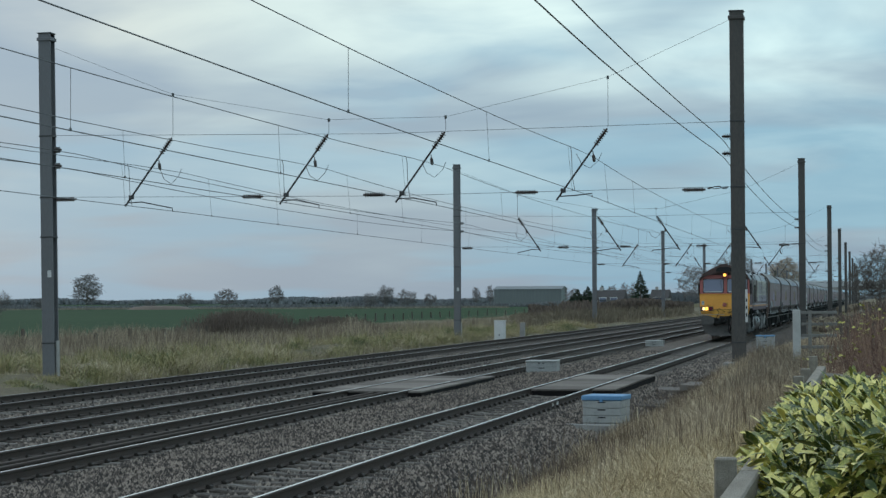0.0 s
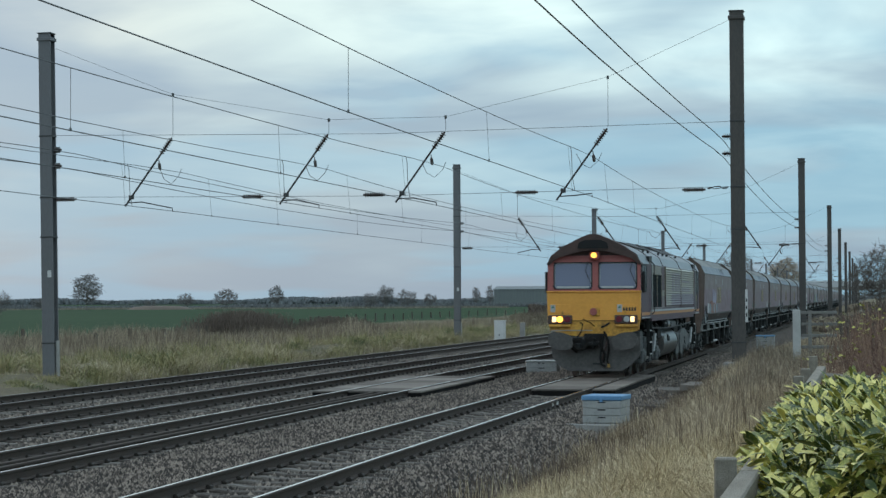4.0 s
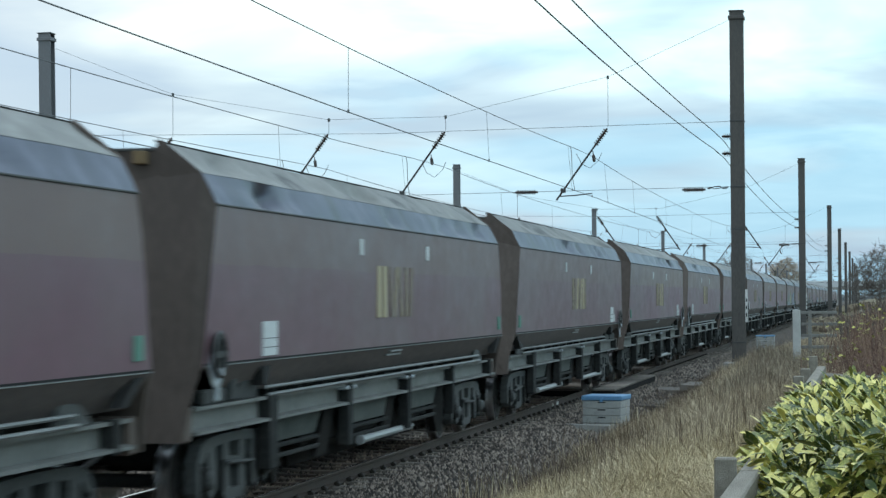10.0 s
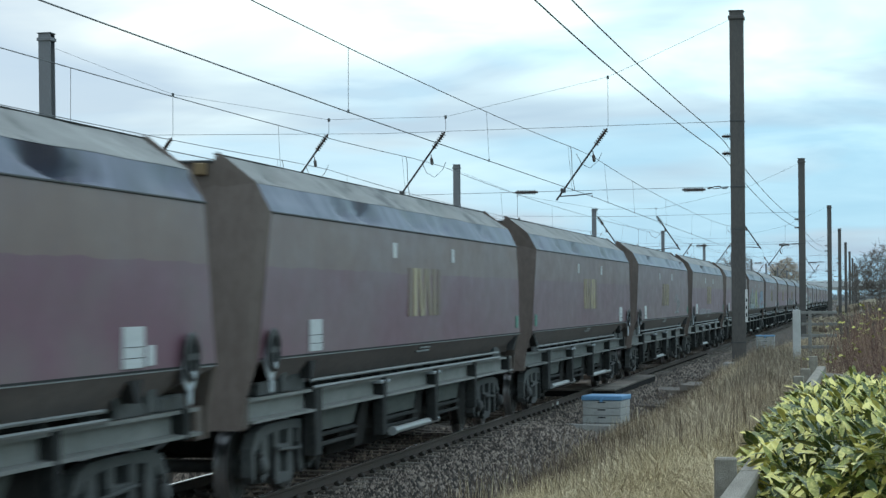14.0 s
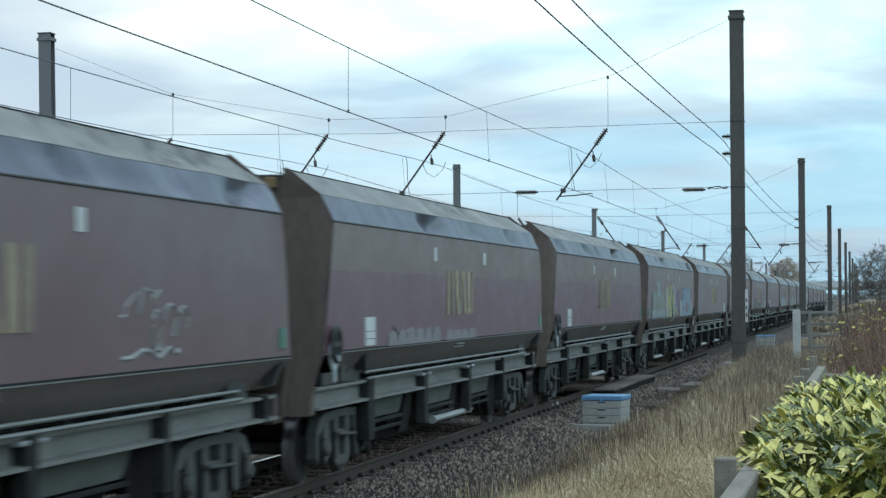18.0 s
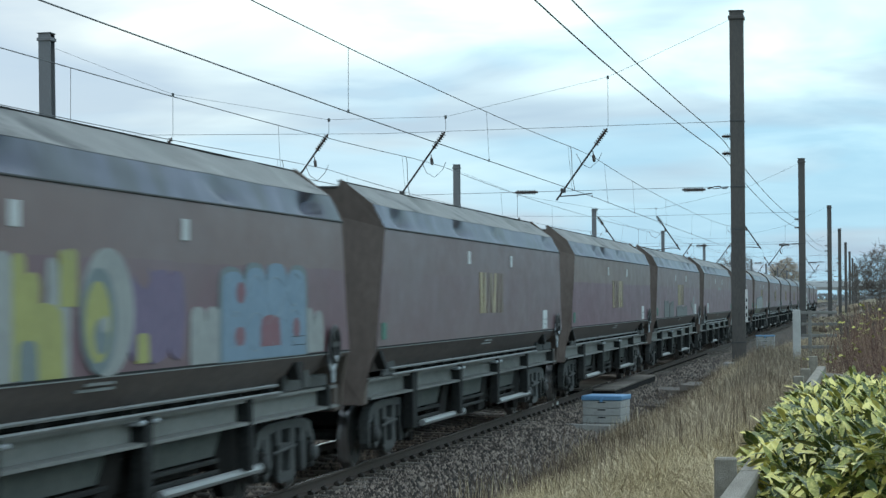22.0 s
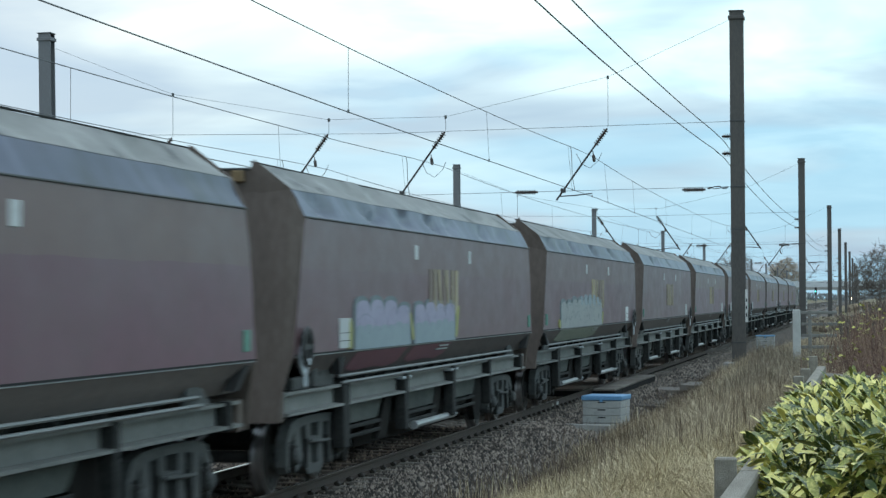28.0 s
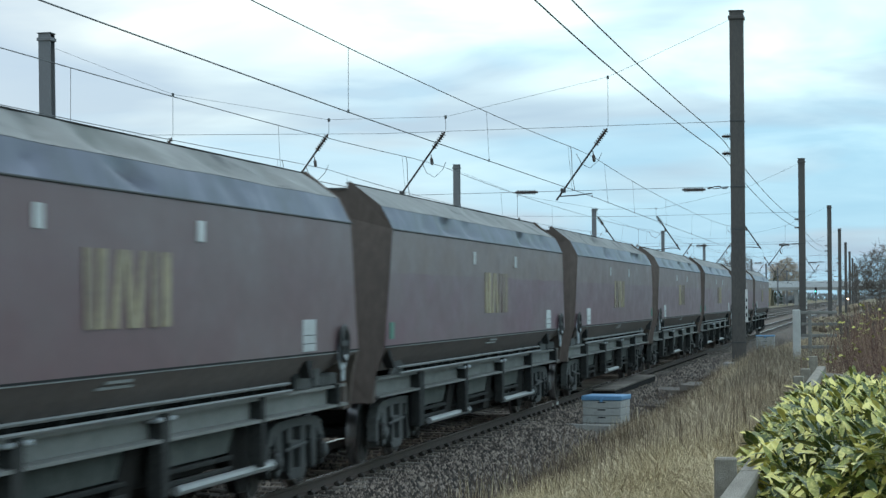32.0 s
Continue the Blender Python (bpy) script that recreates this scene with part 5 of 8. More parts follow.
            fr = Shape().prism([(cy - 2.75, 0.86), (cy - 2.2, 1.05), (cy - 1.2, 1.05), (cy - 0.9, 0.92), (cy + 0.9, 0.92), (cy + 1.2, 1.05), (cy + 2.2, 1.05), (cy + 2.75, 0.86), (cy + 2.6, 0.70), (cy + 1.4, 0.72), (cy + 1.1, 0.58), (cy - 1.1, 0.58), (cy - 1.4, 0.72), (cy - 2.6, 0.70)], "x", x0, x1)
            part("side_frame", fr, M_LOCO_FRAME, bg)
            for w in (-2.03, 0, 2.03):
                part("axle_box", Shape().box(*sorted((side * 0.98, side * 1.22)), cy + w - 0.22, cy + w + 0.22, 0.34, 0.78, 0.04).lathe((side * 1.22, cy + w, 0.54), (side * 1.27, cy + w, 0.54), [(0, 0.15), (1, 0.12)], 10), M_LOCO_FRAME, bg)
                for dy in (-0.36, 0.36):
                    part("spring", Shape().lathe((side * 1.08, cy + w + dy, 0.50), (side * 1.08, cy + w + dy, 0.92), [(q / 8, 0.075 if q % 2 else 0.10) for q in range(9)], 8), M_UNDER, bg)
            if cy < 10:
                part("guard_plate", Shape().prism([(cy - 1.65, 0.45), (cy - 0.55, 0.45), (cy - 0.35, 0.85), (cy - 0.7, 1.10), (cy - 1.75, 1.10), (cy - 1.85, 0.8)], "x", *sorted((side * 1.15, side * 1.19))), M_TANK, bg)
            if cy > 10:
                part("frame_casting", Shape().prism([(13.28, 0.42), (13.22, 0.98), (13.75, 1.14), (15.10, 1.19), (15.85, 1.06), (16.80, 0.88), (16.40, 0.62), (15.95, 0.50), (15.75, 0.36), (15.45, 0.62), (15.10, 0.77), (14.60, 0.77), (14.33, 0.58), (14.15, 0.34), (13.60, 0.30)], "x", *sorted((side * 1.16, side * 1.235))), M_LOCO_FRAME, bg, "broad grey bogie casting")
                part("casting_pad", Shape().box(*sorted((side * 1.23, side * 1.26)), 14.75, 15.15, 0.80, 0.90, 0.01), M_BOGIE, bg)
            part("damper", Shape().rod((side * 1.22, cy + 0.5, 0.62), (side * 1.24, cy + 0.95, 1.15), 0.05, 6), M_PIPE, bg)
            for w in (-1.02, 1.02):
                part("brake_cylinder", Shape().lathe((side * 1.10, cy + w - 0.28, 0.80), (side * 1.10, cy + w + 0.22, 0.86), [(0, 0.05), (0.1, 0.12), (0.8, 0.12), (1, 0.07)], 10), M_PIPE, bg, smooth=True)
                part("hanger", Shape().box(*sorted((side * 1.12, side * 1.17)), cy + w - 0.05, cy + w + 0.05, 0.45, 1.0, 0.01), M_BOGIE, bg)
            part("sand_pipe", Shape().path([(side * 1.0, cy - 2.8, 1.0), (side * 0.95, cy - 2.72, 0.5), (side * 0.80, cy - 2.55, 0.15)], 0.025, 5), M_UNDER, bg)
            part("brake_rod", Shape().rod((side * 1.05, cy - 2.5, 0.40), (side * 1.05, cy + 2.5, 0.40), 0.03, 5), M_BOGIE, bg)
        for w in (-2.03, 0, 2.03):
            SPINNERS.append((wheelset(bg, cy + w, 0.53), 0.53, cy + w))
    # pipework, valves and cable runs below the sill
    pr = random.Random(77)
    for side in (-1, 1):
        part("sill", Shape().box(*sorted((side * 1.10, side * 1.316)), 2.95, 17.9, 1.545, 1.637, 0.006), M_LOCO, L)
        for k in range(26):
            y = pr.uniform(2.9, 17.4)
            if 7.0 < y < 11.4 and k % 3:
                continue
            z, x = pr.uniform(1.18, 1.46), pr.uniform(0.98, 1.20)
            pts = [(side * x, y, 1.55), (side * (x + 0.03), y + 0.05, z), (side * (x + 0.02), y + pr.uniform(0.3, 1.1), z + pr.uniform(-0.06, 0.04)), (side * (x - 0.1), y + pr.uniform(1.1, 1.4), z + 0.2)]
            part("pipe", Shape().path(pts, pr.uniform(0.014, 0.03), 5), pr.choice((M_HOSE_AND_SHADE, M_UNDER, M_BOGIE, M_AIR_TANK)), L)
        for k in range(16):
            y = pr.uniform(3.0, 17.2)
            z, x, w, h = pr.uniform(1.15, 1.40), pr.uniform(0.95, 1.16), pr.uniform(0.05, 0.16), pr.uniform(0.06, 0.13)
            part("valve", Shape().box(*sorted((side * (x - 0.14), side * x)), y - w, y + w, z - h, z + h, 0.02), pr.choice((M_UNDER, M_UNDER, M_BOGIE, M_TANK)), L)
        part("tank_plate", Shape().box(*sorted((side * 1.255, side * 1.268)), 7.35, 8.15, 0.94, 1.10, 0.004), M_PIPE, tk)
        part("walkway_rail", Shape().path([(side * 1.14, 7.0, 1.20), (side * 1.18, 7.6, 1.275), (side * 1.18, 11.3, 1.285), (side * 1.14, 11.5, 1.22)], 0.022, 5), M_BOGIE, L)
    # nose: more hoses, hooks and stains
    for pts, rad, mat in (([(0.30, -0.10, 1.30), (0.42, -0.22, 1.05), (0.46, -0.28, 0.80), (0.40, -0.26, 0.50), (0.44, -0.24, 0.36)], 0.034, M_HOSE_AND_SHADE), ([(0.18, -0.10, 1.20), (0.22, -0.26, 0.92), (0.34, -0.30, 0.66), (0.30, -0.26, 0.44)], 0.034, M_HOSE_AND_SHADE),
                          ([(-0.62, -0.10, 1.10), (-0.60, -0.26, 0.84), (-0.44, -0.28, 0.72)], 0.030, M_HOSE_AND_SHADE), ([(-0.30, -0.06, 1.62), (-0.26, -0.10, 1.66), (-0.22, -0.09, 1.60), (-0.10, -0.08, 1.55), (0.04, -0.06, 1.44)], 0.012, M_HOSE_AND_SHADE)):
        part("air_hose", Shape().path(pts, rad, 6), mat, L)
    part("hose_end", Shape().lathe((0.44, -0.24, 0.30), (0.44, -0.24, 0.40), [(0, 0.05), (1, 0.045)], 8), M_BRASS, L, "brass hose coupling")
    part("coupler_link", Shape().path([(-0.10, -0.50, 0.96), (-0.22, -0.54, 0.82), (-0.40, -0.50, 0.80), (-0.52, -0.44, 0.92)], 0.045, 6), M_HOSE_AND_SHADE, L)
    part("coupler_block", Shape().box(-0.62, -0.28, -0.34, -0.06, 0.78, 1.12, 0.05), M_HOSE_AND_SHADE, L)
    part("coupler_block", Shape().box(-0.22, 0.06, -0.36, -0.06, 0.82, 1.14, 0.05), M_HOSE_AND_SHADE, L)
    # plain rear end
    part("rear_panel", Shape().prism([(-1.2, 1.66), (1.2, 1.66), (1.2, 3.1), (0.9, 3.5), (-0.9, 3.5), (-1.2, 3.1)], "y", 20.46, 20.54), M_YELLOW, L)
    for side in (-1, 1):
        part("buffer", Shape().lathe((side * 0.90, 20.6, 1.05), (side * 0.90, 21.1, 1.05), [(0, 0.13), (0.85, 0.13), (0.86, 0.28), (1, 0.28)], 12), M_UNDER, L)
    return L


# ---- the hopper wagons ----
PITCH_Y = 18.15
HALF = 7.95          # half the length between the shoulders


def dent(a, b, s):
    return 0.018 * noise.noise(Vector((a * 0.9, b * 1.1, s))) + 0.006 * noise.noise(Vector((a * 3, b * 3, s + 9)))


def side_sheet(side, lower=False):
    """The tall upright side sheet, or the lower sheet that slopes in to the discharge doors."""
    ny, rows = 40, [(1.06, 1.26), (1.20, 1.42), (1.335, 1.585)] if lower else [(1.335, 1.585), (1.335, 1.62), (1.338, 2.0), (1.345, 2.4), (1.348, 2.8), (1.35, 3.16)]
    out, inn = [], []
    for x, z in rows:
        end = HALF + 0.40 * (3.16 - z) / 1.58
        start = end if z > 1.5 else 6.95 + 3.4 * (z - 1.26)
        for k in range(ny + 1):
            y = -start + (end + start) * k / ny
            d = dent(y, z, side * 3.3) if 1.62 < z < 3.1 else 0
            out.append((side * (x + d), y, z))
            inn.append((side * (x - 0.03), y, z))
    s = Shape()
    n = ny + 1
    s.add(out, [(j * n + i, j * n + i + 1, (j + 1) * n + i + 1, (j + 1) * n + i) for j in range(len(rows) - 1) for i in range(ny)])
    s.add(inn, [(j * n + i, j * n + i + 1, (j + 1) * n + i + 1, (j + 1) * n + i) for j in range(len(rows) - 1) for i in range(ny)])
    return s


def end_sheet(sign):
    """The plate across the end, leaning in towards the top."""
    o = [(-1.19, 0.87, 0.58), (1.19, 0.87, 0.58), (1.235, 1.22, 0.50), (1.33, 1.6, 0.41), (1.36, 3.16, 0.0), (1.20, 3.475, 0.01), (0.77, 3.815, 0.0), (0.72, 3.70, 0.01), (-0.72, 3.70, 0.01), (-0.77, 3.815, 0.0), (-1.20, 3.475, 0.01), (-1.36, 3.16, 0.0), (-1.33, 1.6, 0.41), (-1.235, 1.22, 0.50)]
    s = Shape()
    s.loft([[(x, sign * (HALF + e), z) for x, z, e in o], [(x * 0.99, sign * (HALF + e - 0.05), z) for x, z, e in o]])
    return s


def canopy(side, which, seed):
    """The canted sheets above the shoulder, buckled between their seams and along the rim."""
    ny, nv = 64, 5
    (xa, za), (xb, zb) = (((1.35, 3.165), (1.195, 3.47)), ((1.193, 3.475), (0.74, 3.785)))[which]
    out = Vector((zb - za, 0, xa - xb)).normalized()
    rnd = random.Random(seed * 7 + side + which)
    notch = [(rnd.uniform(-6.5, 6.5), rnd.uniform(0.20, 0.60), rnd.uniform(-0.016, 0.016)) for _ in range(7)]
    creases = [(rnd.uniform(-7.2, 7.2), rnd.uniform(0.35, 0.9), rnd.uniform(-0.13, -0.03), rnd.uniform(-0.9, 0.9)) for _ in range(8)]
    reach = HALF - 0.02
    pts, back = [], []
    for r in range(nv + 1):
        v = r / nv
        x, z = xa + (xb - xa) * v, za + (zb - za) * v
        for k in range(ny + 1):
            y = -reach + 2 * reach * k / ny
            seam = 0.016 * noise.noise(Vector((y * 0.8, 2.6, seed * 1.7 + side))) * (v if which == 0 else 1 - v)
            belly = math.sin(math.pi * v) if v < 1 else 0.0
            buckle = belly * (0.030 * noise.noise(Vector((y * 0.55, v * 1.2, seed * 2.9 + which * 5 + side))) + sum(d * max(0.0, 1 - abs(y - c - t * v) / w) ** 1.3 for c, w, d, t in creases))
            rim = v * v * sum(d * math.exp(-((y - c) / w) ** 2) for c, w, d in notch) if which else 0.0
            p = Vector((x, y, z)) + out * buckle + Vector((0.75, 0, 0.66)) * seam + Vector((0, 0, rim))
            pts.append((side * p.x, p.y, p.z))
            back.append((side * (p.x - 0.03), p.y, p.z - 0.012))
    n = ny + 1
    fs = [(j * n + i, j * n + i + 1, (j + 1) * n + i + 1, (j + 1) * n + i) for j in range(nv) for i in range(ny)]
    return Shape().add(pts, fs).add(back, fs)


def coal_heap(seed):
    s = Shape()
    nx, ny = 9, 34
    v = []
    for j in range(ny + 1):
        for i in range(nx + 1):
            x, y = -0.90 + 1.80 * i / nx, -7.6 + 15.2 * j / ny
            crown = 0.16 * (1 - (x / 1.0) ** 2)
            z = 3.36 + crown + 0.20 * noise.noise(Vector((x * 0.7, y * 0.45, seed * 2.3))) + 0.05 * noise.noise(Vector((x * 4, y * 4, seed)))
            v.append((x, y, z if 0 < i < nx and 0 < j < ny else 3.40))
    n = nx + 1
    return s.add(v, [(j * n + i, j * n + i + 1, (j + 1) * n + i + 1, (j + 1) * n + i) for j in range(ny) for i in range(nx)])


SHARED = {}


def shared(name, key, make, mat, parent, label="", smooth=False):
    """A part whose mesh is built once and used by every wagon."""
    if key not in SHARED:
        SHARED[key] = part(name, make(), mat, parent, label, smooth)
        return SHARED[key]
    o = twin(SHARED[key], parent, None, name)
    o.matrix_basis = SHARED[key].matrix_basis
    if label:
        tagged(o, label)
    return o


def bogie_side(side):
    """A cast side frame: arched top beam, a window in the middle, tall gaps beside it and yokes round the axle boxes."""
    s = Shape()
    x0, x1 = sorted((side * 0.93, side * 1.06))
    # top beam, the bars between the two middle windows and the foot
    s.prism([(-1.22, 0.62), (-1.10, 0.78), (-0.85, 0.84), (-0.40, 0.86), (0.40, 0.86), (0.85, 0.84), (1.10, 0.78), (1.22, 0.62), (1.02, 0.60), (0.90, 0.70), (0.40, 0.765), (-0.40, 0.765), (-0.90, 0.70), (-1.02, 0.60)], "x", x0, x1, M_BOGIE)
    s.prism([(-0.42, 0.28), (-0.26, 0.17), (0.26, 0.17), (0.42, 0.28)], "x", x0, x1, M_BOGIE)
    s.box(x0, x1, -0.18, 0.18, 0.52, 0.60, 0.015, M_BOGIE)
    s.rod((side * 1.09, -0.30, 0.56), (side * 1.09, 0.62, 0.52), 0.022, 6, mat=M_BOGIE)
    for d in (-1, 1):
        w = d * 1.0
        for o in ([(w + d * 0.12, 0.62), (w + d * 0.24, 0.63), (w + d * 0.23, 0.32), (w + d * 0.15, 0.24), (w + d * 0.11, 0.32)],
                  [(w - d * 0.12, 0.72), (w - d * 0.36, 0.78), (w - d * 0.40, 0.50), (w - d * 0.36, 0.30), (w - d * 0.20, 0.22), (w - d * 0.11, 0.32)],
                  [(d * 0.40, 0.80), (d * 0.19, 0.80), (d * 0.16, 0.27), (d * 0.41, 0.27), (d * 0.36, 0.52)]):
            s.prism(o if d > 0 else list(reversed(o)), "x", x0, x1, M_BOGIE)
        s.box(*sorted((side * 0.93, side * 1.10)), w - 0.11, w + 0.11, 0.31, 0.56, 0.03, M_HOSE_AND_SHADE)
        s.lathe((side * 1.10, w, 0.43), (side * 1.17, w, 0.43), [(0, 0.10), (0.6, 0.095), (1, 0.05)], 12, M_BOGIE)
        # near-black backing plates stand in for shade behind the frame's openings
        s.box(*sorted((side * 0.80, side * 0.84)), *sorted((d * 0.15, d * 0.72)), 0.22, 0.80, 0.01, M_HOSE_AND_SHADE)
        s.rod((side * 1.085, d * 0.50, 0.26), (side * 1.085, d * 0.46, 0.60), 0.026, 5, mat=M_UNDER)
    s.box(*sorted((side * 0.80, side * 0.84)), -0.15, 0.15, 0.22, 0.80, 0.01, M_HOSE_AND_SHADE)
    return s


def build_wagon(idx, faces_back, letters, graffiti):
    w = thing("hopper_wagon", letters, "wagon", "coal hopper wagons of the train")
    for side in (1, -1):
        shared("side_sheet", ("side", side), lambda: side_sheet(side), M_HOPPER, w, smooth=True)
        shared("lower_sheet", ("lower", side), lambda: side_sheet(side, True), M_LOWER, w, "grimy grey-brown sloping lower sheet")
        for which in (0, 1):
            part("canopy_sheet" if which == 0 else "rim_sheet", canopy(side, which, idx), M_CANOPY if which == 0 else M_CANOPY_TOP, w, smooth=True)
        shared("paint_line", ("line", side), lambda: Shape().box(*sorted((side * 1.337, side * 1.350)), -HALF - 0.36, HALF + 0.36, 1.586, 1.596), M_RUN_PIPE, w, "thin pale line along the foot of the side")
        # dark strip painted in as the shade just above the pale line
        shared("paint_line", ("line_shade", side), lambda: Shape().box(*sorted((side * 1.337, side * 1.346)), -HALF - 0.36, HALF + 0.36, 1.598, 1.618), M_UNDER, w)
        shared("rim_edge", ("rim", side), lambda: Shape().box(*sorted((side * 0.722, side * 0.748)), -HALF, HALF, 3.778, 3.797, 0.004), M_UNDER, w)
        shared("shoulder_angle", ("shoulder", side), lambda: Shape().box(*sorted((side * 1.33, side * 1.366)), -HALF, HALF, 3.148, 3.170, 0.006), M_BOGIE, w)
        shared("sole_bar", ("sole", side), lambda: Shape().prism([(side * 1.06, 0.925), (side * 1.235, 0.925), (side * 1.235, 0.955), (side * 1.10, 0.965), (side * 1.10, 1.15), (side * 1.20, 1.155), (side * 1.20, 1.19), (side * 1.06, 1.19)], "y", -HALF - 0.25, HALF + 0.25), M_SOLE, w, "grey-green channel sole bar")
        for p, (x, z) in enumerate(((1.215, 1.292), (1.25, 1.214))):
            shared("pipe", ("pipe", side, p), lambda: Shape().path([(side * (x - 0.04), -5.7, z - 0.01), (side * x, -5.5, z), (side * x, 0, z), (side * x, 6.7, z), (side * (x - 0.04), 6.9, z - 0.01)], 0.021, 6), M_RUN_PIPE, w)
        # posts down from the sole bar, the same way round on either side
        for q, (at, wide, low) in enumerate(((-5.55, 0.16, 0.40), (-2.10, 0.11, 0.42), (1.32, 0.11, 0.42), (4.50, 0.07, 0.45), (7.75, 0.07, 0.90))):
            y = side * at
            shared("door_post", ("post", side, q), lambda: Shape().box(*sorted((side * 1.09, side * 1.238)), y - wide, y + wide, low, 1.20, 0.012), M_UNDER, w)
            if wide == 0.11:
                for d in (-1, 1):
                    shared("rod_bracket", ("brk", side, q, d), lambda: Shape().box(*sorted((side * 1.12, side * 1.255)), y + d * 0.19 - 0.07, y + d * 0.19 + 0.07, 1.115, 1.160, 0.012), M_WORN_STEEL, w)
                shared("door_strut", ("strut", side, q), lambda: Shape().loft([[(side * 1.00, y - side * 0.62, 0.93), (side * 1.07, y - side * 0.62, 0.93), (side * 1.07, y - side * 0.16, 0.93), (side * 1.00, y - side * 0.16, 0.93)], [(side * 1.00, y - side * 1.10, 0.36), (side * 1.07, y - side * 1.10, 0.36), (side * 1.07, y - side * 0.60, 0.36), (side * 1.00, y - side * 0.60, 0.36)]]), M_HOSE_AND_SHADE, w)
        # the lower panels of the discharge doors, cut back beside the struts
        for q, (y0, y1, lean_by) in enumerate(((-5.0, -3.2, 0.35), (-1.98, 0.55, 0.35), (1.44, 3.75, 0.30))):
            shared("door_panel", ("dp", side, q), lambda: Shape().prism([(side * y0, 0.93), (side * (y1 + lean_by), 0.93), (side * y1, 0.65), (side * y0, 0.65)], "x", *sorted((side * 1.03, side * 1.06))), M_CHUTE, w, "grey-green lower door panel")
            for z in (0.60, 0.485):
                shared("door_bar", ("dbar", side, q, z), lambda: Shape().box(*sorted((side * 1.04, side * 1.09)), *sorted((side * y0, side * (y1 + 0.1))), z - 0.025, z + 0.025, 0.01), M_UNDER, w)
        # black blocks added where the hopper's end lies in shadow beside each bogie
        for q, (y0, y1) in enumerate(((-5.15, -4.4), (3.95, 4.95))):
            shared("brake_hanger", ("bhang", side, q), lambda: Shape().prism([(side * y0, 0.92), (side * y1, 0.92), (side * (y1 - 0.06), 0.34), (side * (y1 - 0.22), 0.16), (side * (y0 + 0.45), 0.18), (side * (y0 + 0.12), 0.55)], "x", *sorted((side * 0.86, side * 0.98))), M_HOSE_AND_SHADE, w)
        for q in range(11):
            y = -5.4 + 1.08 * q
            shared("pipe_clamp", ("clamp", side, q), lambda: Shape().box(*sorted((side * 1.08, side * 1.196)), y - 0.035, y + 0.035, 1.18, 1.305, 0.004), M_UNDER, w)
        for q, (y0, y1) in enumerate(((-1.15, 1.80),) if side > 0 else ((1.55, 4.60), (-5.05, -1.90))):
            shared("door_rod", ("rod", side, q), lambda: Shape().rod((side * 1.13, y0, 0.42), (side * 1.13, y1, 0.42), 0.05, 8).rod((side * 1.13, y0 - 0.06, 0.42), (side * 1.13, y0, 0.42), 0.065, 8), M_PIPE, w, "pale horizontal operating tube")
        shared("door_beam", ("beam", side), lambda: Shape().box(*sorted((side * 0.9, side * 0.98)), -3.6, 3.6, 0.50, 0.80, 0.01), M_HOSE_AND_SHADE, w)
        # added dark plate: blocks light and the view through below the wagon
        shared("door_flap", ("flap", side), lambda: Shape().prism([(-3.3, 0.60), (3.3, 0.60), (3.0, 0.22), (-3.0, 0.22)], "x", *sorted((side * 0.62, side * 0.68))), M_HOSE_AND_SHADE, w)
        # chute coloured near-black for the shade seen between the door panels
        shared("discharge_chute", ("chute", side), lambda: Shape().prism([(-5.2, 1.26), (5.2, 1.26), (3.4, 0.42), (-3.4, 0.42)], "x", *sorted((side * 0.35, side * 0.89))), M_HOSE_AND_SHADE, w)
        shared("gusset", ("gus", side), lambda: Shape().prism([(-6.85, 1.20), (-6.00, 1.20), (-5.92, 1.45), (-6.30, 1.50)], "x", *sorted((side * 1.13, side * 1.17))), M_BOGIE, w)
        shared("side_notch", ("notch", side), lambda: Shape().prism([(-6.22, 1.33), (-6.10, 1.33), (-5.95, 1.53), (-6.24, 1.53)], "x", *sorted((side * 1.20, side * 1.318))), M_DARK, w)
        shared("side_notch", ("notch_far", side), lambda: Shape().prism([(7.62, 1.31), (7.76, 1.31), (8.14, 1.55), (7.98, 1.56)], "x", *sorted((side * 1.20, side * 1.325))), M_DARK, w)
        shared("gusset", ("gus_far", side), lambda: Shape().prism([(6.45, 1.20), (7.30, 1.20), (7.05, 1.36), (6.62, 1.42)], "x", *sorted((side * 1.13, side * 1.17))), M_BOGIE, w)
        # end A carries the handwheel and the white panel, end B the green square
        hy = -7.70 - 0.28 * side
        shared("handwheel", ("hand", side), lambda: Shape().lathe((side * 1.375, hy, 1.70), (side * 1.415, hy, 1.70), [(0, 0.205), (0.5, 0.235), (1, 0.205), (0.9, 0.165), (0.1, 0.165), (0, 0.205)], 20).box(*sorted((side * 1.38, side * 1.405)), hy - 0.03, hy + 0.03, 1.51, 1.89).box(*sorted((side * 1.38, side * 1.405)), hy - 0.19, hy + 0.19, 1.67, 1.73).rod((side * 1.33, hy, 1.70), (side * 1.40, hy, 1.70), 0.035, 8), M_BLACK, w, "black handwheel")
        shared("wheel_gear", ("gear", side), lambda: Shape().lathe((side * 1.352, hy - 0.02, 1.57), (side * 1.372, hy - 0.02, 1.57), [(0, 0.20), (0.8, 0.20), (1, 0.17)], 18).lathe((side * 1.36, hy, 1.53), (side * 1.42, hy, 1.53), [(0, 0.05), (1, 0.04)], 10).box(*sorted((side * 1.345, side * 1.385)), hy - 0.06, hy + 0.04, 1.24, 1.44, 0.02), M_WORN_STEEL, w, "bright worn gear disc")
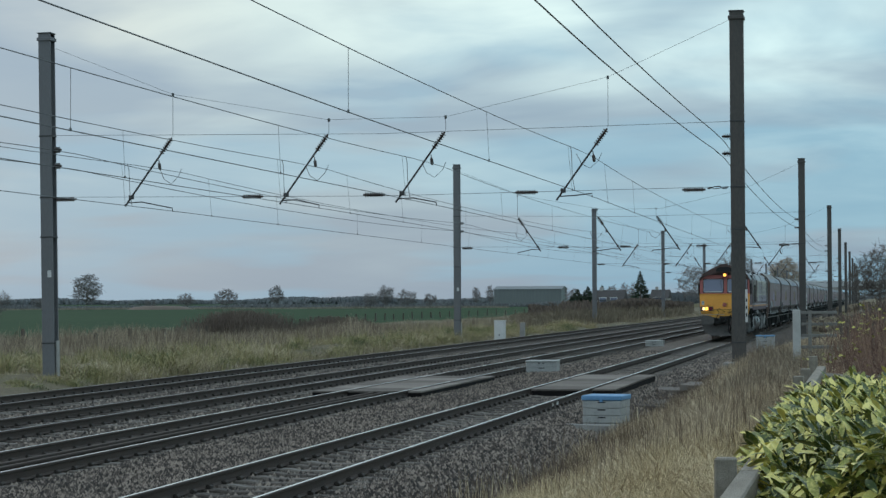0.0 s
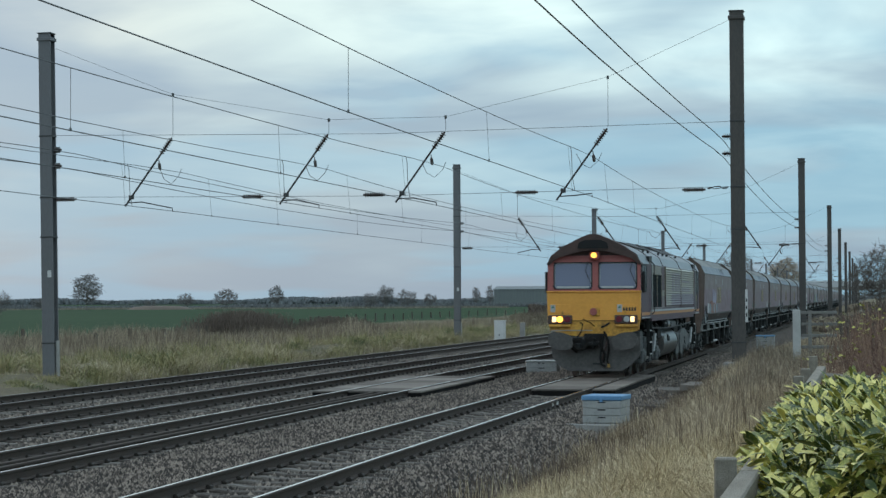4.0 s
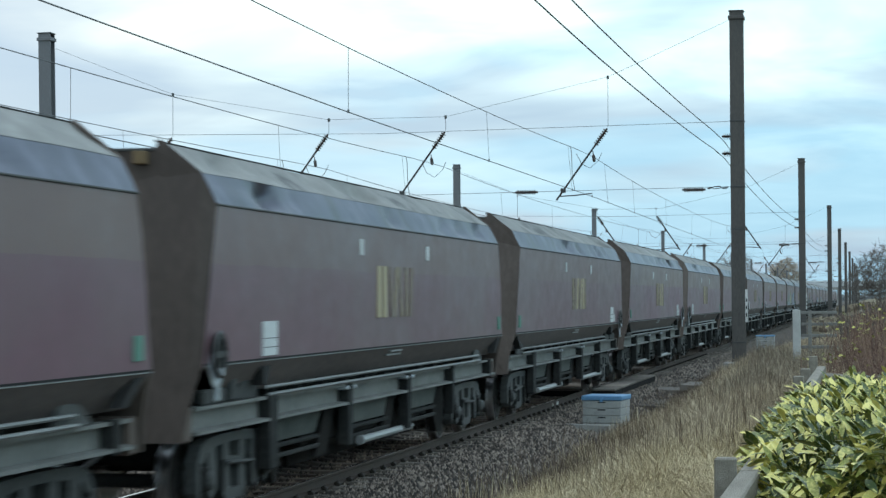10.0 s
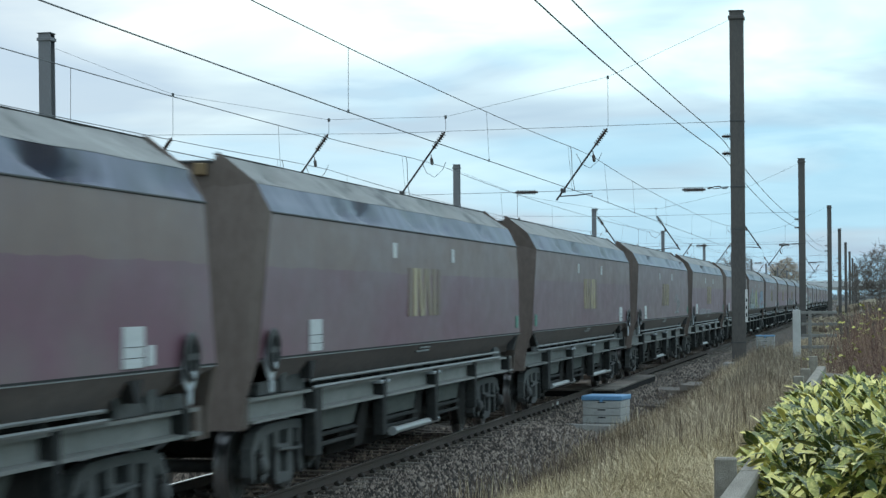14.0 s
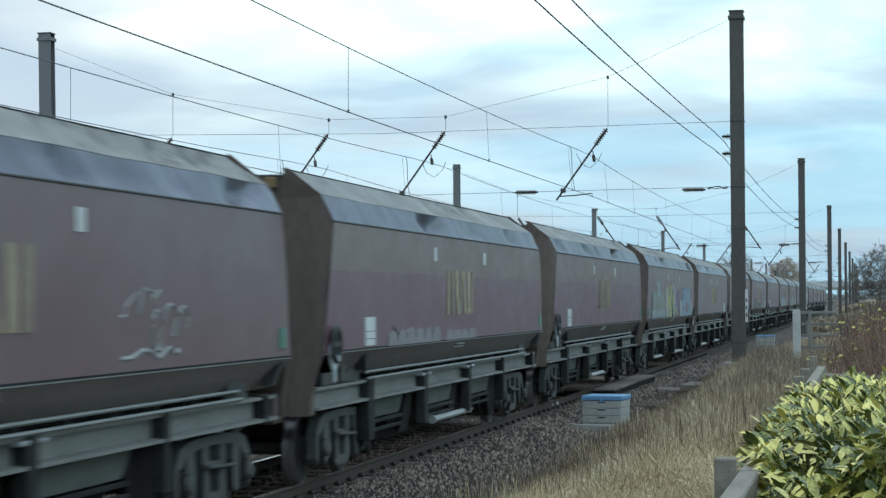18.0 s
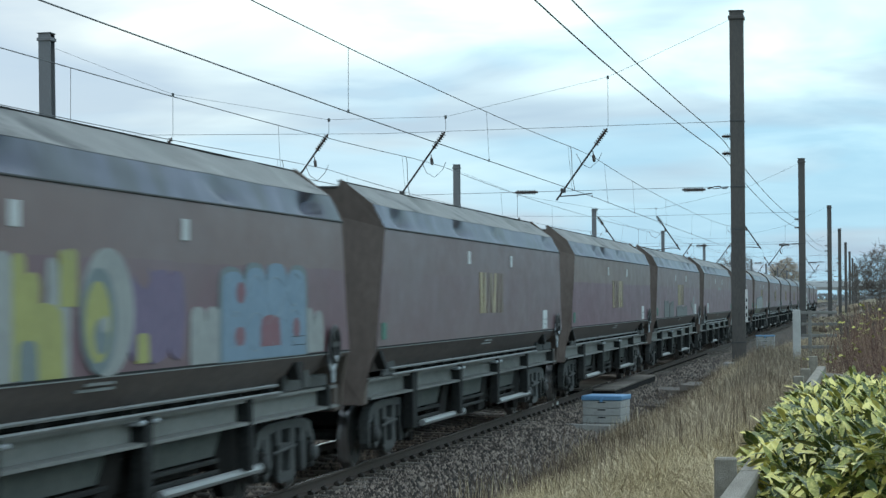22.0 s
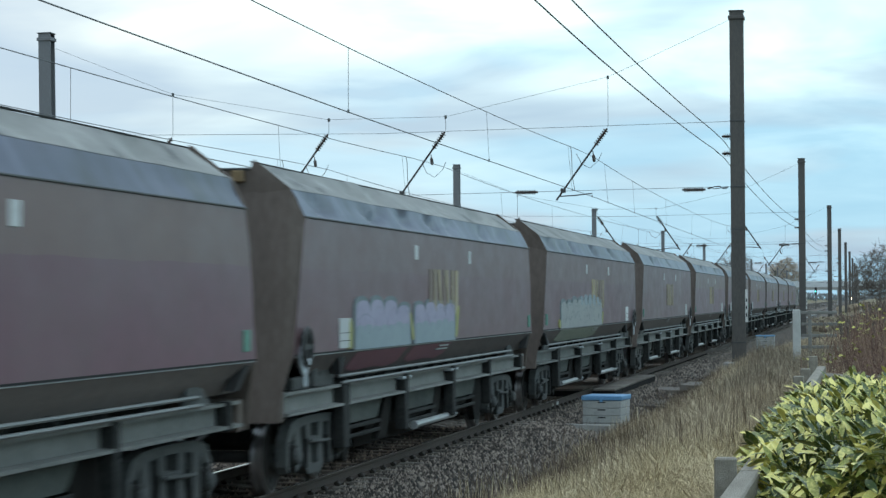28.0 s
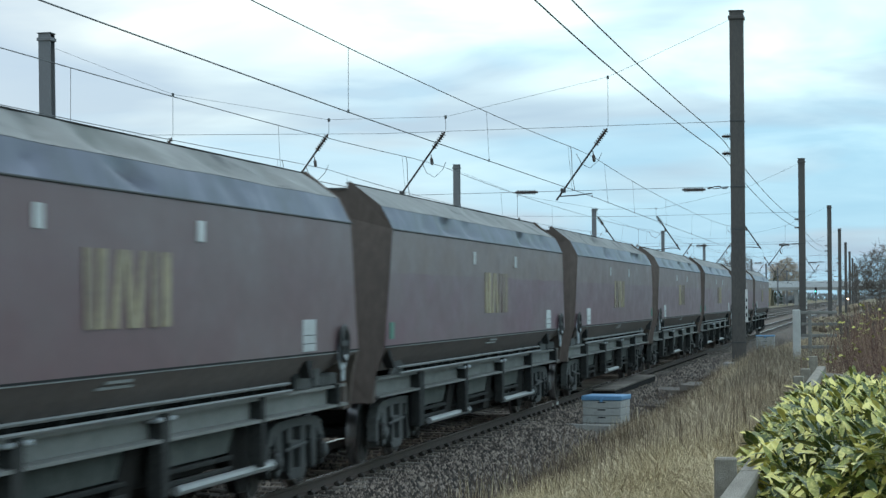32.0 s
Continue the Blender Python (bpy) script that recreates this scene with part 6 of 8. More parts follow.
        if idx == 1:
            shared("gear_cover", ("cover", side), lambda: Shape().lathe((side * 1.372, hy, 1.56), (side * 1.388, hy, 1.56), [(0, 0.25), (0.7, 0.25), (1, 0.22)], 20), M_WORN_STEEL, w, "large bright round gear cover")
        shared("brake_bracket", ("bb", side), lambda: Shape().box(*sorted((side * 1.05, side * 1.18)), -7.85, -7.1, 1.19, 1.34, 0.02).box(*sorted((side * 1.05, side * 1.2)), -7.0, -6.75, 1.2, 1.5, 0.02), M_BOGIE, w)
        dy = -6.02 - 0.07 * side
        shared("data_panel", ("data", side), lambda: Shape().box(*sorted((side * 1.335, side * 1.356)), dy - 0.27, dy + 0.27, 1.64, 2.00, 0.003), M_PLATE, w, "white data panel")
        if side < 0 and idx in (3, 4):
            shared("side_label", ("lab2", side), lambda: Shape().box(*sorted((side * 1.335, side * 1.353)), dy - 0.55, dy - 0.36, 1.65, 1.83, 0.003), M_PLATE, w)
        for q in range(2):
            shared("panel_rule", ("rule", side, q), lambda: Shape().box(*sorted((side * 1.350, side * 1.359)), dy - 0.25, dy + 0.25, 1.725 + 0.095 * q, 1.732 + 0.095 * q), M_UNDER, w)
        shared("green_square", ("green", side), lambda: Shape().box(*sorted((side * 1.335, side * 1.356)), 7.86, 8.08, 1.70, 1.92, 0.003), M_GREEN, w, "green square")
        for q, y in enumerate((-2.0, 2.0)):
            shared("mark_panel", ("mark", side, q), lambda: Shape().box(*sorted((side * 1.34, side * 1.362)), y - 0.10, y + 0.10, 2.78, 2.98, 0.003), M_PLATE, w, "small white panel")
        shared("maker_mark", ("maker", side), lambda: Shape().box(*sorted((side * 1.22, side * 1.280)), -0.30, 0.55, 1.475, 1.50).box(*sorted((side * 1.26, side * 1.318)), -0.22, 0.45, 1.525, 1.55), M_RUN_PIPE, w)
    if "no lettering" not in letters:
        # plain gold bars where the lettering stands, on both sides
        for side in (1, -1):
            bars = [(-1.13, -0.90, 1.99, 2.66, 0), (-0.80, -0.58, 1.99, 2.66, 0), (-0.42, -0.24, 1.99, 2.66, 0.08), (-0.13, 0.05, 1.99, 2.66, -0.06), (0.16, 0.34, 1.99, 2.66, 0.08), (0.52, 0.72, 1.99, 2.66, 0.02), (0.83, 1.02, 1.99, 2.66, -0.02)]
            for q, (a, b, lo, hi, lean_by) in enumerate(bars):
                shared("gold_bar", ("gold", side, q), lambda: Shape().prism([(a + lean_by, lo), (b + lean_by, lo), (b - lean_by, hi), (a - lean_by, hi)], "x", *sorted((side * 1.33, side * 1.357))), M_FADED_GOLD, w)
    for e in (-1, 1):
        shared("end_sheet", ("end", e), lambda: end_sheet(e), M_HOPPER_END, w, "brown end sheet")
        shared("end_rib", ("rib", e), lambda: Shape().loft([[(-0.28, e * (HALF + 0.60), 0.9), (-0.20, e * (HALF + 0.60), 0.9), (-0.20, e * (HALF + 0.07), 3.45), (-0.28, e * (HALF + 0.07), 3.45)], [(-0.28, e * (HALF + 0.66), 0.9), (-0.20, e * (HALF + 0.66), 0.9), (-0.20, e * (HALF + 0.13), 3.45), (-0.28, e * (HALF + 0.13), 3.45)]]), M_HOPPER_END, w)
        shared("end_lip", ("lip", e), lambda: Shape().box(-0.72, 0.72, *sorted((e * (HALF - 0.07), e * (HALF + 0.03))), 3.692, 3.722, 0.008), M_BOGIE, w)
        shared("headstock", ("hs", e), lambda: Shape().box(-1.18, 1.18, *sorted((e * (HALF + 0.25), e * (HALF + 0.45))), 0.86, 1.20, 0.02), M_HOPPER_END, w)
        shared("drawgear", ("dg", e), lambda: Shape().box(-0.16, 0.16, *sorted((e * (HALF + 0.40), e * (HALF + 1.10))), 0.86, 1.10, 0.03), M_UNDER, w)
        for side in (-1, 1):
            shared("air_pipe", ("ap", e, side), lambda: Shape().path([(side * 0.45, e * (HALF + 0.5), 0.98), (side * 0.42, e * (HALF + 0.75), 0.75), (side * 0.30, e * (HALF + 1.05), 0.62)], 0.025, 5), M_BLACK, w)
        shared("rim_bracket", ("rb", e), lambda: Shape().box(0.52, 0.66, *sorted((e * (HALF + 0.012), e * (HALF + 0.08))), 3.56, 3.69, 0.01), M_ORANGE_DULL, w, "small yellow bracket")
    shared("centre_sill", "sill", lambda: Shape().box(-0.42, 0.42, -HALF - 0.3, HALF + 0.3, 0.86, 1.20, 0.02), M_UNDER, w)
    shared("slope_sheet", "slope", lambda: Shape().prism([(-7.4, 2.2), (-4.6, 1.2), (4.6, 1.2), (7.4, 2.2), (7.4, 2.6), (-7.4, 2.6)], "x", -0.95, 0.95), M_UNDER, w)
    part("coal_load", coal_heap(idx), M_COAL, w, "heap of black coal")
    for e in (-1, 1):
        cy = e * 6.45
        bg = shared("bogie", ("bg", e), lambda: Shape().box(-0.9, 0.9, cy - 0.28, cy + 0.28, 0.50, 0.78, 0.04).box(-0.40, 0.40, cy - 0.40, cy + 0.40, 0.775, 0.90, 0.02), M_UNDER, w)
        for side in (-1, 1):
            sf = shared("side_frame", ("sf", e, side), lambda: bogie_side(side), None, bg, "cast bogie side frame")
            sf.location = (0, cy, 0)
        for d in (-1.0, 1.0):
            key = ("ws",)
            if key not in SHARED:
                SHARED[key] = wheelset(bg, 0, 0.42)
                ws = SHARED[key]
            else:
                ws = twin(SHARED[key], bg, None, "wheelset")
            ws.location = (0, cy + d, 0.42)
            SPINNERS.append((ws, 0.42, ("wagon", idx, (cy + d) * (-1 if faces_back else 1))))
    side = -1 if faces_back else 1
    for name, shapes, mat, label in graffiti:
        for s in shapes(side):
            part(name, s, mat, w, label)
    return w


# ---- paint left on the wagon sides ----
M_LILAC = material("lilac_spray_paint", [(0.25, 0.23, 0.32), (0.36, 0.34, 0.44)], 0.6, scale=2, fine=10)
M_ORANGE_SPRAY = material("faded_orange_spray", [(0.19, 0.105, 0.092), (0.27, 0.13, 0.10)], 0.65, scale=2, fine=10)
M_FAINT = material("faint_pale_spray", [(0.175, 0.155, 0.165), (0.24, 0.225, 0.235)], 0.65, scale=2, fine=10)
M_CYAN_SPRAY = material("pale_cyan_spray", [(0.185, 0.235, 0.26), (0.27, 0.33, 0.355)], 0.6, scale=2, fine=10)
M_PALE_SPRAY = material("chalky_spray", [(0.21, 0.22, 0.22), (0.33, 0.345, 0.33)], 0.65, scale=2, fine=8)
M_LIME_SPRAY = material("lime_spray", [(0.25, 0.25, 0.075), (0.36, 0.355, 0.12)], 0.6, scale=2, fine=10)
M_SAGE_SPRAY = material("sage_spray", [(0.19, 0.21, 0.165), (0.29, 0.31, 0.25)], 0.65, scale=2, fine=10)
M_BLUE_SPRAY = material("blue_spray", [(0.115, 0.185, 0.255), (0.19, 0.275, 0.36)], 0.6, scale=2, fine=10)
M_TEAL_SPRAY = material("teal_spray", [(0.12, 0.15, 0.16), (0.17, 0.21, 0.22)], 0.65, scale=2, fine=10)
M_WINE_SPRAY = material("wine_spray", [(0.17, 0.07, 0.09), (0.22, 0.10, 0.12)], 0.65, scale=2, fine=10)


def blob_row(y0, y1, z0, z1, count, seed, lift=0.0, arch=0.0, flip=1, thin=1.0):
    """A row of rounded upright strokes of sprayed paint, as thin raised plates."""
    def make(side):
        out, r = [], random.Random(seed)
        for k in range(count):
            c = y0 + (y1 - y0) * (k + 0.5) / count
            w = (y1 - y0) / count * r.uniform(0.40, 0.62) * thin
            top = z1 - r.uniform(0, 0.22) * (z1 - z0) + arch * (1 - (2 * (k + 0.5) / count - 1) ** 2)
            bot = z0 + r.uniform(0, 0.10) * (z1 - z0)
            lean_by = r.uniform(-0.12, 0.12)
            o = []
            for i in range(14):
                a = 2 * math.pi * i / 14
                u, v = math.cos(a), math.sin(a)
                o.append((c + w * math.copysign(abs(u) ** 0.6, u) + lean_by * v + r.uniform(-0.02, 0.02), (top + bot) / 2 + (top - bot) / 2 * math.copysign(abs(v) ** 0.7, v) + r.uniform(-0.015, 0.015)))
            if side < 0:
                o = [(-p, q) for p, q in o]
            out.append(Shape().prism(o, "x", *sorted((side * 1.33, side * (1.3545 + lift + 0.0006 * (k % 3))))))
        return out
    return make


def scrawl(y0, y1, z0, z1, turns, seed, r=0.022):
    def make(side):
        s, rnd = Shape(), random.Random(seed)
        pts = []
        for k in range(turns * 4):
            u = k / (turns * 4 - 1)
            y = y0 + (y1 - y0) * u + rnd.uniform(-0.12, 0.12)
            pts.append((side * (1.354 - 0.75 * r), -y if side < 0 else y, rnd.uniform(z0, z1)))
        return [s.path(pts, r, 4)]
    return make


M_INK = material("dark_outline_spray", [(0.045, 0.05, 0.058), (0.08, 0.085, 0.09)], 0.65, scale=2, fine=10)


def piece(y0, y1, z0, z1, lobes, seed, lift=0.0, dip=0.25, arch=0.0):
    """One sprayed shape with a flat foot and a scalloped top."""
    def make(side):
        r = random.Random(seed)
        o = [(y1, z0), (y0, z0)]
        step = (y1 - y0) / lobes
        for k in range(lobes):
            c, top = y0 + step * (k + 0.5), z1 - r.uniform(0, 0.16) * (z1 - z0) + arch * (1 - (2 * (k + 0.5) / lobes - 1) ** 2)
            low = top - dip * (z1 - z0) * r.uniform(0.7, 1.2)
            for q in range(7):
                a = math.pi * (1 - q / 6)
                o.append((c + 0.5 * step * 0.96 * math.cos(a), low + (top - low) * math.sin(a) ** 0.6))
        o = [((-p if side < 0 else p) + r.uniform(-0.008, 0.008), q) for p, q in o]
        return [Shape().prism(o, "x", *sorted((side * 1.33, side * (1.3545 + lift))))]
    return make


def slits(y0, y1, z0, z1, count, seed, lift, wide=0.05):
    """Dark gaps and loops inside a sprayed piece."""
    def make(side):
        out, r = [], random.Random(seed)
        for k in range(count):
            c = y0 + (y1 - y0) * (k + 0.5) / count + r.uniform(-0.05, 0.05)
            a, b = z0 + r.uniform(0, 0.35) * (z1 - z0), z1 - r.uniform(0, 0.4) * (z1 - z0)
            w, t = wide * r.uniform(0.6, 1.5), r.uniform(-0.08, 0.08)
            o = [(c - w, a), (c + w * 0.4, a - 0.02), (c + w + t, b), (c + t, b + 0.04), (c - w * 0.7 + t, b - 0.03)]
            o = [(-p if side < 0 else p, q) for p, q in o]
            out.append(Shape().prism(o, "x", *sorted((side * 1.33, side * (1.3545 + lift)))))
        return out
    return make


def skirt(y0, y1, z):
    """Spray that runs on down the sloping lower sheet."""
    def make(side):
        def at(zz, off):
            return side * (1.335 - 0.818 * (1.585 - zz) + off * 0.77), zz - off * 0.63
        a, b = sorted((y0, y1)) if side > 0 else sorted((-y0, -y1))
        rings = []
        for y, low in ((a, z + 0.05), (a + 0.15 * (b - a), z), (a + 0.5 * (b - a), z + 0.02), (a + 0.85 * (b - a), z), (b, z + 0.06)):
            rings.append([(at(q, off)[0], y, at(q, off)[1]) for q, off in ((low, 0.004), (1.575, 0.004), (1.575, 0.009), (low, 0.009))])
        return [Shape().loft(rings)]
    return make


def loops(y0, y1, z0, z1, count, seed, rad=0.02):
    """Curling outline strokes, each a bent open ring."""
    def make(side):
        out, r = [], random.Random(seed)
        for k in range(count):
            c, d = y0 + (y1 - y0) * (k + 0.5) / count, (z0 + z1) / 2 + r.uniform(-0.1, 0.1) * (z1 - z0)
            ry, rz, a0, span = (y1 - y0) / count * r.uniform(0.30, 0.48), (z1 - z0) * r.uniform(0.22, 0.42), r.uniform(0, 6.28), r.uniform(3.6, 6.0)
            pts = []
            for i in range(13):
                a = a0 + span * i / 12
                y = c + ry * math.cos(a) * (1 + 0.2 * math.sin(3 * a))
                pts.append((side * (1.355 - 0.75 * rad), -y if side < 0 else y, d + rz * math.sin(a)))
            out.append(Shape().path(pts, rad, 4))
        return out
    return make


def oval(c, d, ry, rz, lift=0.0):
    """A rounded patch of sprayed paint."""
    def make(side):
        o = [((-1 if side < 0 else 1) * (c + ry * math.cos(a)), d + rz * math.sin(a)) for a in [2 * math.pi * i / 24 for i in range(24)]]
        return [Shape().prism(o, "x", *sorted((side * 1.33, side * (1.3545 + lift))))]
    return make


M_TEAL_FAINT = material("worn_teal_spray", [(0.105, 0.112, 0.112), (0.15, 0.162, 0.160)], 0.65, scale=1.5, fine=8)
M_VIOLET = material("faded_violet_spray", [(0.115, 0.085, 0.15), (0.17, 0.125, 0.20)], 0.65, scale=2, fine=8)
PS = "paint_stroke"
TAGS = {
    1: [(PS, piece(-4.95, -1.62, 1.61, 2.12, 4, 3, 0.0, 0.10), M_ORANGE_SPRAY, "faded orange spray"), (PS, slits(-4.7, -1.9, 1.66, 1.95, 4, 83, 0.003, 0.10), M_FAINT, "bare worn gaps"),
        (PS, piece(-5.40, -4.78, 1.61, 2.02, 1, 5, 0.002, 0.5), M_CYAN_SPRAY, "pale cyan spray"), (PS, piece(-3.30, -2.85, 1.61, 2.00, 1, 85, 0.004, 0.4), M_CYAN_SPRAY, "pale cyan spray"), (PS, piece(-2.00, -1.55, 1.61, 2.05, 1, 86, 0.004, 0.4), M_CYAN_SPRAY, "pale cyan spray"), (PS, piece(-1.50, -0.85, 1.66, 2.02, 2, 87, 0.001, 0.4), M_FAINT, "faint pale spray"),
        (PS, piece(-3.74, -3.38, 2.04, 2.58, 1, 8, 0.004, 0.1), M_LILAC, "faint lilac spray"), (PS, piece(-3.40, -2.90, 2.02, 2.28, 1, 88, 0.004, 0.1), M_LILAC, "faint lilac spray"), (PS, piece(-2.98, -2.64, 2.04, 2.56, 1, 89, 0.004, 0.1), M_LILAC, "faint lilac spray"), (PS, piece(-2.66, -2.08, 1.98, 2.48, 2, 90, 0.003, 0.1), M_LILAC, "faint lilac spray")],
    7: [(PS, scrawl(3.0, 3.9, 2.05, 2.36, 3, 4, 0.022), M_PALE_SPRAY, "chalky scrawl"), (PS, loops(3.7, 4.8, 1.75, 2.25, 3, 91, 0.026), M_PALE_SPRAY, "chalky scrawl"), (PS, scrawl(3.0, 4.6, 1.63, 1.80, 2, 92, 0.024), M_PALE_SPRAY, "chalky scrawl")],
    8: [(PS, piece(-5.1, -1.6, 1.61, 1.84, 6, 6, 0.0, 0.7), M_FAINT, "faint smeared paint"), (PS, piece(-1.2, 1.2, 1.61, 1.78, 4, 96, 0.0, 0.7), M_FAINT, "faint smeared paint"), (PS, scrawl(-4.8, -3.6, 1.7, 1.9, 2, 9, 0.014), M_FAINT, "pale smear")],
    10: [(PS, piece(-6.85, -3.25, 1.63, 2.42, 6, 41, 0.0, 0.18, 0.05), M_TEAL_SPRAY, "dull teal spray"), (PS, blob_row(-6.7, -3.3, 1.66, 2.50, 8, 11, 0.002, 0.1, thin=0.8), M_SAGE_SPRAY, "sage green spray"), (PS, loops(-6.6, -3.4, 1.70, 2.40, 6, 42, 0.018), M_INK, "dark outline"),
         (PS, blob_row(-7.1, -3.0, 1.62, 1.90, 6, 12, 0.003, thin=0.7), M_CYAN_SPRAY, "pale blue spray"), (PS, slits(-6.6, -3.5, 1.9, 2.45, 6, 43, 0.006, 0.07), M_PALE_SPRAY, "pale highlight"),
         (PS, blob_row(-5.3, -4.6, 2.2, 2.82, 2, 21, 0.004, thin=1.2), M_CYAN_SPRAY, "pale blue spray"),
         (PS, piece(-2.75, -2.03, 1.62, 2.60, 2, 71, 0.0, 0.12), M_PALE_SPRAY, "chalky spray"), (PS, piece(-2.04, -1.50, 1.63, 2.60, 2, 72, 0.0, 0.10), M_LIME_SPRAY, "lime spray"), (PS, piece(-1.78, -1.00, 1.62, 2.24, 1, 73, 0.002, 0.35), M_LIME_SPRAY, "lime spray"),
         (PS, piece(-1.92, -1.55, 1.62, 1.98, 1, 74, 0.004, 0.3), M_TEAL_SPRAY, "grey shadow"), (PS, piece(-1.36, -0.86, 1.62, 2.64, 2, 75, -0.002, 0.14), M_PALE_SPRAY, "chalky spray"), (PS, piece(-1.10, -0.72, 2.18, 2.66, 2, 76, 0.001, 0.2), M_LIME_SPRAY, "lime spray"),
         (PS, oval(-0.02, 2.13, 0.64, 0.54), M_PALE_SPRAY, "chalky ring"), (PS, oval(-0.24, 2.06, 0.42, 0.44, 0.003), M_TEAL_SPRAY, "grey ring"), (PS, oval(-0.27, 2.05, 0.30, 0.34, 0.005), M_LIME_SPRAY, "lime centre"), (PS, oval(-0.20, 1.93, 0.17, 0.15, 0.007), M_TEAL_SPRAY, "grey dot"), (PS, oval(-0.12, 2.03, 0.09, 0.07, 0.009), M_PALE_SPRAY, "chalky dot"),
         (PS, piece(0.68, 1.00, 1.68, 1.98, 1, 77, 0.0, 0.2), M_LIME_SPRAY, "lime spray"), (PS, blob_row(0.55, 2.0, 1.62, 2.55, 3, 78, -0.003, thin=1.2), M_VIOLET, "faded violet spray"),
         (PS, piece(2.15, 3.10, 1.62, 2.18, 2, 79, -0.002, 0.3), M_PALE_SPRAY, "chalky spray"), (PS, piece(6.20, 7.05, 1.63, 2.16, 2, 80, -0.002, 0.3), M_PALE_SPRAY, "chalky spray"),
         (PS, piece(3.02, 6.34, 1.61, 2.72, 4, 46, -0.001, 0.16), M_TEAL_SPRAY, "grey-blue outline"), (PS, piece(3.12, 6.24, 1.62, 2.66, 4, 46, 0.002, 0.16), M_BLUE_SPRAY, "blue spray"), (PS, loops(3.2, 6.1, 1.95, 2.62, 4, 47, 0.026), M_CYAN_SPRAY, "pale blue outline"), (PS, loops(3.2, 6.1, 1.66, 2.2, 4, 81, 0.024), M_CYAN_SPRAY, "pale blue outline"),
         (PS, piece(4.45, 5.20, 1.74, 2.08, 1, 82, 0.004, 0.4), M_WINE_SPRAY, "bare maroon gap"), (PS, oval(3.75, 2.30, 0.16, 0.11, 0.004), M_WINE_SPRAY, "bare maroon gap"), (PS, oval(3.72, 1.86, 0.18, 0.10, 0.004), M_WINE_SPRAY, "bare maroon gap"), (PS, oval(5.85, 1.92, 0.14, 0.11, 0.004), M_WINE_SPRAY, "bare maroon gap")],
    13: [(PS, piece(-5.9, -4.3, 1.63, 2.22, 3, 17, 0.0, 0.4), M_TEAL_FAINT, "faint teal spray"), (PS, piece(-4.1, -2.7, 1.63, 2.16, 3, 93, 0.0, 0.4), M_TEAL_FAINT, "faint teal spray"), (PS, piece(-1.6, 2.4, 1.62, 1.98, 6, 94, 0.0, 0.5), M_TEAL_FAINT, "faint teal spray"),
         (PS, scrawl(4.2, 5.6, 1.75, 2.35, 3, 18, 0.024), M_PALE_SPRAY, "chalky scrawl"), (PS, piece(4.9, 5.5, 1.66, 2.0, 2, 95, 0.0, 0.5), M_PALE_SPRAY, "chalky smear")],
    14: [(PS, blob_row(-0.2, 1.6, 2.52, 2.66, 4, 22), M_PALE_SPRAY, "worn pale paint")],
    15: [(PS, piece(-5.65, -2.35, 1.605, 2.30, 4, 51, 0.0, 0.22), M_TEAL_SPRAY, "teal outline"), (PS, piece(-2.2, 0.85, 1.605, 2.32, 4, 52, 0.0, 0.22), M_TEAL_SPRAY, "teal outline"),
         (PS, piece(-5.55, -2.45, 1.605, 2.24, 4, 51, 0.003, 0.22), M_LILAC, "lilac spray"), (PS, piece(-2.1, 0.75, 1.605, 2.26, 4, 52, 0.003, 0.22), M_LILAC, "lilac spray"),
         (PS, piece(-5.55, -2.45, 1.605, 1.94, 7, 53, 0.005, 0.2), M_CYAN_SPRAY, "pale blue spray"), (PS, piece(-2.1, 0.75, 1.605, 1.95, 6, 54, 0.005, 0.2), M_CYAN_SPRAY, "pale blue spray"),
         (PS, loops(-5.4, -2.5, 1.70, 2.22, 4, 55, 0.022), M_TEAL_SPRAY, "dark outline"), (PS, loops(-2.0, 0.7, 1.70, 2.22, 4, 56, 0.022), M_TEAL_SPRAY, "dark outline"),
         (PS, blob_row(-5.95, -5.7, 1.61, 2.05, 1, 57, 0.004, thin=0.8), M_LIME_SPRAY, "lime outline"), (PS, blob_row(0.85, 1.1, 1.61, 2.15, 1, 58, 0.004, thin=0.8), M_LIME_SPRAY, "lime outline"), (PS, blob_row(-2.42, -2.2, 1.61, 2.15, 1, 59, 0.006, thin=0.7), M_LIME_SPRAY, "lime outline"),
         (PS, skirt(-5.4, -2.5, 1.33), M_WINE_SPRAY, "wine red spray"), (PS, skirt(-2.1, 0.6, 1.35), M_WINE_SPRAY, "wine red spray")],
    16: [(PS, piece(-6.1, 0.75, 1.605, 2.26, 8, 61, 0.0, 0.25, 0.06), M_TEAL_SPRAY, "grey-blue outline"), (PS, piece(-6.0, 0.65, 1.605, 2.19, 8, 61, 0.003, 0.25, 0.06), M_PALE_SPRAY, "chalky white spray"),
         (PS, loops(-5.9, 0.6, 1.64, 2.16, 8, 62, 0.024), M_TEAL_SPRAY, "grey outline"), (PS, blob_row(-3.2, 0.3, 2.06, 2.28, 5, 28, 0.004, 0.05, thin=0.6), M_CYAN_SPRAY, "pale blue spray"),
         (PS, blob_row(-6.35, -6.05, 1.61, 1.80, 1, 63, 0.004, thin=0.8), M_LIME_SPRAY, "lime spray"), (PS, blob_row(0.7, 0.95, 1.61, 1.95, 1, 64, 0.004, thin=0.8), M_LIME_SPRAY, "lime spray"),
         (PS, skirt(-5.9, 0.4, 1.32), M_SAGE_SPRAY, "grey-green spray")],
}
TURNED = {3, 4, 6, 10, 11, 12, 13, 16, 17, 18, 21}
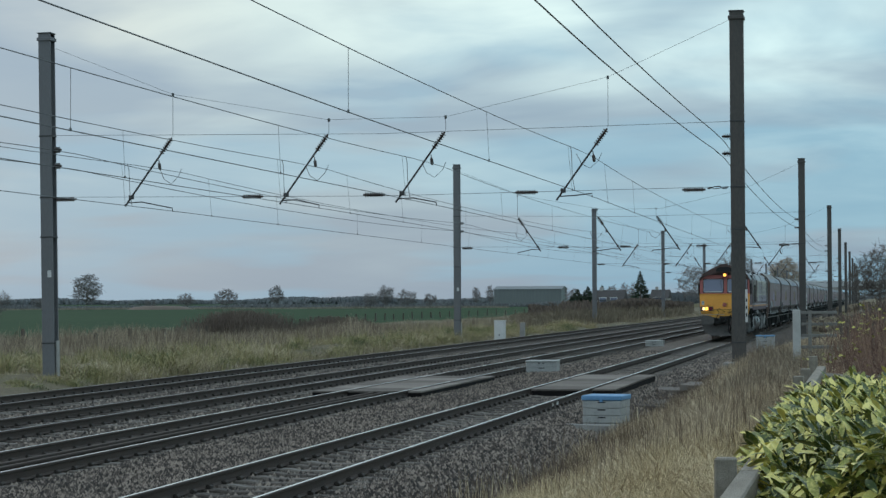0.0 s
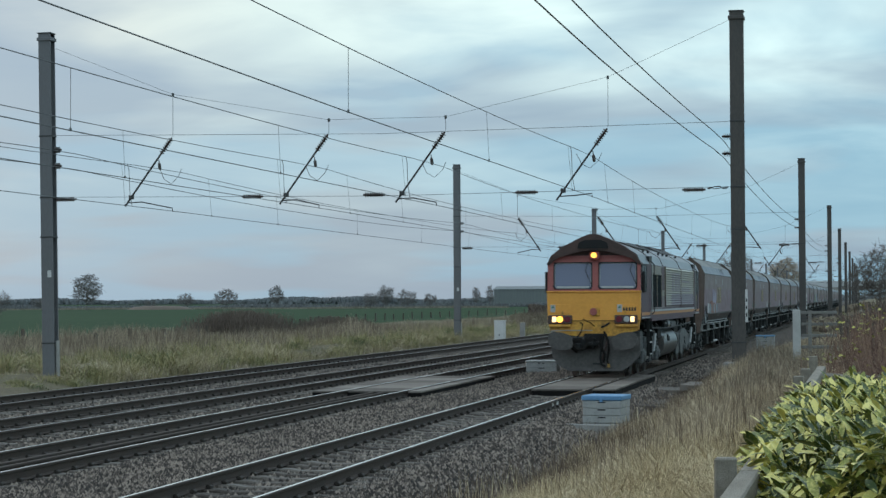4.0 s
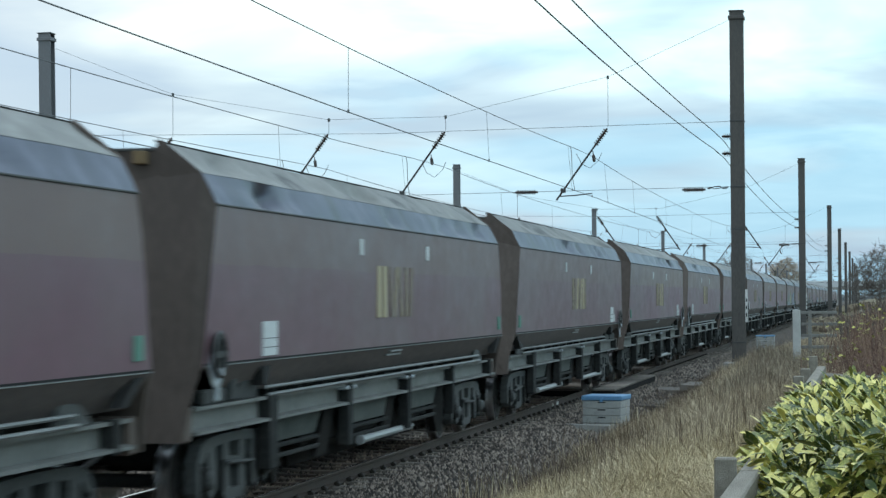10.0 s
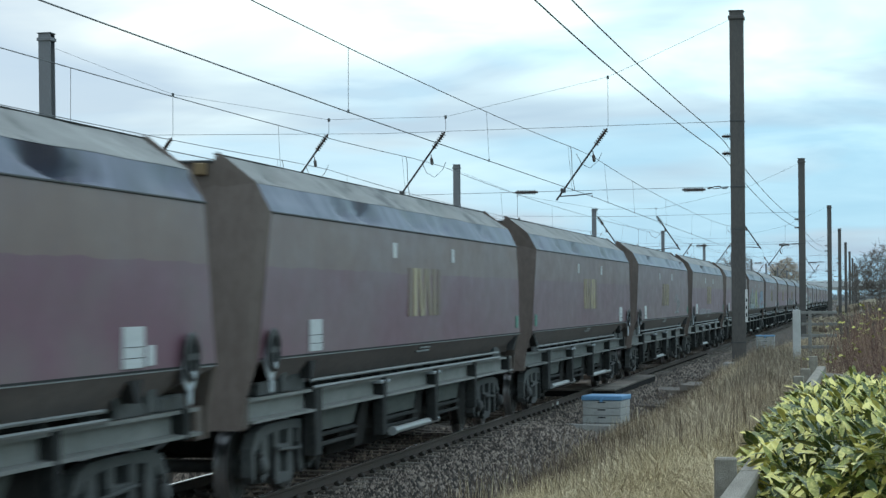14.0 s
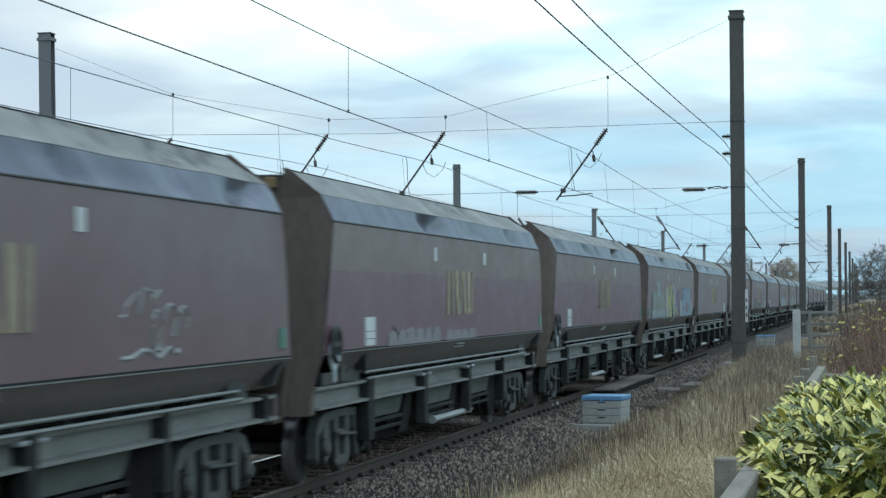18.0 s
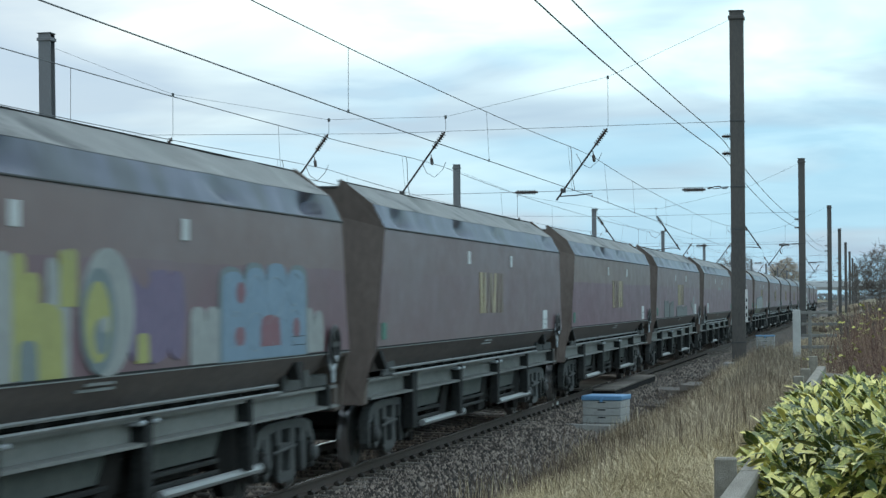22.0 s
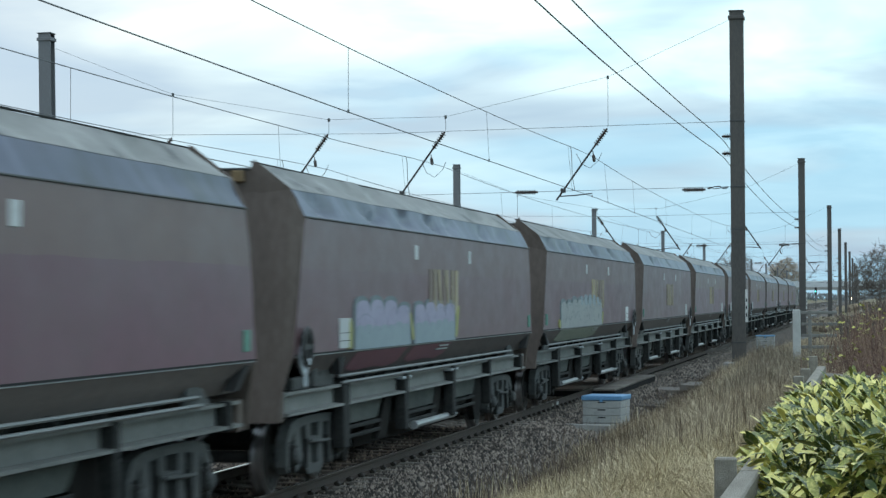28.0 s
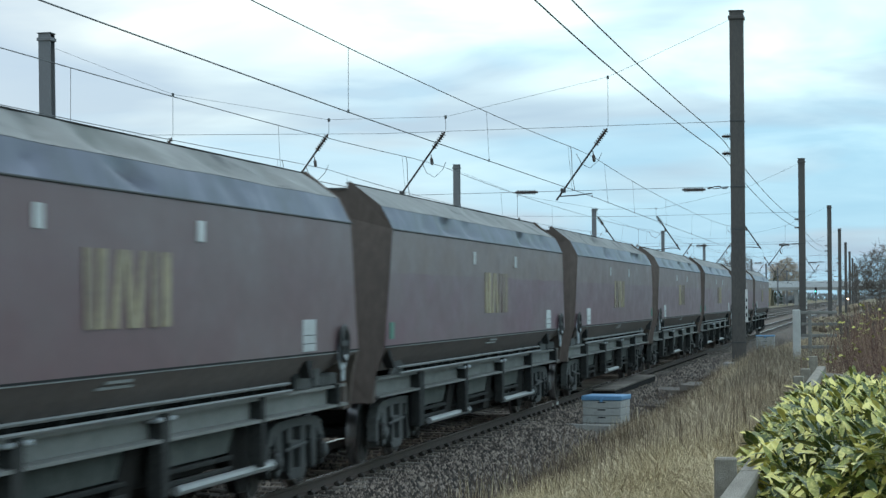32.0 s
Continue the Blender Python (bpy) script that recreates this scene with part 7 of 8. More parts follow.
LABELS = {1: "grimy maroon coal hopper with lilac and orange graffiti", 7: "grimy maroon coal hopper with a thin white scrawl", 8: "grimy maroon coal hopper smeared with grey paint",
          10: "maroon coal hopper covered in green, lime and blue graffiti, no lettering", 13: "grimy maroon coal hopper with dull teal graffiti", 14: "grimy maroon coal hopper with pale paint remains, no lettering",
          15: "maroon coal hopper with lilac bubble graffiti outlined in lime", 16: "maroon coal hopper with chalky white bubble graffiti"}

LOCO = build_loco()
WAGONS = []
for number in range(1, 24):
    label = LABELS.get(number, "grimy maroon steel coal hopper wagon with faded gold lettering")
    WAGONS.append(build_wagon(number, number in TURNED, label, TAGS.get(number, [])))

# ---- an express far down the line ----
express = thing("distant_train", "distant approaching train with a bright headlamp", "train")
part("cab", Shape().loft([[(-1.0, 0, 0.5), (1.0, 0, 0.5), (1.1, 0.3, 1.5), (0.9, 0.9, 2.6), (-0.9, 0.9, 2.6), (-1.1, 0.3, 1.5)], [(-1.35, 4, 0.4), (1.35, 4, 0.4), (1.37, 4, 2.0), (1.0, 4, 3.7), (-1.0, 4, 3.7), (-1.37, 4, 2.0)]]), M_PLOUGH, express)
part("coach", Shape().prism([(-1.35, 0.5), (1.35, 0.5), (1.37, 2.0), (1.0, 3.7), (-1.0, 3.7), (-1.37, 2.0)], "y", 4.05, 90), M_PLOUGH, express)
part("windscreen", Shape().loft([[(-0.8, 0.42, 1.8), (0.8, 0.42, 1.8), (0.7, 0.75, 2.45), (-0.7, 0.75, 2.45)], [(-0.8, 0.5, 1.8), (0.8, 0.5, 1.8), (0.7, 0.85, 2.45), (-0.7, 0.85, 2.45)]]), M_GLASS, express)
for sx in (-0.45, 0.45):
    part("headlamp", Shape().lathe((sx, -0.10, 1.15), (sx, 0.12, 1.15), [(0, 0.34), (1, 0.36)], 12), M_FAR_LAMP, express, "bright white headlamp")


# ---- motion ----
TRAIN_Y = [(0.0, 113.1), (1.0, 99.5), (2.0, 85.75), (3.0, 72.05), (4.5, 52.0), (6.0, 31.75), (7.0, 18.45), (8.0, 5.2), (9.0, -8.25), (10.0, -21.5), (11.0, -34.62), (13.0, -61.0), (16.5, -106.4), (20.0, -151.75), (21.5, -171.15), (24.0, -203.4), (28.0, -254.2), (31.5, -298.0), (32.0, -304.2)]


def train_at(t):
    """Place of the locomotive's front along the line."""
    return float(np.interp(t, [a for a, _ in TRAIN_Y], [b for _, b in TRAIN_Y]))


def spin(ob, r, base, sign):
    """Rolling of a wheelset while it passes near the camera."""
    x, y, z = ob.location
    times = [k / FPS for k in range(0, 32 * FPS + 1) if 6.0 < train_at(k / FPS) + base < 85.0]
    if len(times) < 2:
        times = [0.0, 32.0]
    rows = [(t, pose(x, y, z, sign * math.degrees(-(train_at(t) - train_at(times[0])) / r), 0, 0)) for t in times]
    if times[0] > 0:
        rows.insert(0, (0.0, rows[0][1]))
    if times[-1] < 32.0:
        rows.append((32.0, rows[-1][1]))
    walk(ob, rows)


def motions():
    walk(LOCO, [(t, pose(0, y, 0)) for t, y in TRAIN_Y])
    for i, w in enumerate(WAGONS):
        off = 23.0 + HALF + PITCH_Y * i
        walk(w, [(t, pose(0, y + off, 0, 0, 0, 180 if i + 1 in TURNED else 0)) for t, y in TRAIN_Y])
    for ob, r, where in SPINNERS:
        if isinstance(where, tuple):
            k = where[1]
            spin(ob, r, 23.0 + HALF + PITCH_Y * (k - 1) + where[2], -1 if k in TURNED else 1)
        else:
            spin(ob, r, where, 1)
    walk(express, [(0.0, pose(-4.33, 2960.0, 0)), (16.0, pose(-4.33, 2064.0, 0)), (32.0, pose(-4.33, 1168.0, 0))])


# ---- fence, gate and hedge beside the camera ----
fence = thing("timber_fence", "low weathered grey post and rail fence along the railway boundary", "fence")
for k, y in enumerate((9.8, 20.0, 22.1, 25.2)):
    g = land(6.88, y) - 0.3
    part("post", Shape().box(6.862, 6.962, y - 0.05, y + 0.05, g, 1.487 if k != 3 else 1.53, 0.008), M_WOOD, fence)
for z in (1.36, 0.98, 0.62):
    for a, b in ((5.5, 9.9), (9.91, 13.2), (13.21, 16.7), (16.71, 20.2), (20.21, 25.0)):
        part("rail", Shape().box(6.966, 7.062, a, b - 0.006, z - 0.03, z + 0.06, 0.008), M_WOOD, fence)
for z in (1.30, 0.95):
    part("rail", Shape().path([(6.98, 25.05, z), (7.6, 25.4, z - 0.05), (9.5, 26.2, z - 0.1)], 0.045, 6), M_WOOD, fence)

gate = thing("crossing_gate", "white-painted timber gate and posts at the foot crossing", "gate")
gx0, gy0 = 5.69, 56.0
part("post", Shape().box(gx0 - 0.10, gx0 + 0.10, gy0 - 0.10, gy0 + 0.10, 0.1, 1.90, 0.015), M_OFFWHITE, gate)
for z in (1.82, 1.52, 1.22, 0.92):
    part("rail", Shape().box(gx0 + 0.12, gx0 + 1.05, gy0 - 0.03, gy0 + 0.03, z - 0.04, z + 0.04, 0.008), M_RAIL_WHITE, gate)
part("stile", Shape().box(gx0 + 0.30, gx0 + 0.39, gy0 - 0.075, gy0 - 0.034, 0.7, 1.88, 0.008), M_RAIL_WHITE, gate)


def blades(name, count, place, height, width, mat, label, seed, bend=0.35, lay=0.0):
    """Many bent grass blades as one mesh: place(rng, n) gives x, y, ground height and vigour; lay: how far neighbours lean the same way."""
    r = np.random.default_rng(seed)
    x, y, z, hs = place(r, count)
    n = len(x)
    h = height * hs * r.uniform(0.45, 1.25, n)
    a = r.uniform(0, 6.283, n)
    if lay:
        drift = np.array([9.0 * noise.noise(Vector((p * 0.9, q * 0.45, 31.0))) for p, q in zip(x, y)])
        a = np.where(r.uniform(0, 1, n) < lay, drift + r.normal(0, 0.7, n), a)
    b = bend * r.uniform(0.15, 1.35, n)
    lean_x, lean_y = np.cos(a) * h * b, np.sin(a) * h * b
    w = width * r.uniform(0.6, 1.4, n)
    turn_by = r.uniform(-0.9, 0.9, n)
    wx, wy = np.cos(turn_by), np.sin(turn_by)
    v = np.empty((n, 7, 3))
    for i, (t, ww) in enumerate(((0, -1), (0, 1), (0.38, 0.9), (0.38, -0.9), (0.72, 0.6), (0.72, -0.6), (1, 0))):
        v[:, i, 0] = x + lean_x * t ** 2.0 + wx * w * ww * 0.5
        v[:, i, 1] = y + lean_y * t ** 2.0 + wy * w * ww * 0.5
        v[:, i, 2] = z + h * (t - 0.42 * t ** 2.2 * np.minimum(b, 1.4)) - 0.03
    k = (np.arange(n) * 7)[:, None]
    f = np.concatenate([k + np.array([t]) for t in ((0, 1, 2), (0, 2, 3), (3, 2, 4), (3, 4, 5), (5, 4, 6))])
    return tagged(new(name, raw_mesh(name, v.reshape(-1, 3), f, mat)), label, "grass", kind="stuff")


def bank(r, n):
    y = 14 + 86 * r.uniform(0, 1, n) ** 1.6
    edge = np.array([noise.noise(Vector((0, b * 0.22, 4.0))) * 0.45 + noise.noise(Vector((3, b * 0.9, 4.0))) * 0.2 for b in y])
    x = 3.3 - 0.6 * np.clip((26 - y) / 6, 0, 1) + edge + (r.uniform(0, 1, n) ** 1.0) * 4.3
    patch = np.array([noise.noise(Vector((a * 1.0, b * 0.5, 2.0))) + 0.5 * noise.noise(Vector((a * 3.0, b * 1.8, 8.0))) for a, b in zip(x, y)])
    keep = (patch > -0.15) | (r.uniform(0, 1, n) < 0.25)
    x, y, patch = x[keep], y[keep], patch[keep]
    return x, y, np.array([land(a, b) for a, b in zip(x, y)]), 0.40 + 0.50 * patch + 0.55 * np.clip((x - 3.3) / 1.9, 0, 1)


def cess(r, n):
    y = 15 + 50 * r.uniform(0, 1, n) ** 1.8
    x = 1.9 + r.uniform(0, 1, n) * (1.0 + 1.0 * np.clip((y - 24) / 10, 0, 1))
    keep = r.uniform(0, 1, n) < ((x - 1.8) / 1.4) ** 1.5
    x, y = x[keep], y[keep]
    return x, y, np.array([max(land(a, b), bed(a, b)) for a, b in zip(x, y)]), np.full(len(x), 1.0)


def left_verge(r, n):
    x = -13.6 - 32 * r.uniform(0, 1, n) ** 1.3
    y = 45 + 330 * r.uniform(0, 1, n) ** 1.7
    keep = ~((x > -17.2) & (y > 49) & (y < 58.4))
    x, y = x[keep], y[keep]
    patch = np.array([noise.noise(Vector((a * 0.25, b * 0.09, 6.0))) for a, b in zip(x, y)])
    return x, y, np.array([land(a, b) for a, b in zip(x, y)]), 0.75 + 1.1 * patch + 0.5 * np.array([max(0, noise.noise(Vector((a * 0.9, b * 0.35, 16.0)))) for a, b in zip(x, y)])


def near_bank(r, n):
    x, y, z, h = bank(r, n)
    k = y < 29 + r.normal(0, 3.0, len(y))
    return x[k], y[k], z[k], h[k]


def far_part_of_bank(r, n):
    x, y, z, h = bank(r, n)
    k = y > 28 + r.normal(0, 3.0, len(y))
    x, y, h = x[k] - 0.45, y[k], h[k]
    return x, y, np.array([max(land(a, b), bed(a, b)) for a, b in zip(x, y)]), h


blades("brown_grass", 190000, far_part_of_bank, 0.46, 0.0055, M_BROWN_GRASS, "brown and straw-coloured rough grass on the bank", 25, 1.0, 0.5)
blades("dry_grass", 300000, near_bank, 0.44, 0.0045, M_GRASS, "tangled dry straw-coloured grass on the bank", 5, 1.5, 0.6)


def bank_stalks(r, n):
    x, y, z, h = bank(r, n * 3)
    far = (y > 24) & (y < 70)
    x, y, z = x[far], y[far], z[far]
    return x, y, z, 0.7 + 0.5 * np.clip((x - 3.0) / 2.0, 0, 1)


blades("dead_stalks", 3600, bank_stalks, 0.58, 0.0042, M_WEED, "upright dead brown stalks among the grass", 15, 0.12)
def edge_stalks(r, n):
    x, y = r.uniform(2.5, 4.6, n), r.uniform(19, 44, n)
    patch = np.array([noise.noise(Vector((a * 0.9, b * 0.5, 41.0))) for a, b in zip(x, y)])
    keep = patch > r.uniform(-0.1, 0.5, n)
    x, y = x[keep], y[keep]
    return x, y, np.array([max(land(a, b), bed(a, b)) for a, b in zip(x, y)]), r.uniform(0.6, 1.3, len(x))


blades("pale_stalks", 2600, edge_stalks, 0.50, 0.0045, M_GRASS, "thin pale stalks standing along the edge of the stone", 51, 0.25)
blades("dead_weeds", 26000, cess, 0.30, 0.007, M_WEED, "dark dead brown weeds beside the ballast", 6, 0.8)
blades("verge_grass", 120000, left_verge, 0.40, 0.014, M_GRASS_MIX, "rough tufted brown and green grass across the verge", 7, 0.9, 0.5)


def fence_line(r, n):
    x, y = r.uniform(-50, -20, n), r.uniform(88, 175, n)
    patch = np.array([noise.noise(Vector((a * 0.3, b * 0.1, 26.0))) for a, b in zip(x, y)])
    keep = patch > r.uniform(-0.4, 0.3, n)
    x, y, patch = x[keep], y[keep], patch[keep]
    return x, y, np.array([land(a, b) for a, b in zip(x, y)]), 0.6 + 1.2 * patch


def tufts(r, n):
    """Domed tussocks: blades tallest in the middle of each."""
    m = 460
    cx, cy = -14.6 - 14 * r.uniform(0, 1, m) ** 1.5, 48 + 125 * r.uniform(0, 1, m) ** 1.5
    size, tall = r.uniform(0.35, 0.85, m), r.uniform(0.6, 1.35, m)
    k = r.integers(0, m, n)
    dx, dy = r.normal(0, 0.55, n), r.normal(0, 0.55, n)
    x, y = np.minimum(cx[k] + dx * size[k], -13.9), cy[k] + dy * size[k] * 1.3
    # a trodden strip in front of the mast
    vigour = tall[k] * np.exp(-(dx * dx + dy * dy) * 0.9) * np.where((x > -17.2) & (y > 49) & (y < 58.4), 0.35, 1.0)
    return x, y, np.array([land(a, b) for a, b in zip(x, y)]), vigour


def far_bank(r, n):
    px, y = r.uniform(900, 1225, n), r.uniform(170, 330, n)
    x = EYE.x - np.tan(YAW - np.arctan((px - 784.0) / 3729.8)) * y
    keep = x < -15.5
    x, y = x[keep], y[keep]
    patch = np.array([noise.noise(Vector((p * 0.2, q * 0.06, 46.0))) for p, q in zip(x, y)])
    return x, y, np.array([land(p, q) for p, q in zip(x, y)]), (0.8 + 1.0 * patch) * np.clip((px[keep] - 880) / 90, 0.2, 1)


def mast_clump(r, n):
    x, y = 4.3 + 2.6 * r.uniform(0, 1, n) ** 0.8, r.uniform(44, 62, n)
    patch = np.array([noise.noise(Vector((p * 1.3, q * 0.5, 61.0))) for p, q in zip(x, y)])
    keep = patch > r.uniform(-0.5, 0.4, n)
    x, y, patch = x[keep], y[keep], patch[keep]
    return x, y, np.array([land(p, q) for p, q in zip(x, y)]), 0.7 + 0.7 * patch


blades("tall_pale_grass", 16000, mast_clump, 0.72, 0.011, M_TALL, "tall pale dead grass by the foot of the mast", 37, 0.5, 0.4)
M_TUFT = material("tussock_grass", [(0.065, 0.098, 0.043), (0.18, 0.18, 0.08), (0.40, 0.355, 0.165), (0.31, 0.255, 0.17), (0.62, 0.53, 0.36)], 0.9, scale=0.26, fine=1.0, bump=0, island=0.16, spread=(0.36, 0.64), stretch=(1, 0.4, 1))
blades("tall_pale_grass", 52000, fence_line, 1.08, 0.019, M_TALL, "tall pale dead grass along the field fence", 17, 0.35)
blades("tall_brown_grass", 30000, far_bank, 1.35, 0.05, M_FAR_BANK, "tall brown grass and scrub on the far verge", 27, 0.5)
blades("grass_tussocks", 150000, tufts, 0.76, 0.014, M_TUFT, "yellow-green and straw tussocks on the verge", 18, 1.2)

# ---- laurel hedge in front ----
def leaf_shape(scale, seed):
    r = random.Random(seed)
    s, n = Shape(), 6
    left, mid, right = [], [], []
    curl, fold = r.uniform(0.05, 0.25), r.uniform(0.10, 0.30)
    for k in range(n + 1):
        u = k / n
        w = 0.165 * math.sin(math.pi * min(1, u * 0.97 + 0.015)) ** 0.85
        z = -curl * u * u
        mid.append((0, u * scale, z * scale))
        left.append((-w * scale, u * scale, (z + fold * w) * scale))
        right.append((w * scale, u * scale, (z + fold * w) * scale))
    m = n + 1
    return s.add(left + mid + right, [(i, i + 1, m + i + 1, m + i) for i in range(n)] + [(m + i, m + i + 1, 2 * m + i + 1, 2 * m + i) for i in range(n)])


def hedge_edge(y):
    return 7.16 - 0.18 * min(1.0, max(0.0, (y - 8.6) / 2.2))


def hedge_top(x, y):
    rim = min(1.0, max(0.0, (x - hedge_edge(y) + 0.06) / 0.55))
    low = 1.05 + 0.36 * min(1.0, max(0.0, (y - 8.8) / 1.6))
    return low + (1.71 - low - 0.028 * max(0, y - 11.5)) * rim ** 0.72 + 0.05 * noise.noise(Vector((x * 4, y * 2.2, 1)))


hedge = thing("laurel_hedge", "spotted yellow-green laurel hedge with large glossy leaves", "hedge")
stems = Shape()
hr = random.Random(12)
tips = []
for k in range(1050):
    y = hr.uniform(8.6, 18.2)
    x = hr.uniform(hedge_edge(y), 8.5)
    t = hedge_top(x, y) + (hr.uniform(0.0, 0.07) if hr.random() < 0.14 else hr.uniform(-0.09, -0.01))
    tips.append((x, y, t))
    b = (7.7 + (x - 7.7) * 0.5, 11.5 + (y - 11.5) * 0.8, land(x, y) - 0.05)
    stems.path([b, ((x + b[0]) / 2 + hr.uniform(-0.1, 0.1), (y + b[1]) / 2, b[2] + (t - b[2]) * 0.55), (x, y, t - 0.04)], 0.008, 4)
tagged(part("stem_mass", stems, M_STEM, hedge), "", kind="stuff")
leaf_forms = [leaf_shape(1.0, k) for k in range(5)]


def leaf_poses():
    out = []
    for x, y, t in tips:
        for ring in range(3):
            for q in range(5 if ring else 4):
                a = q * 2.4 + ring * 1.1 + hr.uniform(-0.4, 0.4)
                drop = ring * 0.11 + hr.uniform(0, 0.05)
                up = (50, 25, 0)[ring] + hr.uniform(-22, 18)
                size = hr.uniform(0.055, 0.135) * (0.8 if ring == 0 else 1.0)
                m = pose(x + hr.uniform(-0.02, 0.02), y + hr.uniform(-0.02, 0.02), t - drop, 0, 0, math.degrees(a)) @ pose(0, 0.015, 0, up, hr.uniform(-25, 25), 0) @ Matrix.Scale(size, 4)
                out.append(m)
    # the face of the hedge towards the track and the camera
    for k in range(6400):
        if hr.random() < 0.5:
            y = hr.uniform(8.6, 18.2)
            x = hedge_edge(y) + hr.uniform(-0.03, 0.14)
        else:
            x, y = hr.uniform(7.12, 8.3), 8.6 + hr.uniform(-0.06, 0.14)
        t = hedge_top(max(x, 7.0), y)
        z = hr.uniform(0.85 if y < 8.9 else 1.25, max(t, 1.3))
        a = hr.uniform(0, 360)
        out.append(pose(x, y, z, 0, 0, a) @ pose(0, 0, 0, hr.uniform(-40, 55), hr.uniform(-40, 40), 0) @ Matrix.Scale(hr.uniform(0.05, 0.13), 4))
    return out


poses = leaf_poses()
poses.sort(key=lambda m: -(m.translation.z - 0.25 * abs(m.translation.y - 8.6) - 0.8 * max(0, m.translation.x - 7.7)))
leaf_meshes = []
for f in leaf_forms:
    f.slots, f.m = [M_LEAF_ONE], [0] * len(f.f)
    me = f.mesh("leaf", True)
    leaf_meshes.append(me)
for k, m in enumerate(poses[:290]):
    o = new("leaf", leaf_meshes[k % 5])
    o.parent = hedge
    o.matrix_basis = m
rest_v, rest_f = [], []
count = 0
for k, m in enumerate(poses[290:]):
    f = leaf_forms[k % 5]
    a = np.array(m)
    v = np.array(f.v) @ a[:3, :3].T + a[:3, 3]
    rest_v.append(v)
    rest_f.append(np.array(f.f) + count)
    count += len(v)
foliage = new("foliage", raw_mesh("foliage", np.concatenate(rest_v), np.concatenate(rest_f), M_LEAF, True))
foliage.parent = hedge
tagged(foliage, "mass of glossy spotted leaves", kind="stuff")


# ---- shrubs and trees ----
def branches(seed, height, spread, count, droop=0.0):
    """A tapered trunk and limbs that reach out to points spread through a rounded crown, each from the nearest wood."""
    r = random.Random(seed)
    limbs, twigs = [], []
    top, low = height * 0.97, height * 0.20
    mid, half, wide = (top + low) / 2, (top - low) / 2, height * 0.34 * spread
    trunk_top = height * 0.52
    wood = []
    p = Vector((0, 0, -0.5))
    for k in range(6):
        q = Vector((r.gauss(0, 0.012) * height, r.gauss(0, 0.012) * height, trunk_top * (k + 1) / 6))
        limbs.append((p, p.lerp(q, 0.5), q, height * 0.022 * (1 - k / 9)))
        if k:
            wood.append((q, height * 0.014))
        p = q
    goals = []
    while len(goals) < count:
        v = Vector((r.uniform(-1, 1), r.uniform(-1, 1), r.uniform(-1, 1)))
        if 0.12 < v.length < 1.0 + 0.12 * math.sin(5 * v.x + seed) * math.cos(4 * v.z):
            goals.append(Vector((v.x * wide, v.y * wide, mid + v.z * half)))
    goals.sort(key=lambda g: (g - Vector((0, 0, trunk_top * 0.8))).length)
    for g in goals:
        near, rad = min(wood, key=lambda w: (w[0] - g).length + 0.5 * max(0, w[0].z - g.z))
        bend = near.lerp(g, 0.5) + Vector((0, 0, (near - g).length * (0.12 - droop)))
        nr = max(rad * 0.72, height * 0.0022)
        (limbs if rad > height * 0.009 else twigs).append((near, bend, g, nr))
        wood += [(bend, nr), (g, nr * 0.8)]
        for _ in range(5):
            e = g + Vector((r.gauss(0, 1), r.gauss(0, 1), r.gauss(0.25 - 2.5 * droop, 0.8))) * height * 0.05
            twigs.append((g, g.lerp(e, 0.5) + Vector((0, 0, 0.01 * height)), e, height * 0.0018))
    return limbs, twigs, 1.0


def limb_shape(rows, k, n=4, least=0.0):
    s = Shape()
    for a, b, c, rad in rows:
        r1 = max(rad, least)
        s.rod(a * k, b * k, r1, n, r1 * 0.85)
        s.rod(b * k, c * k, r1 * 0.85, n, r1 * 0.6)
    return s


def bare_tree(x, y, height, seed, label, spread=1.0, count=170, least=0.03, mat=M_HAZED_BARK, droop=0.0, group="bare trees"):
    limbs, twigs, k = branches(seed, height, spread, int(count * 1.4), droop)
    t = thing("bare_tree", label, "tree", group, m=pose(x, y, land(x, y) - 0.3))
    # trees past 400 m take the bark colour paled for haze
    part("trunk", limb_shape(limbs, k, 5, least * 1.3), M_BARK if y < 400 else M_HAZED_BARK, t)
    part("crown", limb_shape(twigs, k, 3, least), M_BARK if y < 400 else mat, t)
    return t


def twig_bush(name, x, y, w, d, h, count, seed, mat, label, least=0.008, kind="", leaves=0, category="bush", sway=0.3):
    r = random.Random(seed)
    b = thing(name, label, category, m=pose(x, y, land(x, y)), kind=kind)
    s, lf = Shape(), Shape()
    for k in range(count):
        px, py = r.gauss(0, w * 0.42), r.gauss(0, d * 0.42)
        hh = h * r.uniform(0.5, 1.05) * math.exp(-(px / w) ** 2 * 0.8)
        tx, ty = px + r.gauss(0, sway) * hh, py + r.gauss(0, sway) * hh
        mid = Vector(((px + tx) / 2 + r.gauss(0, 0.05), (py + ty) / 2, hh * 0.55))
        s.path([(px, py, -0.05), mid, (tx, ty, hh)], least, 3)
        for q in range(3):
            u = r.uniform(0.4, 0.95)
            p = Vector((px, py, 0)).lerp(Vector((tx, ty, hh)), u)
            s.rod(p, p + Vector((r.gauss(0, 0.16), r.gauss(0, 0.16), r.uniform(0.1, 0.35) * hh * 0.5)), least * 0.7, 3)
        if k < leaves:
            for q in range(4):
                p = Vector((tx, ty, hh)) + Vector((r.gauss(0, 0.06), r.gauss(0, 0.06), r.uniform(-0.15, 0.05)))
                a, e = r.uniform(0, 6.28), 0.05
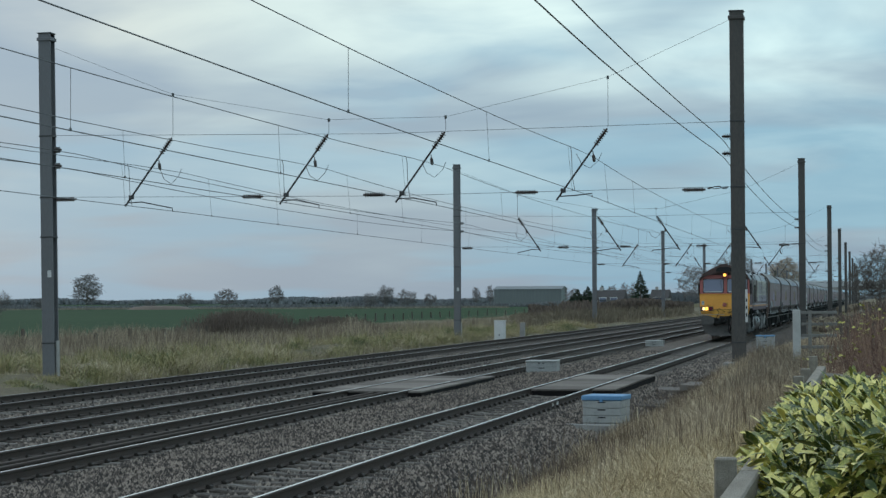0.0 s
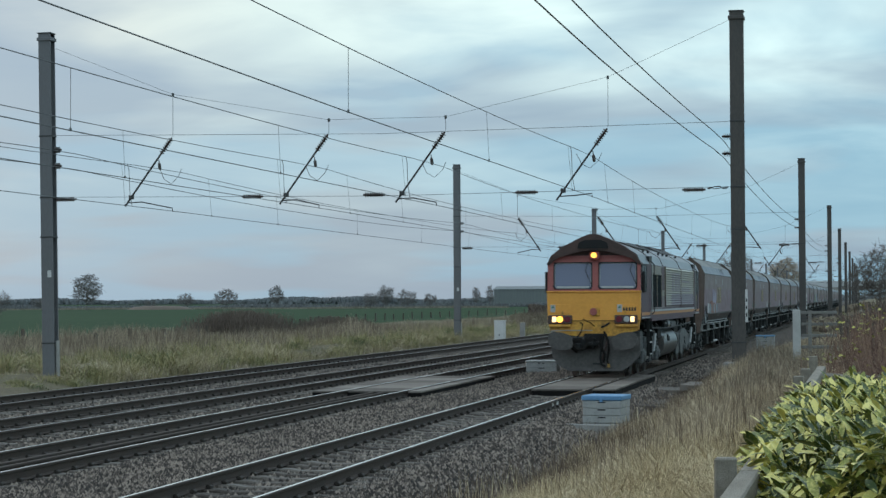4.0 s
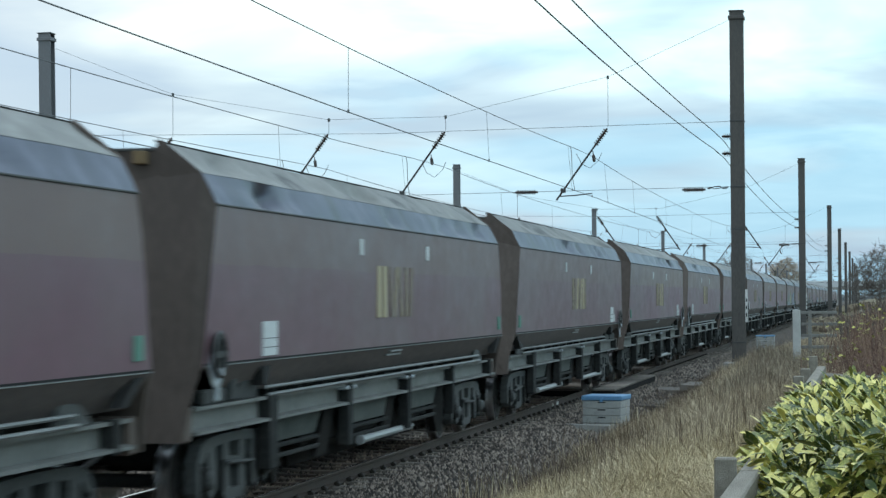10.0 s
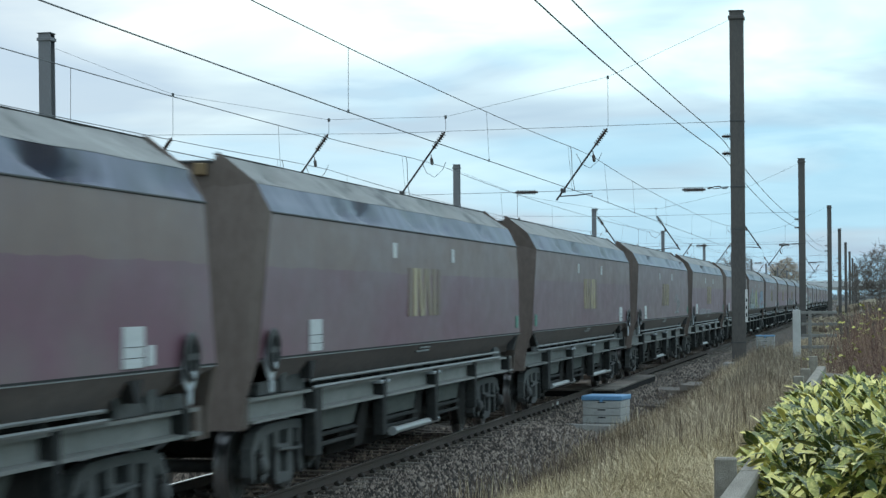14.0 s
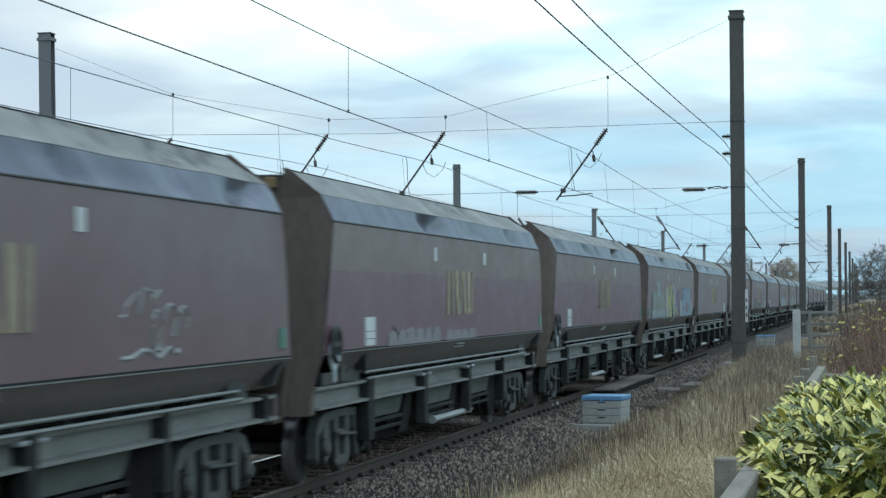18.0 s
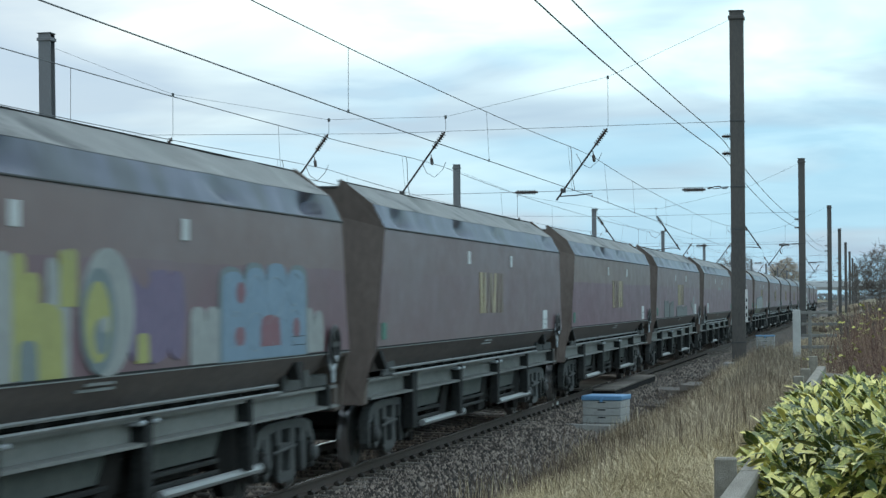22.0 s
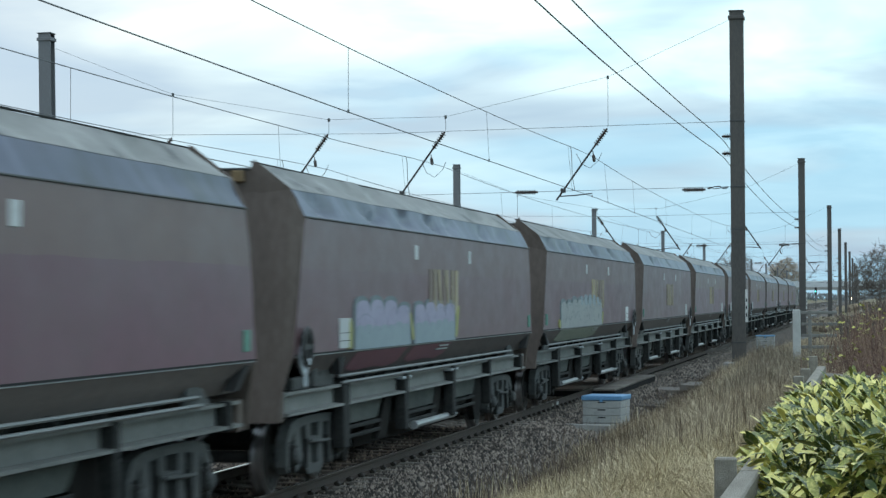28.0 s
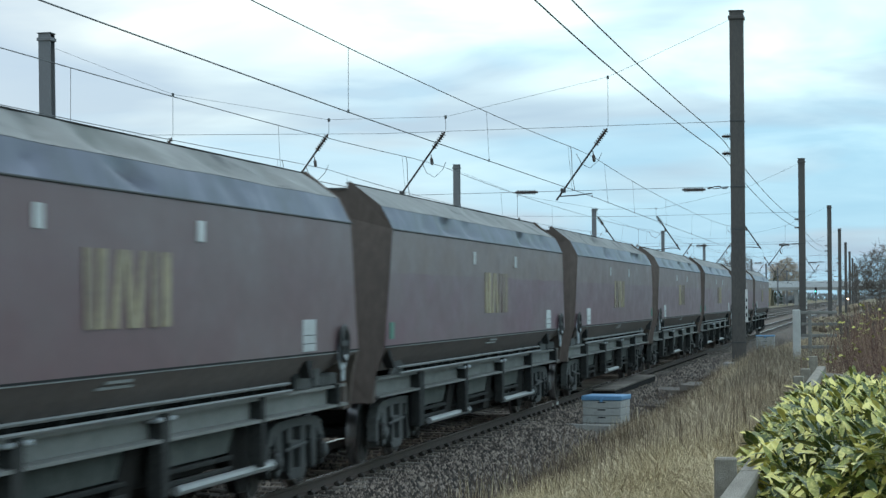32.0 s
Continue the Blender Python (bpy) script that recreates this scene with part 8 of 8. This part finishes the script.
                lf.add([p, p + Vector((math.cos(a) * e, math.sin(a) * e, 0.02)), p + Vector((math.cos(a + 0.7) * e * 1.5, math.sin(a + 0.7) * e * 1.5, -0.01)), p + Vector((math.cos(a + 1.3) * e, math.sin(a + 1.3) * e, -0.02))], [(0, 1, 2, 3)])
    tagged(part("branch_mass", s, mat, b), "", kind="stuff")
    if leaves:
        tagged(part("leaf_mass", lf, M_YELLOW_LEAF, b, "last yellow-green leaves"), "", kind="stuff")
    return b


twig_bush("twiggy_shrub", 7.95, 20.0, 0.75, 1.6, 1.15, 520, 31, M_TWIG, "bare red-brown twiggy shrub behind the fence", 0.004, leaves=0, sway=0.14)
twig_bush("twiggy_shrub", 8.15, 26.0, 0.95, 2.4, 1.20, 480, 32, M_TWIG, "bare red-brown shrub with a few yellow leaves", 0.005, leaves=16, sway=0.14)
twig_bush("twiggy_shrub", 7.6, 36.0, 1.0, 4.4, 1.5, 220, 33, M_TWIG, "thin brown shrub with scattered yellow leaves", 0.006, leaves=30, sway=0.10)
twig_bush("twiggy_shrub", 8.6, 75.0, 2.4, 18.0, 1.6, 420, 34, M_BRAMBLE, "brown scrub along the railway boundary", 0.02)
twig_bush("bramble_patch", -38.0, 150.0, 4.2, 6.0, 1.9, 1900, 41, M_BRAMBLE, "dark brown bramble thicket on the verge", 0.016)
twig_bush("bramble_patch", -33.0, 158.0, 3.6, 5.0, 1.3, 900, 42, M_BRAMBLE, "dark brown bramble thicket on the verge", 0.016)
twig_bush("bramble_patch", -28.0, 262.0, 5.0, 12.0, 2.2, 700, 43, M_BRAMBLE, "brown bramble thicket beside the far verge", 0.05)


# ---- field fence and the far country ----
def view_point(px, depth_y):
    """A place at a given distance along the line, as seen at a given bearing from the stand point."""
    u = (px - 784.0) / 3729.8
    a = YAW - math.atan(u)
    return EYE.x - math.tan(a) * depth_y


field_fence = thing("field_fence", "line of old wooden fence posts along the field edge", "fence")
fr = random.Random(8)
for k in range(46):
    px = -20 + 62 * k if k < 6 else 350 + 16.5 * (k - 6)
    yy = 120 if k < 6 else 135 + (k - 6) * 7.0
    xx = view_point(px, yy)
    foot, lean_by, tall = land(xx, yy), fr.uniform(-0.10, 0.14), fr.uniform(0.85, 1.10)
    part("post", Shape().loft([[(xx + q * 0.09 + k2 * lean_by, yy + p * 0.09, foot - 0.2 + k2 * (tall + 0.2)) for q, p in ((-1, -1), (1, -1), (1, 1), (-1, 1))] for k2 in (0.0, 0.97)]), M_POST, field_fence)

for px, yy, hh, sd, sp, cnt, th, text in (
        (153, 600, 11.4, 3, 1.15, 300, 0.045, "round-headed bare tree standing alone on the field edge"),
        (488, 660, 8.0, 4, 0.95, 200, 0.036, "small bare tree in the field hedge"),
        (400, 660, 7.0, 5, 1.7, 260, 0.036, "broad bare tree in the field hedge"),
        (683, 600, 7.4, 6, 1.05, 200, 0.036, "bare tree behind the field hedge"),
        (720, 600, 6.0, 7, 1.5, 200, 0.036, "low rounded bare tree behind the field hedge"),
        (655, 620, 5.4, 8, 1.3, 160, 0.036, "small bare tree behind the field hedge"),
        (328, 660, 5.6, 9, 1.5, 160, 0.036, "small bare tree behind the field hedge"),
        (266, 660, 3.6, 20, 1.8, 140, 0.036, "small bare tree behind the field hedge"),
        (66, 660, 4.0, 21, 1.8, 140, 0.036, "small bare tree behind the field hedge"),
        (2, 420, 5.4, 10, 1.2, 120, 0.03, "small bare tree on the field edge"),
        (842, 800, 8.0, 11, 0.65, 110, 0.04, "slim bare tree near the barn"),
        (868, 800, 8.4, 12, 0.65, 110, 0.04, "slim bare tree near the barn"),
        (762, 640, 5.0, 13, 1.3, 110, 0.045, "small bare tree behind the hedge"),
        (1012, 520, 6.0, 22, 1.0, 110, 0.036, "bare tree behind the barn"),
        (1118, 420, 6.6, 14, 1.1, 130, 0.03, "bare tree behind the houses"),
        (1082, 470, 6.2, 23, 0.9, 120, 0.03, "slim bare tree behind the houses"),
        (1300, 480, 13.0, 15, 1.05, 300, 0.034, "large bare tree beside the line"),
        (1238, 520, 11.0, 26, 1.5, 300, 0.036, "broad bare tree behind the line"),
        (1556, 230, 7.6, 17, 1.15, 360, 0.019, "broad bare tree on the railway boundary"),
        (1590, 190, 5.0, 18, 1.2, 260, 0.012, "bare boundary tree over scrub"),
        (1520, 300, 6.0, 19, 1.3, 160, 0.02, "leafless tree on the railway boundary")):
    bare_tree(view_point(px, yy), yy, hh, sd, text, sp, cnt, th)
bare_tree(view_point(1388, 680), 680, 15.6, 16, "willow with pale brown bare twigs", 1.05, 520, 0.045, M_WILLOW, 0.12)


def hedge_band(name, px0, px1, y, z0, h0, count, seed, label, mat=M_HAZED_HEDGE, size=0.9):
    """A far hedgerow or wood as many small ragged clumps."""
    r = np.random.default_rng(seed)
    px = r.uniform(px0, px1, count)
    yy = y + r.uniform(-12, 12, count)
    xx = EYE.x - np.tan(YAW - np.arctan((px - 784.0) / 3729.8)) * yy
    hh = h0 * (0.8 + 0.35 * np.sin(px * 0.021 + seed) * np.sin(px * 0.0083 + 1.3 * seed)) * r.uniform(0, 1, count) ** 0.6
    v = np.empty((count, 5, 3))
    t = r.uniform(0, 6.283, count)
    tall = size * r.uniform(0.5, 1.3, count)
    for i, (side, up) in enumerate(((-0.5, -0.8), (0.4, -1.0), (0.6, 0.1), (0.1, 0.6), (-0.6, 0.2))):
        w = side * size * r.uniform(0.6, 1.4, count)
        v[:, i, 0] = xx + np.cos(t) * w
        v[:, i, 1] = yy + np.sin(t) * w
        v[:, i, 2] = z0 + np.maximum(hh + up * tall, -0.2)
    f = (np.arange(count) * 5)[:, None, None] + np.array([(0, 1, 2), (0, 2, 4), (4, 2, 3)])[None]
    return tagged(new(name, raw_mesh(name, v.reshape(-1, 3), f.reshape(-1, 3), mat)), label, "hedge", kind="stuff")


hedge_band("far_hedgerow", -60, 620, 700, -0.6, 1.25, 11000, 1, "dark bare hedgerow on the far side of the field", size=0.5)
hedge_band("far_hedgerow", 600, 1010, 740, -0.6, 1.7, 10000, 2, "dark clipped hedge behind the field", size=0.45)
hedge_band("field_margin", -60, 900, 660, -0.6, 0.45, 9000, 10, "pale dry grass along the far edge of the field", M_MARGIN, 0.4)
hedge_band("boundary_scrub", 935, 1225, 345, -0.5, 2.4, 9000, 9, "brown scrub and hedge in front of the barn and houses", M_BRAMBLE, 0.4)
hedge_band("far_woods", -60, 700, 1500, -0.6, 4.2, 8000, 3, "low distant woods on the horizon", M_HAZED_WOOD, 1.5)
hedge_band("far_woods", 480, 900, 1300, -0.6, 4.0, 5000, 4, "low distant woods on the horizon", M_HAZED_WOOD, 1.5)
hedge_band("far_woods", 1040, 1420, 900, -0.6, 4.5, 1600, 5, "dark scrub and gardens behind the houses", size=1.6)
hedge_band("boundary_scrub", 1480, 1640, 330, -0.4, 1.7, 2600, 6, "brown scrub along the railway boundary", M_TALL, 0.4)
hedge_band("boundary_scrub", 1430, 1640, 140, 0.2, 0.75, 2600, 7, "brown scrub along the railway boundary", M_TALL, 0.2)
hedge_band("far_woods", 1380, 1700, 1600, -0.6, 8.0, 900, 8, "low distant woods on the horizon", M_HAZED_WOOD, 1.5)
# a low mound of straw-coloured earth in the field
mound = Shape()
mx = view_point(283, 640)
ring = [[(mx + 11 * k * math.cos(a), 640 + 6 * k * math.sin(a), -0.6 + h) for a in [2 * math.pi * i / 18 for i in range(18)]] for k, h in ((1.0, 0), (0.8, 0.8), (0.5, 1.1), (0.1, 1.2))]
solid("earth_mound", mound.loft(ring), M_BRAMBLE, "low grassy earth mound in the field", "mound", smooth=True)

# barn
barn = thing("barn", "long pale grey-green steel-clad farm barn behind the hedge", "barn")
by = 760.0
bx0, bx1 = view_point(874, by), view_point(993, by)
part("front_wall", Shape().box(bx0, bx1, by, by + 0.2, -0.6, 5.6), M_BARN, barn)
part("side_wall", Shape().prism([(by + 0.2, -0.6), (by + 14, -0.6), (by + 14, 5.6), (by + 7, 6.7), (by + 0.2, 5.6)], "x", bx1 - 0.2, bx1), M_BARN, barn)
part("back_wall", Shape().box(bx0, bx1 - 0.22, by + 13.8, by + 14, -0.6, 5.6), M_BARN, barn)
part("roof", Shape().prism([(by - 0.3, 5.62), (by + 7, 6.72), (by + 14.3, 5.62), (by + 14.3, 5.74), (by + 7, 6.84), (by - 0.3, 5.74)], "x", bx0 - 0.3, bx1 + 0.3), M_BARN_ROOF, barn)
for k in range(18):
    xx = bx0 + (bx1 - bx0) * (k + 0.5) / 18
    part("sheet_rib", Shape().box(xx - 0.06, xx + 0.06, by - 0.06, by - 0.002, -0.6, 5.5), M_BARN_ROOF, barn)


def bungalow(px0, px1, y, wall_h, roof_h, label):
    h = thing("bungalow", label, "house", "houses beyond the line")
    a, b = view_point(px0, y), view_point(px1, y)
    z = 0.6
    part("wall", Shape().box(a, b, y, y + 8, -0.6, z + wall_h, 0.02), M_BRICK, h)
    part("roof", Shape().prism([(y - 0.4, z + wall_h + 0.004), (y + 8.4, z + wall_h + 0.004), (y + 4, z + wall_h + roof_h)], "x", a - 0.3, b + 0.3), M_TILE, h)
    part("chimney", Shape().box(a + 0.5, a + 1.1, y + 3.7, y + 4.3, z + wall_h + roof_h - 0.7, z + wall_h + roof_h + 0.6, 0.02), M_BRICK, h)
    for k in range(2):
        xx = a + (b - a) * (0.3 + 0.4 * k)
        w = part("window", Shape().box(xx - 0.7, xx + 0.7, y - 0.05, y - 0.002, z + 0.7, z + 1.8), M_WHITE, h)
        part("pane", Shape().box(xx - 0.6, xx + 0.6, y - 0.07, y - 0.052, z + 0.8, z + 1.7), M_GLASS, w)
    return h


bungalow(1052, 1100, 400, 1.2, 2.0, "low pale house with a grey-brown tiled roof")
bungalow(1152, 1180, 440, 1.6, 1.8, "pale house with a grey-brown roof behind the mast")


def conifer(x, y, h, seed, label, spread=0.24):
    t = thing("conifer", label, "tree", m=pose(x, y, 0.4))
    part("trunk", Shape().rod((0, 0, -0.8), (0, 0, h * 0.9), 0.14, 6, 0.03), M_BARK, t)
    r, s = random.Random(seed), Shape()
    for k in range(420):
        u = r.random() ** 0.8
        rad = h * spread * (1 - u) * r.uniform(0.5, 1.05) + 0.1
        a = r.uniform(0, 6.283)
        p = Vector((math.cos(a) * rad, math.sin(a) * rad, h * (0.06 + 0.9 * u) - rad * 0.25))
        e = 0.42 * (1.2 - u)
        s.add([p, p + Vector((r.gauss(0, e), r.gauss(0, e), r.uniform(-0.1, e))), p + Vector((-math.cos(a) * e * 1.6, -math.sin(a) * e * 1.6, e * 0.9)), p + Vector((r.gauss(0, e), r.gauss(0, e), -e * 0.4))], [(0, 1, 2), (0, 2, 3), (0, 1, 3)])
    part("crown", s, M_CONIFER, t)
    return t


conifer(view_point(1133, 380), 380, 7.0, 2, "dark green conifer in a garden", 0.32)
conifer(view_point(1040, 400), 400, 4.3, 5, "rounded dark evergreen bush near the houses", 0.55)
conifer(view_point(1022, 420), 420, 3.9, 6, "rounded dark evergreen bush near the houses", 0.7)
conifer(view_point(1065, 410), 410, 4.6, 7, "dark evergreen tree behind the house", 0.3)

conifer(view_point(1372, 625), 625, 10.2, 8, "dark evergreen tree behind the bridge", 0.26)

# road bridge over the line
bridge = thing("road_bridge", "pale concrete road bridge crossing the railway", "bridge")
BY = 600.0
part("parapet", Shape().box(view_point(1358, BY), 26, BY, BY + 0.4, 5.0, 6.75, 0.03), M_BRIDGE, bridge)
part("deck", Shape().box(view_point(1358, BY), 26, BY + 0.41, BY + 9, 4.7, 5.5, 0.03), M_CONCRETE, bridge)
part("girder", Shape().box(view_point(1358, BY), 26, BY + 0.1, BY + 0.9, 4.2, 4.99, 0.03), M_CONCRETE, bridge)
for px in (1362, 1408, 1484, 1516):
    xx = view_point(px, BY)
    part("pier", Shape().box(xx - 0.5, xx + 0.5, BY + 1.0, BY + 8, -0.7, 4.69, 0.05), M_CONCRETE, bridge)
for x0, x1 in ((-19.4, -46.0), (26.2, 60.0)):
    # the road's approach banks, falling away from the bridge
    ends = [[(x, BY - 0.2 - 11.8 * k, -0.7), (x, BY + 8.5 + 11.5 * k, -0.7), (x, BY + 8.5, -0.7 + 5.7 * h), (x, BY - 0.2, -0.7 + 5.7 * h)] for x, k, h in ((x0, 1.0, 1.0), ((x0 + x1) / 2, 0.55, 0.5), (x1, 0.1, 0.03))]
    solid("embankment", Shape().loft(ends), M_VERGE, "grassed road embankment beside the bridge", "embankment", kind="structure")

signal = thing("railway_signal", "railway signal showing a green light", "signal", m=pose(view_point(1443, 420), 420, 0))
part("post", Shape().rod((0, 0, -0.6), (0, 0, 3.6), 0.08, 8), M_MAST, signal)
head = part("head", Shape().box(-0.22, 0.22, -0.12, 0.12, 2.7, 4.2, 0.03), M_BLACK, signal)
part("lens", Shape().lathe((0, -0.16, 3.35), (0, -0.121, 3.35), [(0, 0.10), (1, 0.11)], 10), M_SIGNAL_GREEN, head, "lit green lens")

motions()
